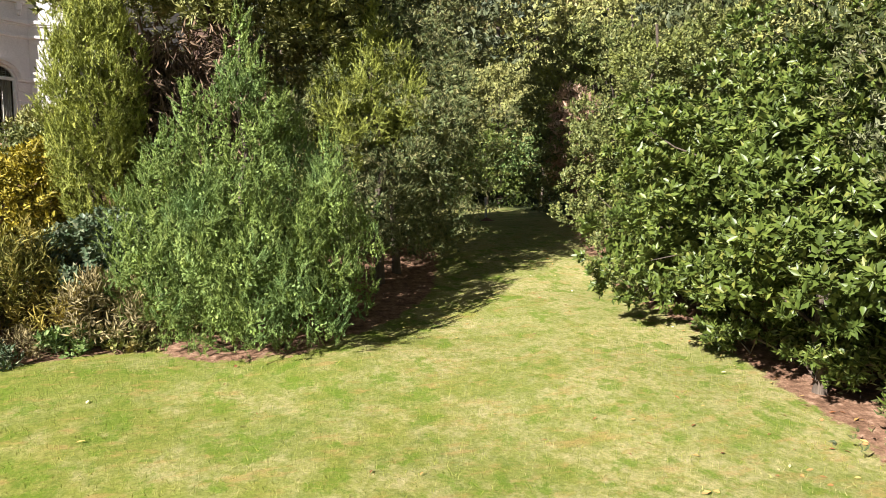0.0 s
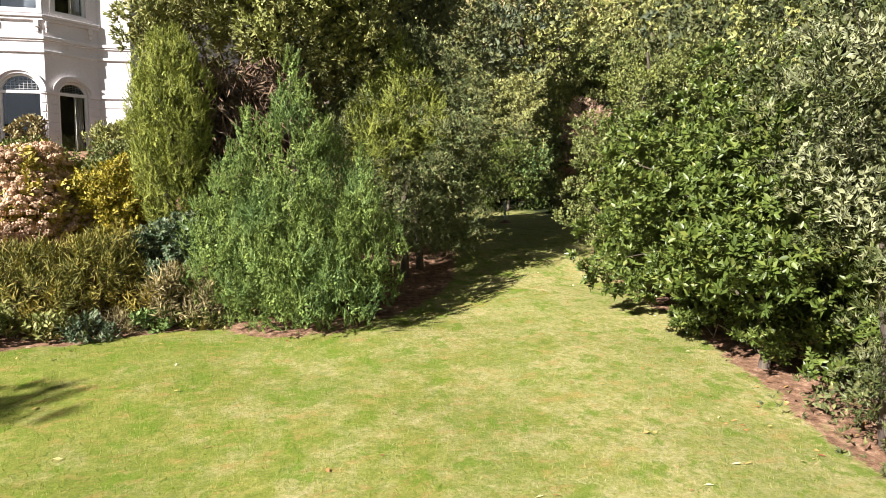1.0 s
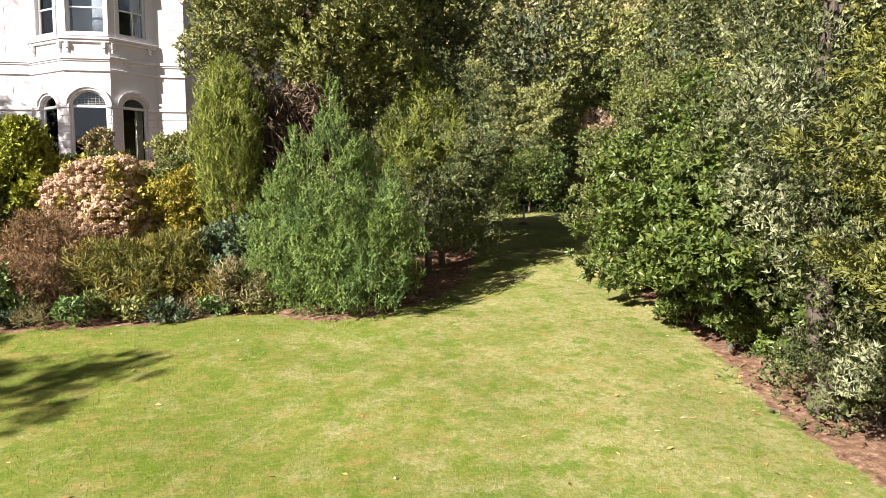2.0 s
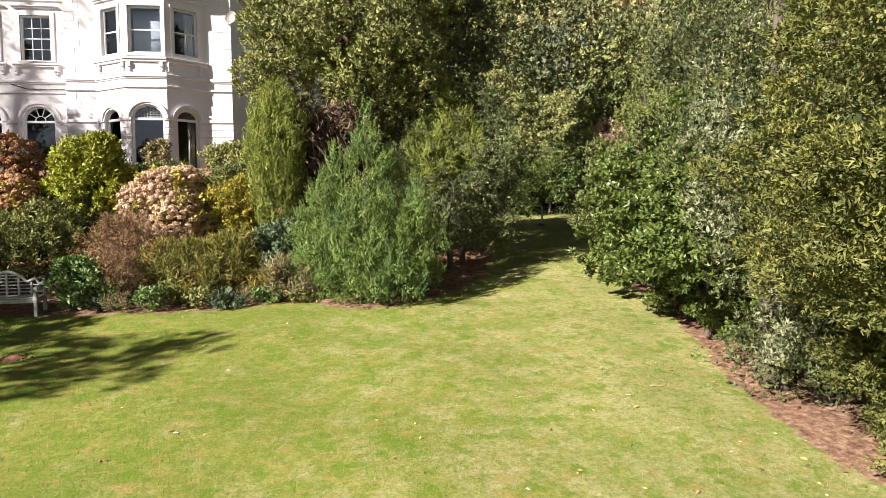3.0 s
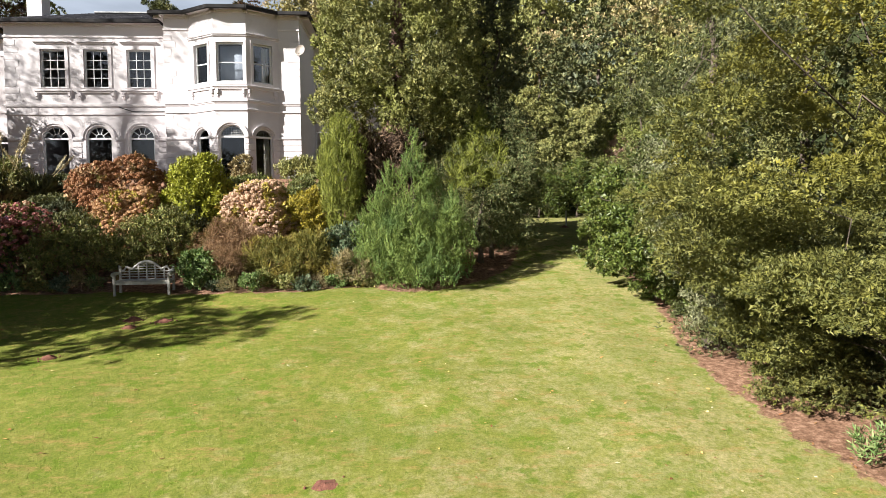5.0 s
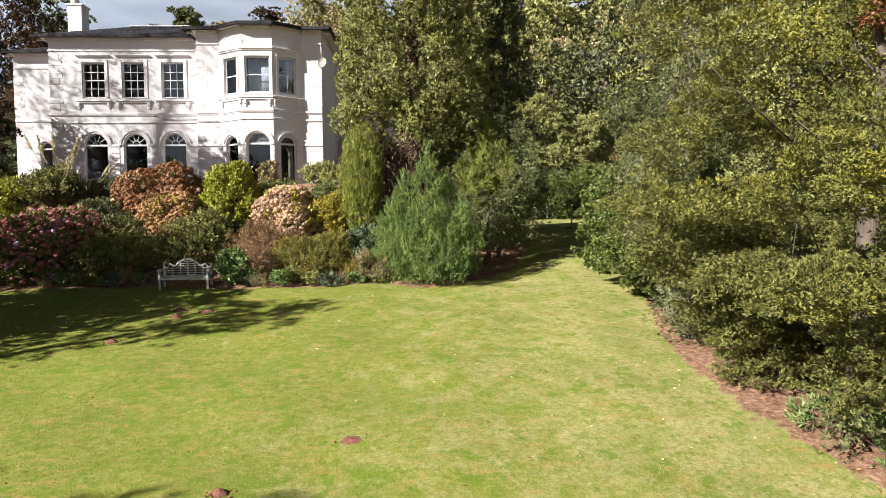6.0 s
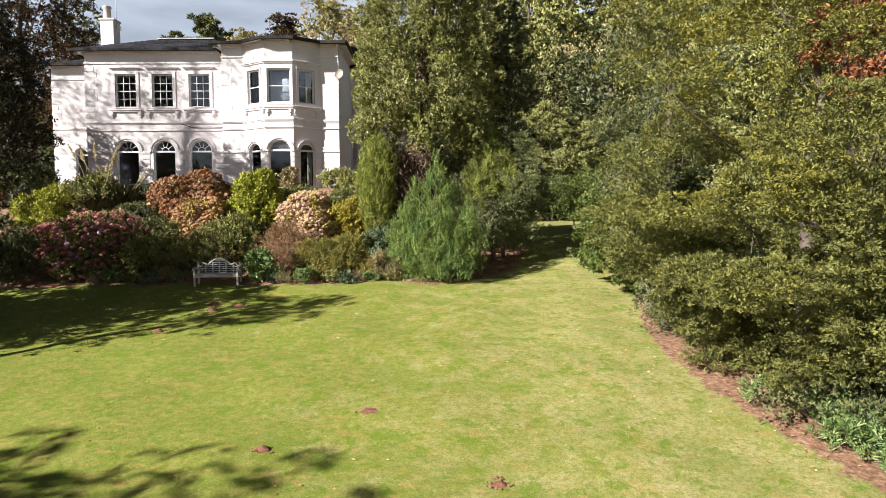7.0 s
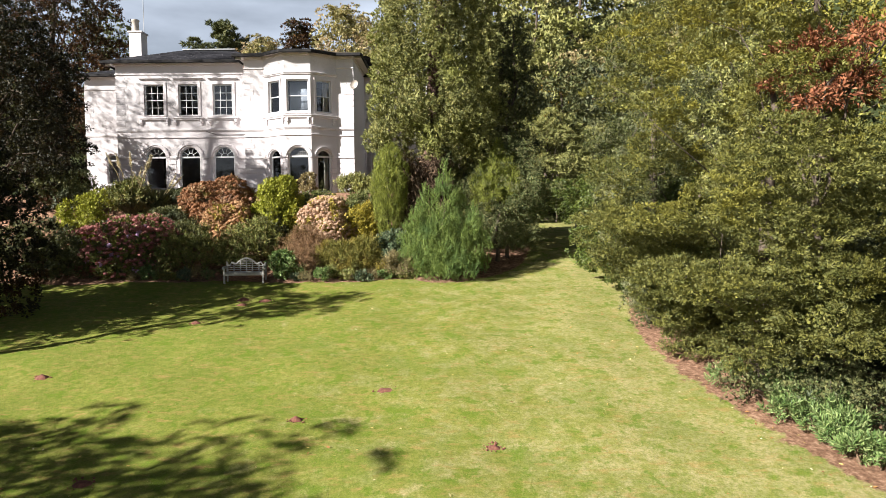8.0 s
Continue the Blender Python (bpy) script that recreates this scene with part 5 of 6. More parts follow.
WOODS = (("wood_dark", 3.0, 34, 1.1), ("wood_dark", 14, 37, 1.25), ("wood_mid", 6.0, 41, 1.3), ("wood_dark", 1.5, 44, 1.35), ("wood_olive", 19, 43, 1.2), ("wood_mid", 9.5, 52, 1.45),
         ("wood_dark", 15, 56, 1.5), ("wood_mid", 21, 54, 1.4), ("wood_gold", 10.5, 43.5, 0.7), ("wood_mid", 3, 58, 1.6), ("wood_olive", 9, 64, 1.6), ("wood_dark", 17, 69, 1.7), 
         ("wood_olive", -8, 66, 1.2), ("wood_mid", -3.5, 62, 1.2), ("wood_dark", -44, 66, 1.3), ("wood_dark", -45, 52, 0.9), ("wood_dark", -39.5, 53, 0.85), ("wood_mid", 22, 35, 1.0), ("wood_dark", 26, 42, 1.25), ("wood_mid", 30, 51, 1.4), ("wood_olive", 25, 58, 1.5))
for key, x, y, s in WOODS:
    c = copy_thing(protos[key], pose(*on_ground(x, y, -0.3), 0, 0, rng.uniform(0, 360)))
    c.scale = (s * rng.uniform(0.9, 1.1), s * rng.uniform(0.9, 1.1), s * rng.uniform(0.95, 1.15))

protos["wood_gold"].scale = (0.55, 0.55, 0.88)

# ---- trees on the skyline behind the house ----
rng = np.random.RandomState(77)
for x, y, h in ((-31.6, 78.0, 13.4), (-36.0, 78.0, 10.6)):
    cl = [((rng.uniform(-2.2, 2.2), rng.uniform(-1.5, 1.5), h * (0.45 + 0.5 * i / 11)), (1.6 - 0.05 * i, 1.4, 0.65)) for i in range(12)]
    plant_tree("pine_tree", on_ground(x, y, -0.2), cl, "wood_dark", "dark pine with layered boughs on the skyline", 0.3, h * 0.9, 1900, tuft=9, twig=0.5, length=0.5, width=0.4, spread=0.8, seed=int(-x), category="conifer", limbs=3)
broad("skyline_tree", -26.4, 74.0, 4.4, 11.2, "wood_olive", "rounded olive-gold autumn tree behind the house", 3600, 141, 0.36, 6, 30, 0.3, 0.1, tuft=7, spread=1.1, size=0.27)
broad("skyline_tree", -22.8, 84.0, 3.4, 14.5, "copper", "dark red-leaved tree on the skyline", 2400, 142, 0.4, 6, 22, 0.3, 0.2, tuft=7, spread=1.1, size=0.3)
broad("skyline_tree", -13.8, 72.0, 5.8, 16.0, "wood_olive", "tall olive-gold autumn tree on the skyline", 4200, 143, 0.36, 6, 34, 0.3, 0.12, tuft=7, spread=1.1, size=0.26)

# ---- trees and shrubs along the lawn's other side ----
rng = np.random.RandomState(51)
cl = [((-1.5, -1.9, 1.75), (0.75, 0.75, 0.55)), ((-1.3, -1.2, 2.4), (1.0, 1.0, 0.8)), ((-1.2, 0.2, 2.9), (1.2, 1.2, 0.9)), ((-0.4, -1.8, 2.6), (1.1, 1.0, 0.9)), ((0.6, -2.3, 2.1), (1.1, 1.0, 0.9)), ((-1.1, 0.9, 1.8), (0.9, 1.0, 0.8)),
      ((0.4, -0.6, 3.8), (1.4, 1.3, 0.9)), ((-0.6, 1.6, 3.6), (1.2, 1.2, 0.9)), ((0, 0.4, 2.2), (1.6, 1.8, 1.6)), ((1.2, 1.2, 4.6), (1.3, 1.3, 1.0)), ((-1.5, -0.4, 1.7), (0.6, 0.8, 0.5)), ((-0.9, 2.4, 2.1), (1.0, 1.0, 1.1)), ((0.35, -0.9, 0.75), (0.7, 0.7, 0.55)), ((0.3, 0.3, 0.75), (0.7, 0.8, 0.55)), ((0.6, -1.7, 0.85), (0.9, 0.6, 0.55)), ((1.3, -2.3, 0.9), (0.9, 0.7, 0.6)), ((0.0, 1.6, 0.8), (0.6, 0.8, 0.6)), ((0.4, -2.3, 1.2), (0.8, 0.7, 0.5)), ((-0.15, -0.5, 0.5), (0.5, 0.5, 0.45)), ((0.1, -1.2, 0.55), (0.6, 0.5, 0.45))]
plant_tree("laurel_shrub", on_ground(6.9, 6.6), split_clumps(rng, cl), "laurel", "large glossy bright-green broad-leaved evergreen shrub", 0.08, 3.6, 10500, leaves=8, twig=0.07, length=0.115, width=0.42, spread=1.5, lift=0.55, depth=0.22, seed=52, category="shrub", rough=0.12, bunch=(6, 0.16, 0.55), limbs=9)
cl = [((-0.6, -0.3, 0.9), (0.9, 0.9, 0.8)), ((-0.8, 0.4, 2.0), (1.0, 1.1, 0.9)), ((0.1, -0.8, 2.5), (1.1, 1.0, 1.0)), ((-0.3, 0.6, 3.4), (1.2, 1.2, 1.0)), ((0.6, 0, 4.6), (1.3, 1.3, 1.1)), ((0.2, 0.2, 1.6), (1.2, 1.3, 1.4)), ((-0.2, -1.4, 1.3), (0.9, 0.9, 0.9))]
plant_tree("mixed_shrub", on_ground(7.6, 11.2), split_clumps(rng, cl), "hazel", "tall mixed shrub with small pale green leaves", 0.14, 5.5, 9500, leaves=8, twig=0.14, length=0.072, width=0.6, spread=1.1, lift=0.25, depth=0.3, seed=53, category="shrub", rough=0.15, bunch=(6, 0.18, 0.6), limbs=9)
cl = [((-1.1, -0.5, 3.1), (1.0, 0.9, 0.9)), ((-0.7, 0.5, 4.1), (1.2, 1.1, 1.0)), ((-1.3, -1.2, 4.3), (0.9, 0.9, 0.8)), ((0, 0, 5.4), (1.4, 1.4, 1.1)), ((-0.8, 0.9, 6.3), (1.2, 1.2, 1.0)), ((0.3, -0.6, 7.4), (1.4, 1.3, 1.2)), ((-0.3, 0.4, 8.8), (1.2, 1.2, 1.1)), ((0.2, 0.2, 10.2), (1.0, 1.0, 1.1)),
      ((-1.3, -1.5, 2.3), (0.8, 0.9, 0.7)), ((-0.7, -2.0, 1.5), (0.8, 0.8, 0.6)), ((0.5, -0.9, 0.9), (0.8, 0.8, 0.6)), ((0.8, 0.6, 1.0), (0.7, 0.8, 0.7)), ((0.4, -1.6, 0.7), (0.7, 0.6, 0.45)), ((-0.7, -0.6, 1.0), (0.7, 0.7, 0.28)), ((-0.8, -1.7, 0.9), (0.7, 0.8, 0.26)), ((-0.5, -2.6, 0.85), (0.8, 0.7, 0.28)), ((-0.2, -3.3, 1.0), (0.8, 0.6, 0.28))]
plant_tree("silver_evergreen", on_ground(6.7, 4.0), split_clumps(rng, cl), "holm", "tall evergreen tree with narrow silvery-backed leaves", 0.2, 9.5, 8500, tuft=10, twig=0.2, length=0.085, width=0.36, spread=1.0, lift=0.35, depth=0.3, seed=54, rough=0.15, bunch=(7, 0.2, 0.7), limbs=9, limb_r=0.13)
rng = np.random.RandomState(55)
cl = []
for i in range(58):
    s = i / 57
    a = i * 2.4 + rng.uniform(-0.4, 0.4)
    rr = 3.75 * math.sqrt(max(0.1, 1 - ((s - 0.2) / 0.83) ** 2)) * rng.uniform(0.86, 1.06)
    k = rng.uniform(0.6, 0.95)
    cl.append(((rr * math.cos(a), rr * math.sin(a), 2.9 + 8.4 * s), (k, k, k * 0.45)))
cl = [c for c in cl if c[0][0] < 2.2 and not (c[0][0] > (0.2 if c[0][1] > 0 else -0.5) and c[0][2] > 6.0)]
cl += [((0.5, 0.4, 5.8), (1.3, 1.5, 3.4)), ((0.6, 0.2, 2.6), (1.3, 1.6, 1.6))]
for i in range(26):
    a = radians(228 + 92 * ((i * 0.618) % 1.0))
    k = rng.uniform(0.6, 0.9)
    cl.append((((2.7 + 0.5 * math.sin(i * 2.7)) * math.cos(a), (3.0 + 0.4 * math.sin(i * 1.9)) * math.sin(a), 1.7 + 4.6 * ((i * 0.7549) % 1.0)), (k, k, k * 0.5)))
for i in range(28):
    a = radians(88 + i * 5.4)
    k = rng.uniform(0.6, 0.95)
    cl.append((((3.1 + 0.45 * math.sin(i * 2.7)) * math.cos(a), (3.3 + 0.4 * math.sin(i * 1.9)) * math.sin(a), 3.5 + 0.9 * math.sin(i * 3.1)), (k, k, k * 0.45)))
for i in range(12):
    a = radians(96 + i * 3.6)
    k = rng.uniform(0.65, 0.95)
    cl.append(((2.5 * math.cos(a), 2.5 * math.sin(a), 2.0 + 0.45 * math.sin(i * 2.3)), (k, k, k * 0.5)))
for i in range(8):
    a = radians(98 + i * 3.6)
    k = rng.uniform(0.6, 0.85)
    cl.append(((2.0 * math.cos(a), 2.4 * math.sin(a), 0.95 + 0.3 * math.sin(i * 1.9)), (k, k, k * 0.5)))
# the boughs hang clear of the lawn on the near side
cl = [((x, y, max(z, 2.2 + 0.8 * rng.uniform() if x < -0.8 else 1.6) if y < 1.1 else z), r) for (x, y, z), r in cl]
for i in range(12):
    a = radians(222 + 44 * ((i * 0.618) % 1.0))
    k = rng.uniform(0.5, 0.7)
    cl.append(((1.7 * math.cos(a), 1.9 * math.sin(a), 1.2 + 1.7 * i / 11), (k, k, k * 0.55)))
plant_tree("spreading_oak", on_ground(7.7, -1.4), cl, "oak", "broad oak with dense dark green leaves turning yellow", 0.32, 7.2, 36000, tuft=14, twig=0.19, length=0.076, width=0.42, spread=0.85, lift=0.08, depth=0.22, seed=56, rough=0.26, bunch=(9, 0.28, 0.3), level=0.5, limb_r=0.07, limbs=9, inner=14)
rng = np.random.RandomState(57)
cl = [((rng.uniform(-0.9, 1.2), rng.uniform(-0.9, 0.3), 6.9 + 0.15 * i), (0.55, 0.5, 0.28)) for i in range(12)]
plant_tree("rust_tree", on_ground(8.5, -2.0), cl, "rust_leaf", "slender tree with rust-red withered leaves", 0.12, 7.4, 900, leaves=7, twig=0.25, length=0.12, width=0.4, seed=58, lift=-0.2, rough=0.3, bunch=(6, 0.25, 0.7))
for i, (x, y, h) in enumerate(((8.3, 4.6, 1.4), (8.6, 6.4, 1.5), (8.6, 8.4, 1.6), (8.4, 10.2, 1.4), (8.2, 2.6, 1.3), (8.6, 0.9, 1.1), (8.7, -0.7, 1.1), (8.5, -2.2, 1.2), (9.0, -3.8, 1.4), (10.2, -5.6, 1.6), (8.2, 1.8, 0.8), (8.4, 0.1, 0.8), (7.4, -2.5, 1.2), (8.0, -3.5, 1.3), (7.0, 3.4, 0.9), (7.1, 4.7, 1.0))):
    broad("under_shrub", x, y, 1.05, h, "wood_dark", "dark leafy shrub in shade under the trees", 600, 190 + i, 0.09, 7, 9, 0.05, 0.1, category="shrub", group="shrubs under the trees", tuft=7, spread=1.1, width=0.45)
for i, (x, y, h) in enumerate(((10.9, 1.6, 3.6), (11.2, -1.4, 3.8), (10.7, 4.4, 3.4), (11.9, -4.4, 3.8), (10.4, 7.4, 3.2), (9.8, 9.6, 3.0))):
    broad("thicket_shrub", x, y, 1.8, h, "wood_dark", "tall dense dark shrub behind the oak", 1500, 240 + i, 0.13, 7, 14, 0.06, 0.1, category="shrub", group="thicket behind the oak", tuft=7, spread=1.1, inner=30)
for i, (x, y, h) in enumerate(((15.4, 10.5, 8.0), (16.2, 1.5, 8.5), (14.6, -2.8, 7.0), (15.8, -8.5, 8.0), (13.2, 16.5, 8.0))):
    broad("thicket_tree", x, y, 3.0, h, "wood_dark", "dark dense tree in the thicket behind the oak", 1100, 260 + i, 0.2, 7, 16, 0.12, 0.1, category="tree", group="trees behind the oak", tuft=7, spread=1.1, inner=30)
broad("tall_tree", 13.0, 6.0, 4.2, 15.0, "oak", "tall broad-leaved tree turning yellow", 3800, 91, 0.16, low=0.2, tuft=8, n=26, size=0.3, spread=1.1)
broad("tall_tree", 12.5, -5.5, 4.2, 12.0, "wood_mid", "tall broad-leaved tree behind the oak", 3000, 92, 0.17, low=0.1, tuft=8, n=22, size=0.32, spread=1.1)
broad("tall_tree", 14.0, 12.0, 3.6, 13.0, "wood_mid", "tall broad-leaved tree behind the shrubs", 4200, 93, 0.16, low=0.15, tuft=8, n=26, size=0.3, spread=1.1)

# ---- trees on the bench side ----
# the shade on these crowns is in their leaf colour
broad("shade_tree", -19.0, 3.9, 4.9, 7.8, "shade_tree", "large tree beside the lawn, its coppery leaves coloured dark for shade", 10000, 94, 0.15, 9, 40, 0.45, 0.14, cut=lambda c: c[1] > 2.2, inner=32, tuft=9, spread=1.1, size=0.32)
# unseen slender crown, added so its shadow draws a streak across the lawn
broad("shade_tree", -17.0, -1.2, 1.9, 9.8, "shade_tree", "unseen slender tree added to cast a shadow streak on the lawn", 900, 98, 0.15, 9, 12, 0.2, 0.7, inner=3, tuft=8, spread=1.1, size=0.34)
broad("shade_tree", -23.6, 15.2, 5.2, 11.0, "shade_tree", "large tree near the house, its coppery leaves coloured dark for shade", 7000, 99, 0.16, 8, 34, 0.45, 0.12, cut=lambda c: c[1] < -2.4, tuft=8, spread=1.1, size=0.3, inner=24)
# unseen sparse crown, added to throw dappled shade on the house front
rng = np.random.RandomState(43)
cl = [((rng.uniform(-6.0, 6.0), rng.uniform(-4.5, 4.5), 14.0 + 11.5 * i / 29), (2.2, 2.2, 1.7)) for i in range(30)]
plant_tree("house_shading_tree", on_ground(-33.5, 12.5), cl, "wood_gold", "unseen tall thin-leaved tree added to shade the house front", 0.4, 24.0, 14000, limb_r=0.1, limbs=3, tuft=6, twig=0.6, length=0.14, width=0.5, spread=1.2, depth=1.0, seed=44, bunch=(2, 0.5, 1.0), inner=0)
broad("dark_hedge_tree", -25.5, 21.5, 2.6, 6.5, "wood_dark", "dark evergreen at the house end", 3000, 98, 0.16, 7, 18, 0.2, 0.08, tuft=8, spread=1.1, size=0.34)
broad("shade_tree", -30.4, 33.0, 6.4, 19.5, "copper", "large coppery autumn tree beyond the house end", 9000, 95, 0.2, 8, 30, 0.45, 0.2, tuft=8, spread=1.1, size=0.3)
broad("shade_tree", -28.0, -2.8, 5.6, 10.4, "wood_dark", "large dark tree shading the lawn", 3200, 96, 0.2, 6, 22, 0.45, 0.12, tuft=6, spread=1.1, inner=30)
broad("shade_tree", -20.5, -15.6, 6.2, 11.0, "wood_dark", "large dark tree shading the lawn", 7000, 97, 0.2, 6, 22, 0.45, 0.25, tuft=6, spread=1.1, inner=30)

# ---- flower border on the bank ----
def shrub(name, x, y, rx, ry, h, leaf, label, count, seed, length=0.1, width=0.5, leaves=6, spread=1.0, lift=0.4, category="shrub", dz=0.0, n=9, stems="twig", group="", rough=0.25, twig=None):
    """A shrub: several stems from the ground and foliage on uneven clumps."""
    rng = np.random.RandomState(seed)
    base = on_ground(x, y, dz)
    ob = thing(name, base, label, category, group)
    cl = [((base[0], base[1], base[2] + h * 0.45), (rx * 0.66, ry * 0.66, h * 0.42))]
    for i in range(n):
        a = i * 2.4 + rng.uniform(-0.4, 0.4)
        s = (i + 0.5) / n
        rr = math.sqrt(max(0.05, 1 - s * 0.9)) * rng.uniform(0.62, 0.82)
        px, py = x + rx * rr * math.cos(a), y + ry * rr * math.sin(a)
        k = rng.uniform(0.75, 1.15)
        cl.append(((px, py, float(gz(px, py)) * 0.5 + base[2] * 0.5 + h * (0.22 + 0.62 * s)), (rx * 0.42 * k, ry * 0.42 * k, h * 0.24 * k)))
    for i in range(7 if h > 0.9 else 3):
        a = i * 0.9
        tip = (x + rx * 0.6 * math.cos(a), y + ry * 0.6 * math.sin(a), base[2] + h * rng.uniform(0.45, 0.75))
        v, f = tube_arrays(limb_path(rng, (x + 0.15 * math.cos(a), y + 0.15 * math.sin(a), base[2] - 0.08), tip, 5), np.linspace(0.03, 0.008, 5), 5)
        part_np("stem", v, f, M[stems], ob)
    p, nn = crown_shell(rng, cl, count // 6 + 1, 0.4, seed, rough, 0.2, gz)
    p, nn = bunched(rng, p, nn, 6, 0.07 + 0.1 * min(rx, 1.2), 0.75)
    axis = unit(nn * 0.7 + np.array([0, 0, lift]) + rng.normal(0, 0.35, nn.shape))
    v, f = sprigs(rng, p, axis, leaves, twig or length * 1.6, length, width, spread, 0, 0.25, 0.15, 0.35, nn)
    v, f = joined((v, f), inner_leaves(rng, cl[1:], 8, gz, 0.16))
    part_np("foliage", v, f, M[leaf], ob)
    return ob, cl, rng


def flower_mesh(name, seed, florets=64):
    """A domed head of many small florets round a darker heart."""
    rng = np.random.RandomState(seed)
    i = np.arange(florets) + 0.5
    z = 1 - 1.55 * i / florets
    a = i * 2.399
    u = np.stack([np.sqrt(1 - z * z) * np.cos(a), np.sqrt(1 - z * z) * np.sin(a), z], 1)
    at = u * np.array([1, 1, 0.72]) * rng.uniform(0.78, 1.08, (florets, 1))
    way = unit(np.cross(u, rng.normal(size=(florets, 3))))
    size = rng.uniform(0.42, 0.66, florets)
    v, f = leaf_arrays(at - way * size[:, None] * 0.5, way, u + rng.normal(0, 0.3, u.shape), size, size * 0.8, -0.3, 0.15)
    me = bpy.data.meshes.new(name)
    me.from_pydata(v.tolist(), [], f.tolist())
    return me


def flower_heads(ob, cl, rng, keys, count, size, seed):
    p, n = crown_shell(rng, cl, count * 9, 0.10, seed, 0.2, 0.5, gz)
    mid = np.array([k[0] for k in cl]).mean(0)
    open_side = (n[:, 1] < 0.45) & (p[:, 2] > mid[2] - 1.1 * (p[:, 2].max() - mid[2]))
    p, n = p[open_side], n[open_side]
    keep = []
    for i in range(len(p)):
        if len(keep) < count * 2.2 and all(np.linalg.norm(p[i] - p[j]) > size * 1.1 for j in keep):
            keep.append(i)
    p, n = p[keep], n[keep]
    meshes = {}
    for key, _ in keys:
        me = flower_mesh("flower_head", seed + len(meshes))
        me.materials.append(M["petal_" + key])
        meshes[key] = me
    names, weights = [k for k, _ in keys], np.array([w for _, w in keys], float)
    rest = len(p) - count
    if rest > 0:
        base = flower_mesh("petals", seed + 9, 34)
        bv = np.array([q.co[:] for q in base.vertices])
        bf = np.array([q.vertices[:] for q in base.polygons])
        bpy.data.meshes.remove(base)
        sc = size * rng.uniform(0.8, 1.3, (rest, 1, 1))
        v = (p[count:] + n[count:] * 0.05)[:, None] + bv[None] * sc
        f = bf[None] + (np.arange(rest) * len(bv))[:, None, None]
        more = part_np("flower_mass", v.reshape(-1, 3), f.reshape(-1, 3), M["petal_" + names[0]], ob)
        more["kind"] = "stuff"
    p, n = p[:count], n[:count]
    for a, d in zip(p, n):
        h = own(new("flower_head", meshes[names[rng.choice(len(names), p=weights / weights.sum())]]), ob)
        s = size * rng.uniform(0.9, 1.4)
        h.location = Vector(a + d * 0.07) - ORIGIN[ob]
        h.rotation_euler = (rng.uniform(-0.7, 0.7), rng.uniform(-0.7, 0.7), rng.uniform(0, 6.3))
        h.scale = (s, s, s)


ob, cl, r_ = shrub("hydrangea", -14.3, 11.5, 2.6, 1.9, 2.1, "hyd_leaf", "large hydrangea with faded pink and mauve flower heads", 1300, 101, 0.14, 0.6)
flower_heads(ob, cl, r_, (("pink", 0.85), ("blush", 0.07), ("mauve", 0.08)), 300, 0.1, 201)
ob, cl, r_ = shrub("hydrangea", -14.4, 10.3, 1.7, 0.75, 1.25, "hyd_leaf", "low hydrangea in shade with pink and mauve flower heads", 900, 127, 0.13, 0.6)
flower_heads(ob, cl, r_, (("pink", 0.7), ("mauve", 0.3)), 70, 0.09, 207)
ob, cl, r_ = shrub("hydrangea", -11.4, 14.4, 2.0, 1.4, 2.25, "brown_leaf", "tall hydrangea with russet-brown dry flower heads", 600, 102, 0.13, 0.6)
flower_heads(ob, cl, r_, (("brown", 0.97), ("peach", 0.03)), 300, 0.1, 202)
ob, cl, r_ = shrub("hydrangea", -10.45, 12.9, 1.35, 1.0, 1.95, "hyd_gold", "hydrangea with peach and tan fading flower heads", 600, 126, 0.12, 0.6)
flower_heads(ob, cl, r_, (("peach", 0.8), ("brown", 0.2)), 300, 0.092, 206)
ob, cl, r_ = shrub("hydrangea", -5.8, 12.9, 1.35, 1.2, 2.05, "hyd_gold", "hydrangea with pale pink flower heads and yellowing leaves", 700, 103, 0.13, 0.6)
flower_heads(ob, cl, r_, (("blush", 1.0),), 300, 0.092, 203)
shrub("lime_bush", -8.2, 13.6, 1.15, 1.1, 2.65, "lime_bush", "rounded lime-green bush in the border", 4200, 104, 0.13, 0.45, n=14)
shrub("yellow_bush", -4.2, 12.9, 0.85, 0.9, 1.9, "yellow_bush", "golden-yellow leafy bush beside the cypress", 1700, 105, 0.095, 0.45)
shrub("yellow_bush", -16.9, 12.4, 1.3, 1.1, 2.6, "lime_bush", "yellow-green leafy bush in half shade", 1500, 106, 0.14, 0.4)
shrub("dark_bush", -16.4, 15.4, 1.3, 1.1, 1.5, "under", "dusky dark-leaved bush beside pampas grass", 1500, 107, 0.13, 0.4)
shrub("house_bush", -5.6, 20.6, 1.3, 1.0, 1.05, "wood_mid", "low evergreen bush below the house wall", 1100, 108, 0.14, 0.4)
shrub("under_shrub", -6.6, 15.3, 1.5, 0.9, 0.95, "hazel", "low green shrub on the bank below the house", 1000, 130, 0.11, 0.45)
shrub("under_shrub", -4.2, 15.0, 1.5, 0.9, 1.2, "hazel", "low green shrub on the bank below the house", 900, 131, 0.11, 0.45)
shrub("under_shrub", -13.9, 14.6, 1.2, 0.9, 0.65, "wood_dark", "low dark shrub on the bank below the house", 900, 132, 0.11, 0.45)
shrub("under_shrub", -14.2, 16.6, 1.6, 0.8, 0.5, "wood_dark", "low dark shrub below the terrace wall", 800, 133, 0.11, 0.45)
shrub("dry_hydrangea", -8.2, 20.0, 0.55, 0.5, 1.1, "straw", "small dried-out hydrangea by the bay", 300, 109, 0.12, 0.6)
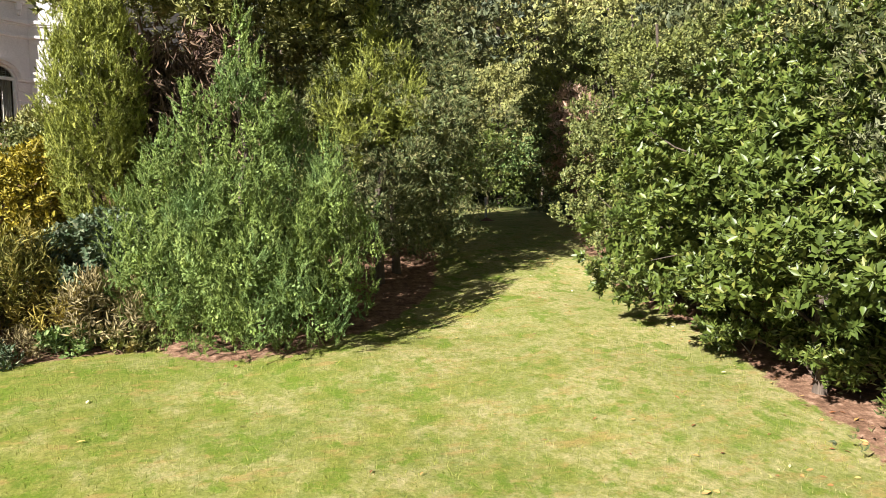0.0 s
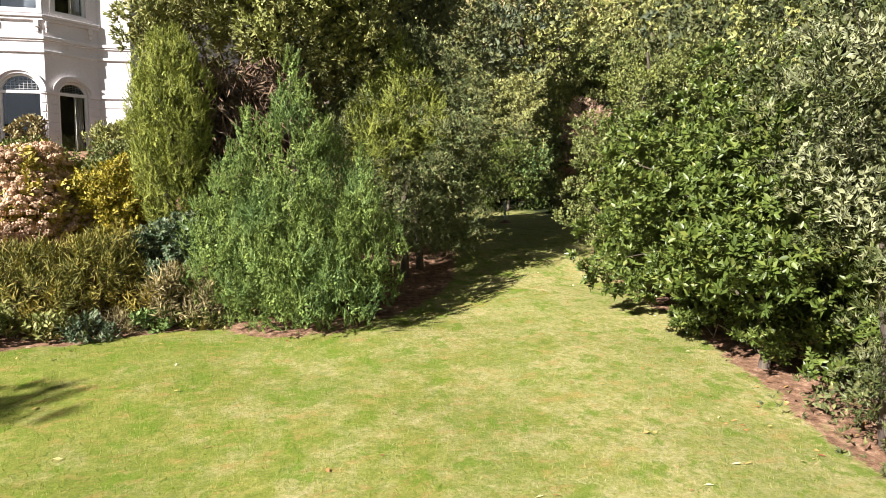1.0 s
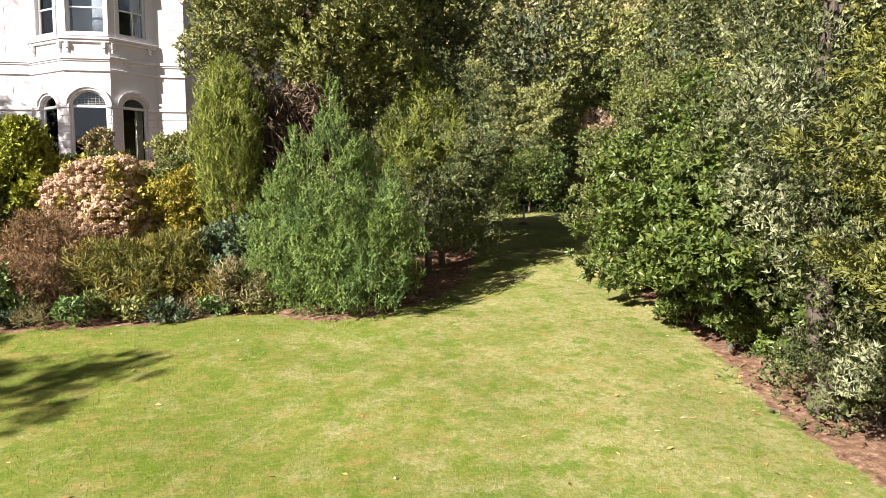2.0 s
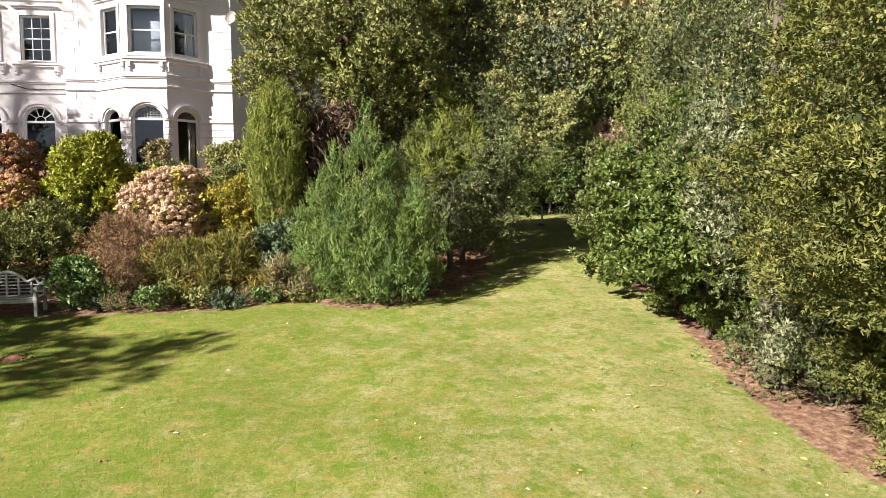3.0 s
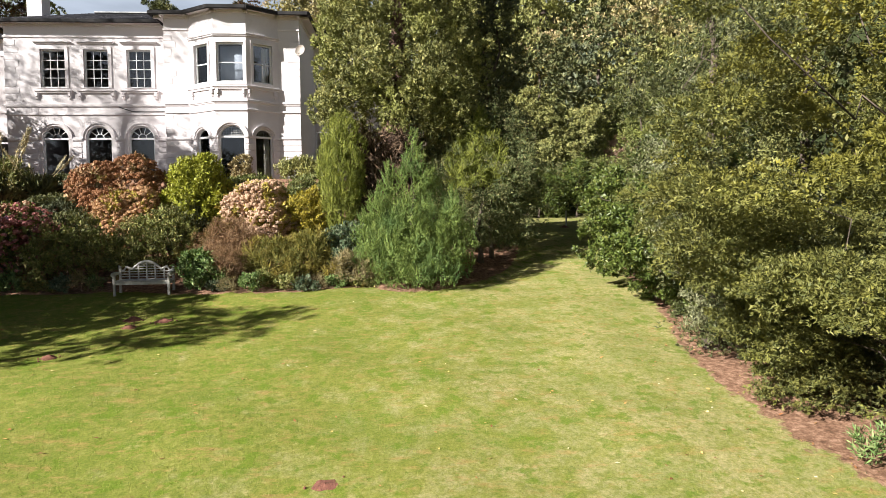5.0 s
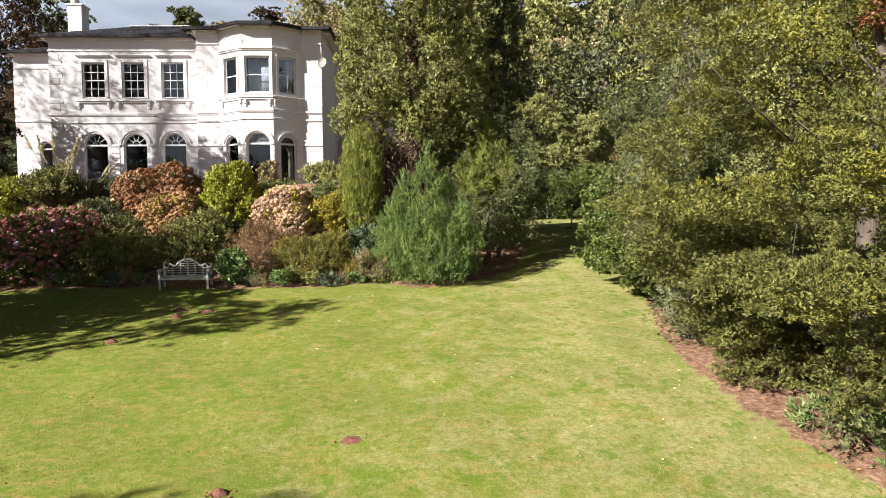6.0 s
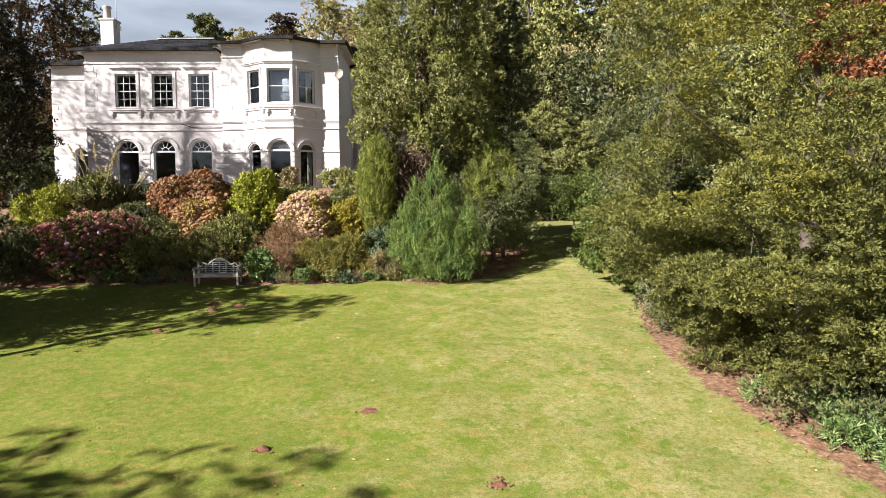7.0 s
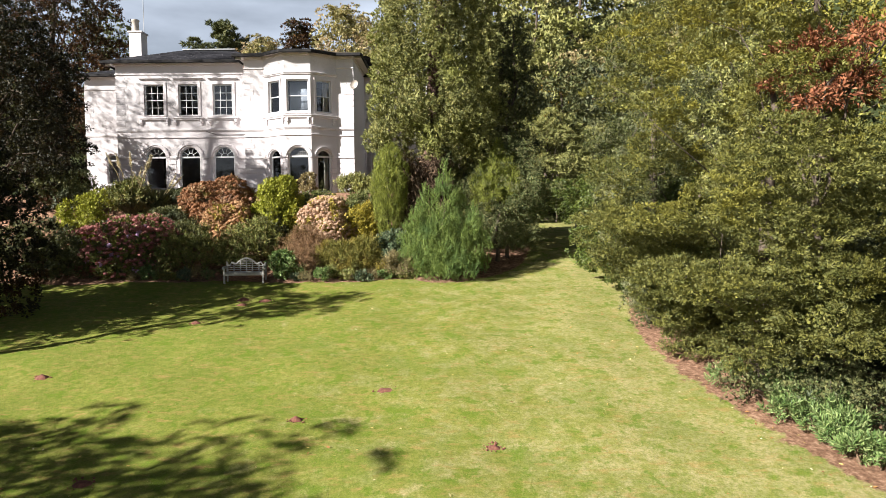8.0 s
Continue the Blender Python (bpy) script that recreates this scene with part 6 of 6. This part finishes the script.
shrub("brown_shrub", -6.5, 11.0, 1.25, 0.8, 1.75, "brown_leaf", "twiggy brown shrub going over", 1500, 110, 0.12, 0.13, lift=0.7)
shrub("rust_shrub", -6.3, 10.0, 0.65, 0.45, 1.15, "brown_leaf", "low rust-brown shrub at the border's edge", 700, 111, 0.10, 0.13, lift=0.7)
shrub("green_shrub", -7.1, 9.9, 0.75, 0.5, 1.15, "cover", "low green leafy shrub beside the bench", 800, 112, 0.12, 0.5)
shrub("grass_tangle", -5.0, 10.6, 1.0, 0.75, 1.25, "tangle", "yellow-green tangle of grasses and fern", 1100, 113, 0.16, 0.14, lift=0.7)
shrub("grass_tangle", -3.9, 10.9, 1.1, 0.8, 1.45, "tangle", "yellow-green tangle of grasses and fern", 1100, 114, 0.17, 0.13, lift=0.7)
shrub("ivy_mound", -2.7, 11.4, 1.0, 0.8, 1.5, "ivy", "grey-green ivy mound beside the cypress", 1100, 115, 0.09, 0.8, lift=0.2)
shrub("bramble", -2.2, 10.6, 1.0, 0.6, 0.9, "straw", "dry bramble and grass tangle", 700, 116, 0.16, 0.14, lift=0.6)
shrub("under_shrub", -11.3, 10.8, 1.6, 0.9, 1.9, "under", "dark undergrowth behind the bench", 1500, 117, 0.11, 0.4)
shrub("under_shrub", -9.0, 11.4, 1.5, 0.9, 2.1, "under", "dark undergrowth behind the bench", 1500, 118, 0.11, 0.4)
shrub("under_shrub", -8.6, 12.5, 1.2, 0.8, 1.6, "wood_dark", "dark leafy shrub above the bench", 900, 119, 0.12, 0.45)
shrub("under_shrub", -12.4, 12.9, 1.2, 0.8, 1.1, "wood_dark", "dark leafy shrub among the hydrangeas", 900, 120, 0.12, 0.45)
# dark shrubs filling the deep shade at this end of the bank
shrub("under_shrub", -16.8, 9.8, 1.4, 0.8, 1.7, "wood_dark", "dark shrub added to stand for deep shade on the bank", 1100, 134, 0.13, 0.45)
shrub("under_shrub", -18.5, 10.8, 2.2, 1.2, 2.2, "wood_dark", "dark shrub added to stand for deep shade on the bank", 1300, 121, 0.15, 0.45)
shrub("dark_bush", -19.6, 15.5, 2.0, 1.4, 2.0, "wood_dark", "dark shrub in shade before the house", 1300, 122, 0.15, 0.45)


# ferns, pampas and edging plants
def fern(x, y, size, seed, leaf="fern", dz=0.0, label="yellowing fern in the flower border"):
    rng = np.random.RandomState(seed)
    base = np.array(on_ground(x, y, dz))
    ob = thing("fern", base, label, "fern", "ferns in the border")
    for k in range(9):
        a = k * 0.7 + rng.uniform(-0.2, 0.2)
        s = np.linspace(0, 1, 14)
        out, up = size * 0.75 * s, size * (1.1 * s - 0.75 * s ** 2.2)
        path = base + np.stack([out * math.cos(a), out * math.sin(a), up], 1)
        tang = unit(np.gradient(path, axis=0))
        side = unit(np.cross(tang, [0, 0, 1.0]))
        ln = size * 0.24 * np.sin(np.clip(s * 1.05 + 0.12, 0, 1) * np.pi) + 0.01
        b = np.concatenate([path, path])
        w = np.concatenate([side + tang * 0.5, -side + tang * 0.5])
        v, f = leaf_arrays(b, w, np.tile([0, 0, 1.0], (28, 1)) + rng.normal(0, 0.15, (28, 3)), np.concatenate([ln, ln]), np.concatenate([ln, ln]) * 0.3)
        part_np("frond", v, f, M[leaf], ob)


for i, (x, y, s) in enumerate(((-4.5, 11.6, 1.1), (-3.9, 11.6, 1.15), (-3.4, 11.7, 1.0), (-4.2, 11.9, 1.0), (-6.4, 10.4, 0.6), (-5.6, 11.5, 0.9), (-4.4, 10.5, 0.7), (-12.2, 10.1, 0.7), (-5.4, 10.0, 0.6))):
    fern(x, y, s, 300 + i, dz=0.35 if s > 0.8 else 0.0)


def pampas(x, y, seed, n=7, h=2.3):
    rng = np.random.RandomState(seed)
    base = np.array(on_ground(x, y))
    ob = thing("pampas_grass", base, "clump of pampas grass with cream plumes", "ornamental grass")
    k = 420
    a = rng.uniform(0, 6.3, k)
    way = np.stack([np.cos(a) * rng.uniform(0.2, 0.9, k), np.sin(a) * rng.uniform(0.2, 0.9, k), np.ones(k)], 1)
    v, f = leaf_arrays(np.tile(base, (k, 1)) + rng.normal(0, 0.12, (k, 3)) * [1, 1, 0], way, rng.normal(size=(k, 3)), rng.uniform(0.6, 1.15, k), np.full(k, 0.016), 0.2, 0.45)
    part_np("blades", v, f, M["pampas"], ob)
    for i in range(n):
        a = rng.uniform(0, 6.3)
        tip = base + np.array([math.cos(a) * 0.9, math.sin(a) * 0.7, h * rng.uniform(0.75, 1.1)])
        path = limb_path(rng, base, tip, 6, 0.06, 0.02)
        stem = part_np("stem", *tube_arrays(path, [0.012] * 6, 5), M["straw"], ob)
        m = 220
        s = rng.uniform(0, 1, m)
        d = unit((path[-1] - path[-3])[None])
        at = path[-1] + d * (s[:, None] * 0.75 - 0.1)
        wv = unit(d + rng.normal(0, 0.38, (m, 3)))
        v, f = leaf_arrays(at, wv, rng.normal(size=(m, 3)), rng.uniform(0.1, 0.22, m) * (1.1 - 0.6 * s), np.full(m, 0.02))
        part_np("plume", v, f, M["plume"], stem)


pampas(-16.0, 15.0, 401, 9, 2.5)
pampas(-15.0, 15.4, 402, 4, 1.4)

# ground cover along the far side bed
rng = np.random.RandomState(500)
for i in range(64):
    y = -1.7 - 7.4 * ((i * 0.618) % 1.0)
    e = np.interp(y, [p[0] for p in RIGHT_EDGE], [p[1] for p in RIGHT_EDGE])
    x = e + 0.5 + 2.5 * ((i * 0.7549) % 1.0) ** 1.1
    shrub("ground_cover_plant", x, y, rng.uniform(0.42, 0.66), rng.uniform(0.4, 0.62), rng.uniform(0.5, 0.85), "cover", "leafy green ground cover plant with long leaves", 120, 520 + i, 0.125, 0.22, 8, 1.1, 0.7, "ground cover", n=4, group="ground cover along the bed")
# low rough plants along the border foot
for i in range(26):
    x = -14.5 + i * 0.5 + rng.uniform(-0.2, 0.2)
    if -9.9 < x < -7.4:
        continue
    y = np.interp(x, [p[0] for p in LEFT_EDGE], [p[1] for p in LEFT_EDGE]) + rng.uniform(0.1, 0.8)
    shrub("edging_plant", x, y, rng.uniform(0.25, 0.6), rng.uniform(0.2, 0.45), rng.uniform(0.18, 0.6), ("under", "ivy", "straw", "cover", "under")[i % 5], ("dull green plant at the border's edge", "ivy trailing at the border's edge", "dry grass tuft at the border's edge", "fresh green plant at the border's edge", "dull green plant at the border's edge")[i % 5],
          130, 560 + i, 0.1, 0.45 if i % 5 != 2 else 0.12, 6, 1.0, 0.5, "edging plant", n=4, group="plants along the border's foot")

# ---- bench ----
def bench(x, y, turn):
    z = float(gz(x, y))
    ob = thing("garden_bench", (x, y, z), "weathered grey teak bench with a curved scroll-top slatted back", "bench")
    m = Matrix.Translation((x, y, z)) @ Matrix.Rotation(radians(turn), 4, "Z")
    W = 0.83

    def slab(name, lo, hi, bev=0.006, rot=None):
        bm = bmesh.new()
        add_box(bm, lo, hi, bev)
        if rot is not None:
            bmesh.ops.transform(bm, matrix=rot, verts=bm.verts)
        bmesh.ops.transform(bm, matrix=m, verts=bm.verts)
        return part(name, bm, M["teak"], ob)

    for sx in (-1, 1):
        slab("front_leg", (sx * (W - 0.035) - 0.035, -0.30, -0.03), (sx * (W - 0.035) + 0.035, -0.23, 0.62))
        slab("back_leg", (sx * (W - 0.035) - 0.035, 0.22, -0.03), (sx * (W - 0.035) + 0.035, 0.29, 0.86))
        slab("side_rail", (sx * (W - 0.035) - 0.02, -0.23, 0.33), (sx * (W - 0.035) + 0.02, 0.22, 0.40))
        # rolled arm
        v, f = tube_arrays([(sx * (W - 0.01), yy, 0.62 + dz) for yy, dz in ((0.24, 0.02), (0.1, 0.03), (-0.1, 0.03), (-0.26, 0.02), (-0.34, 0.0))], [0.045, 0.05, 0.055, 0.065, 0.05], 10)
        bm = bmesh.new()
        vs = [bm.verts.new(m @ Vector(p)) for p in v]
        for q in f:
            bm.faces.new([vs[i] for i in q])
        bmesh.ops.holes_fill(bm, edges=[e for e in bm.edges if e.is_boundary])
        part("arm", bm, M["teak"], ob)
    slab("front_rail", (-W + 0.07, -0.29, 0.32), (W - 0.07, -0.25, 0.41))
    slab("back_rail", (-W + 0.07, 0.23, 0.36), (W - 0.07, 0.27, 0.46))
    for i in range(6):
        yy = -0.29 + i * 0.088
        slab("seat_slat", (-W + 0.02, yy, 0.412 + 0.004 * abs(i - 2.5)), (W - 0.02, yy + 0.074, 0.436 + 0.004 * abs(i - 2.5)), 0.004)
    # top rail: low at the ends, stepping up in scrolls to a centre arch
    def top(u):
        a = abs(u)
        if a < 0.42:
            return 0.80 + 0.24 * math.cos(a / 0.42 * math.pi / 2) ** 0.8
        if a < 0.62:
            return 0.80 + 0.07 * math.sin((a - 0.42) / 0.20 * math.pi / 2) ** 2
        return 0.87 - 0.13 * math.sin(min(1, (a - 0.62) / 0.19) * math.pi) + 0.03 * max(0, (a - 0.71) / 0.12)
    us = np.linspace(-W, W, 57)
    vs, fs = [], []
    for u in us:
        t = top(u)
        for yy, dz in ((0.23, 0.0), (0.23, -0.075), (0.275, -0.075), (0.275, 0.0)):
            vs.append(m @ Vector((u, yy, t + dz)))
    for i in range(len(us) - 1):
        for k in range(4):
            fs.append((i * 4 + k, i * 4 + (k + 1) % 4, i * 4 + 4 + (k + 1) % 4, i * 4 + 4 + k))
    fs += [(0, 1, 2, 3), (len(vs) - 1, len(vs) - 2, len(vs) - 3, len(vs) - 4)]
    part_np("top_rail", vs, fs, M["teak"], ob)
    for u in (-0.52, -0.25, 0.0, 0.25, 0.52):
        slab("back_upright", (u - 0.022, 0.235, 0.45), (u + 0.022, 0.27, top(u) - 0.05), 0.004)
    for zz, ww in ((0.53, 0.76), (0.61, 0.76), (0.69, 0.74), (0.77, 0.40), (0.85, 0.36), (0.92, 0.27)):
        slab("back_slat", (-ww, 0.243, zz - 0.013), (ww, 0.263, zz + 0.013), 0.003)
    return ob


bench(-8.66, 9.62, 4)

# ---- molehills ----
def molehill(x, y, r, h, seed):
    rng = np.random.RandomState(seed)
    ob = thing("molehill", on_ground(x, y), "small heap of fresh red earth on the lawn", "molehill", "molehills on the lawn")
    n, rings = 14, 6
    vs, fs = [], []
    for j in range(rings):
        s = j / (rings - 1)
        for i in range(n):
            a = 2 * math.pi * i / n
            rr = r * s * (1 + rng.uniform(-0.2, 0.2))
            px, py = x + rr * math.cos(a), y + rr * math.sin(a) * 0.8
            vs.append((px, py, float(gz(px, py)) - 0.012 + h * (1 - s ** 1.3) + rng.uniform(-0.012, 0.012) * (1 - s)))
    for j in range(rings - 1):
        for i in range(n):
            fs.append((j * n + i, j * n + (i + 1) % n, (j + 1) * n + (i + 1) % n, (j + 1) * n + i))
    part_np("mound", vs, fs, M["mole"], ob)
    for i in range(22 if h > 0.05 else 4):
        a, rr = rng.uniform(0, 6.3), r * rng.uniform(0.4, 1.5)
        px, py = x + rr * math.cos(a), y + rr * math.sin(a) * 0.8
        s = rng.uniform(0.012, 0.03)
        bm = bmesh.new()
        bmesh.ops.create_icosphere(bm, subdivisions=1, radius=s)
        for q in bm.verts:
            q.co = q.co * rng.uniform(0.7, 1.2) + Vector((px, py, float(gz(px, py)) + s * 0.3))
        part("clod", bm, M["mole"], ob)


for i, (x, y, r, h) in enumerate(MOLES := ((-3.56, -3.09, 0.16, 0.10), (0.75, -4.27, 0.17, 0.06), (-8.61, 4.14, 0.2, 0.10), (-7.0, 6.7, 0.26, 0.09), (-7.9, 6.9, 0.25, 0.12), (-7.7, 6.2, 0.22, 0.08), (-1.75, -1.45, 0.24, 0.04), (-10.8, -0.6, 0.2, 0.1), (-6.9, -5.6, 0.2, 0.06))):
    molehill(x, y, r, h, 600 + i)

# marker post on the far lawn, with a dark lump at its foot
mp_ = thing("marker_post", on_ground(7.7, 21.8), "thin grey marker post on the far lawn", "post")
bm = bmesh.new()
bx, by, bz = on_ground(7.7, 21.8)
add_box(bm, (bx - 0.035, by - 0.035, bz - 0.1), (bx + 0.035, by + 0.035, bz + 0.75), 0.01)
part("shaft", bm, M["post"], mp_)
molehill(7.3, 20.6, 0.22, 0.12, 640)

# ---- grass, fallen leaves and litter ----
rng = np.random.RandomState(700)


def inside_lawn(x, y, pad=0.15):
    return (y < np.interp(x, [p[0] for p in LEFT_EDGE], [p[1] for p in LEFT_EDGE]) - pad * 0) & (x < np.interp(y, [p[0] for p in RIGHT_EDGE], [p[1] for p in RIGHT_EDGE]) - pad)


k = 90000
x, y = rng.uniform(-13, 8.5, k), -10.5 + 20.5 * rng.uniform(0, 1, k) ** 1.0
ok = inside_lawn(x, y)
x, y = x[ok], y[ok]
b = np.stack([x, y, gz(x, y) - 0.005], 1)
n = len(x)
side = unit(np.stack([rng.normal(size=n), rng.normal(size=n), np.zeros(n)], 1)) * rng.uniform(0.003, 0.006, n)[:, None]
tip = np.stack([rng.normal(0, 0.5, n), rng.normal(0, 0.5, n), np.ones(n)], 1) * rng.uniform(0.02, 0.05, n)[:, None]
v = np.stack([b - side, b + side, b + tip], 1).reshape(-1, 3)
f = np.arange(3 * n).reshape(-1, 3)
tagged(part_np("grass", v, f, M["blade"], None), "short mown grass blades of the lawn", "grass", kind="stuff")
k = 5200
x, y = rng.uniform(-12, 8, k), rng.uniform(-9, 16, k)
near = np.interp(y, [p[0] for p in RIGHT_EDGE], [p[1] for p in RIGHT_EDGE]) - x
ok = inside_lawn(x, y, -0.9) & (rng.uniform(size=k) < 0.10 + 0.9 * np.exp(-np.abs(near) / 0.9))
x, y = x[ok], y[ok]
b = np.stack([x, y, gz(x, y) + 0.02], 1)
a = rng.uniform(0, 6.3, len(x))
v, f = leaf_arrays(b, np.stack([np.cos(a), np.sin(a), rng.normal(0.1, 0.15, len(x))], 1), np.tile([0, 0, 1.0], (len(x), 1)) + rng.normal(0, 0.3, (len(x), 3)), rng.uniform(0.05, 0.11, len(x)), rng.uniform(0.025, 0.05, len(x)), 0.3)
tagged(part_np("fallen_leaves", v, f, M["fallen"], None), "scattered dry fallen leaves on the grass", "fallen leaves", kind="stuff")
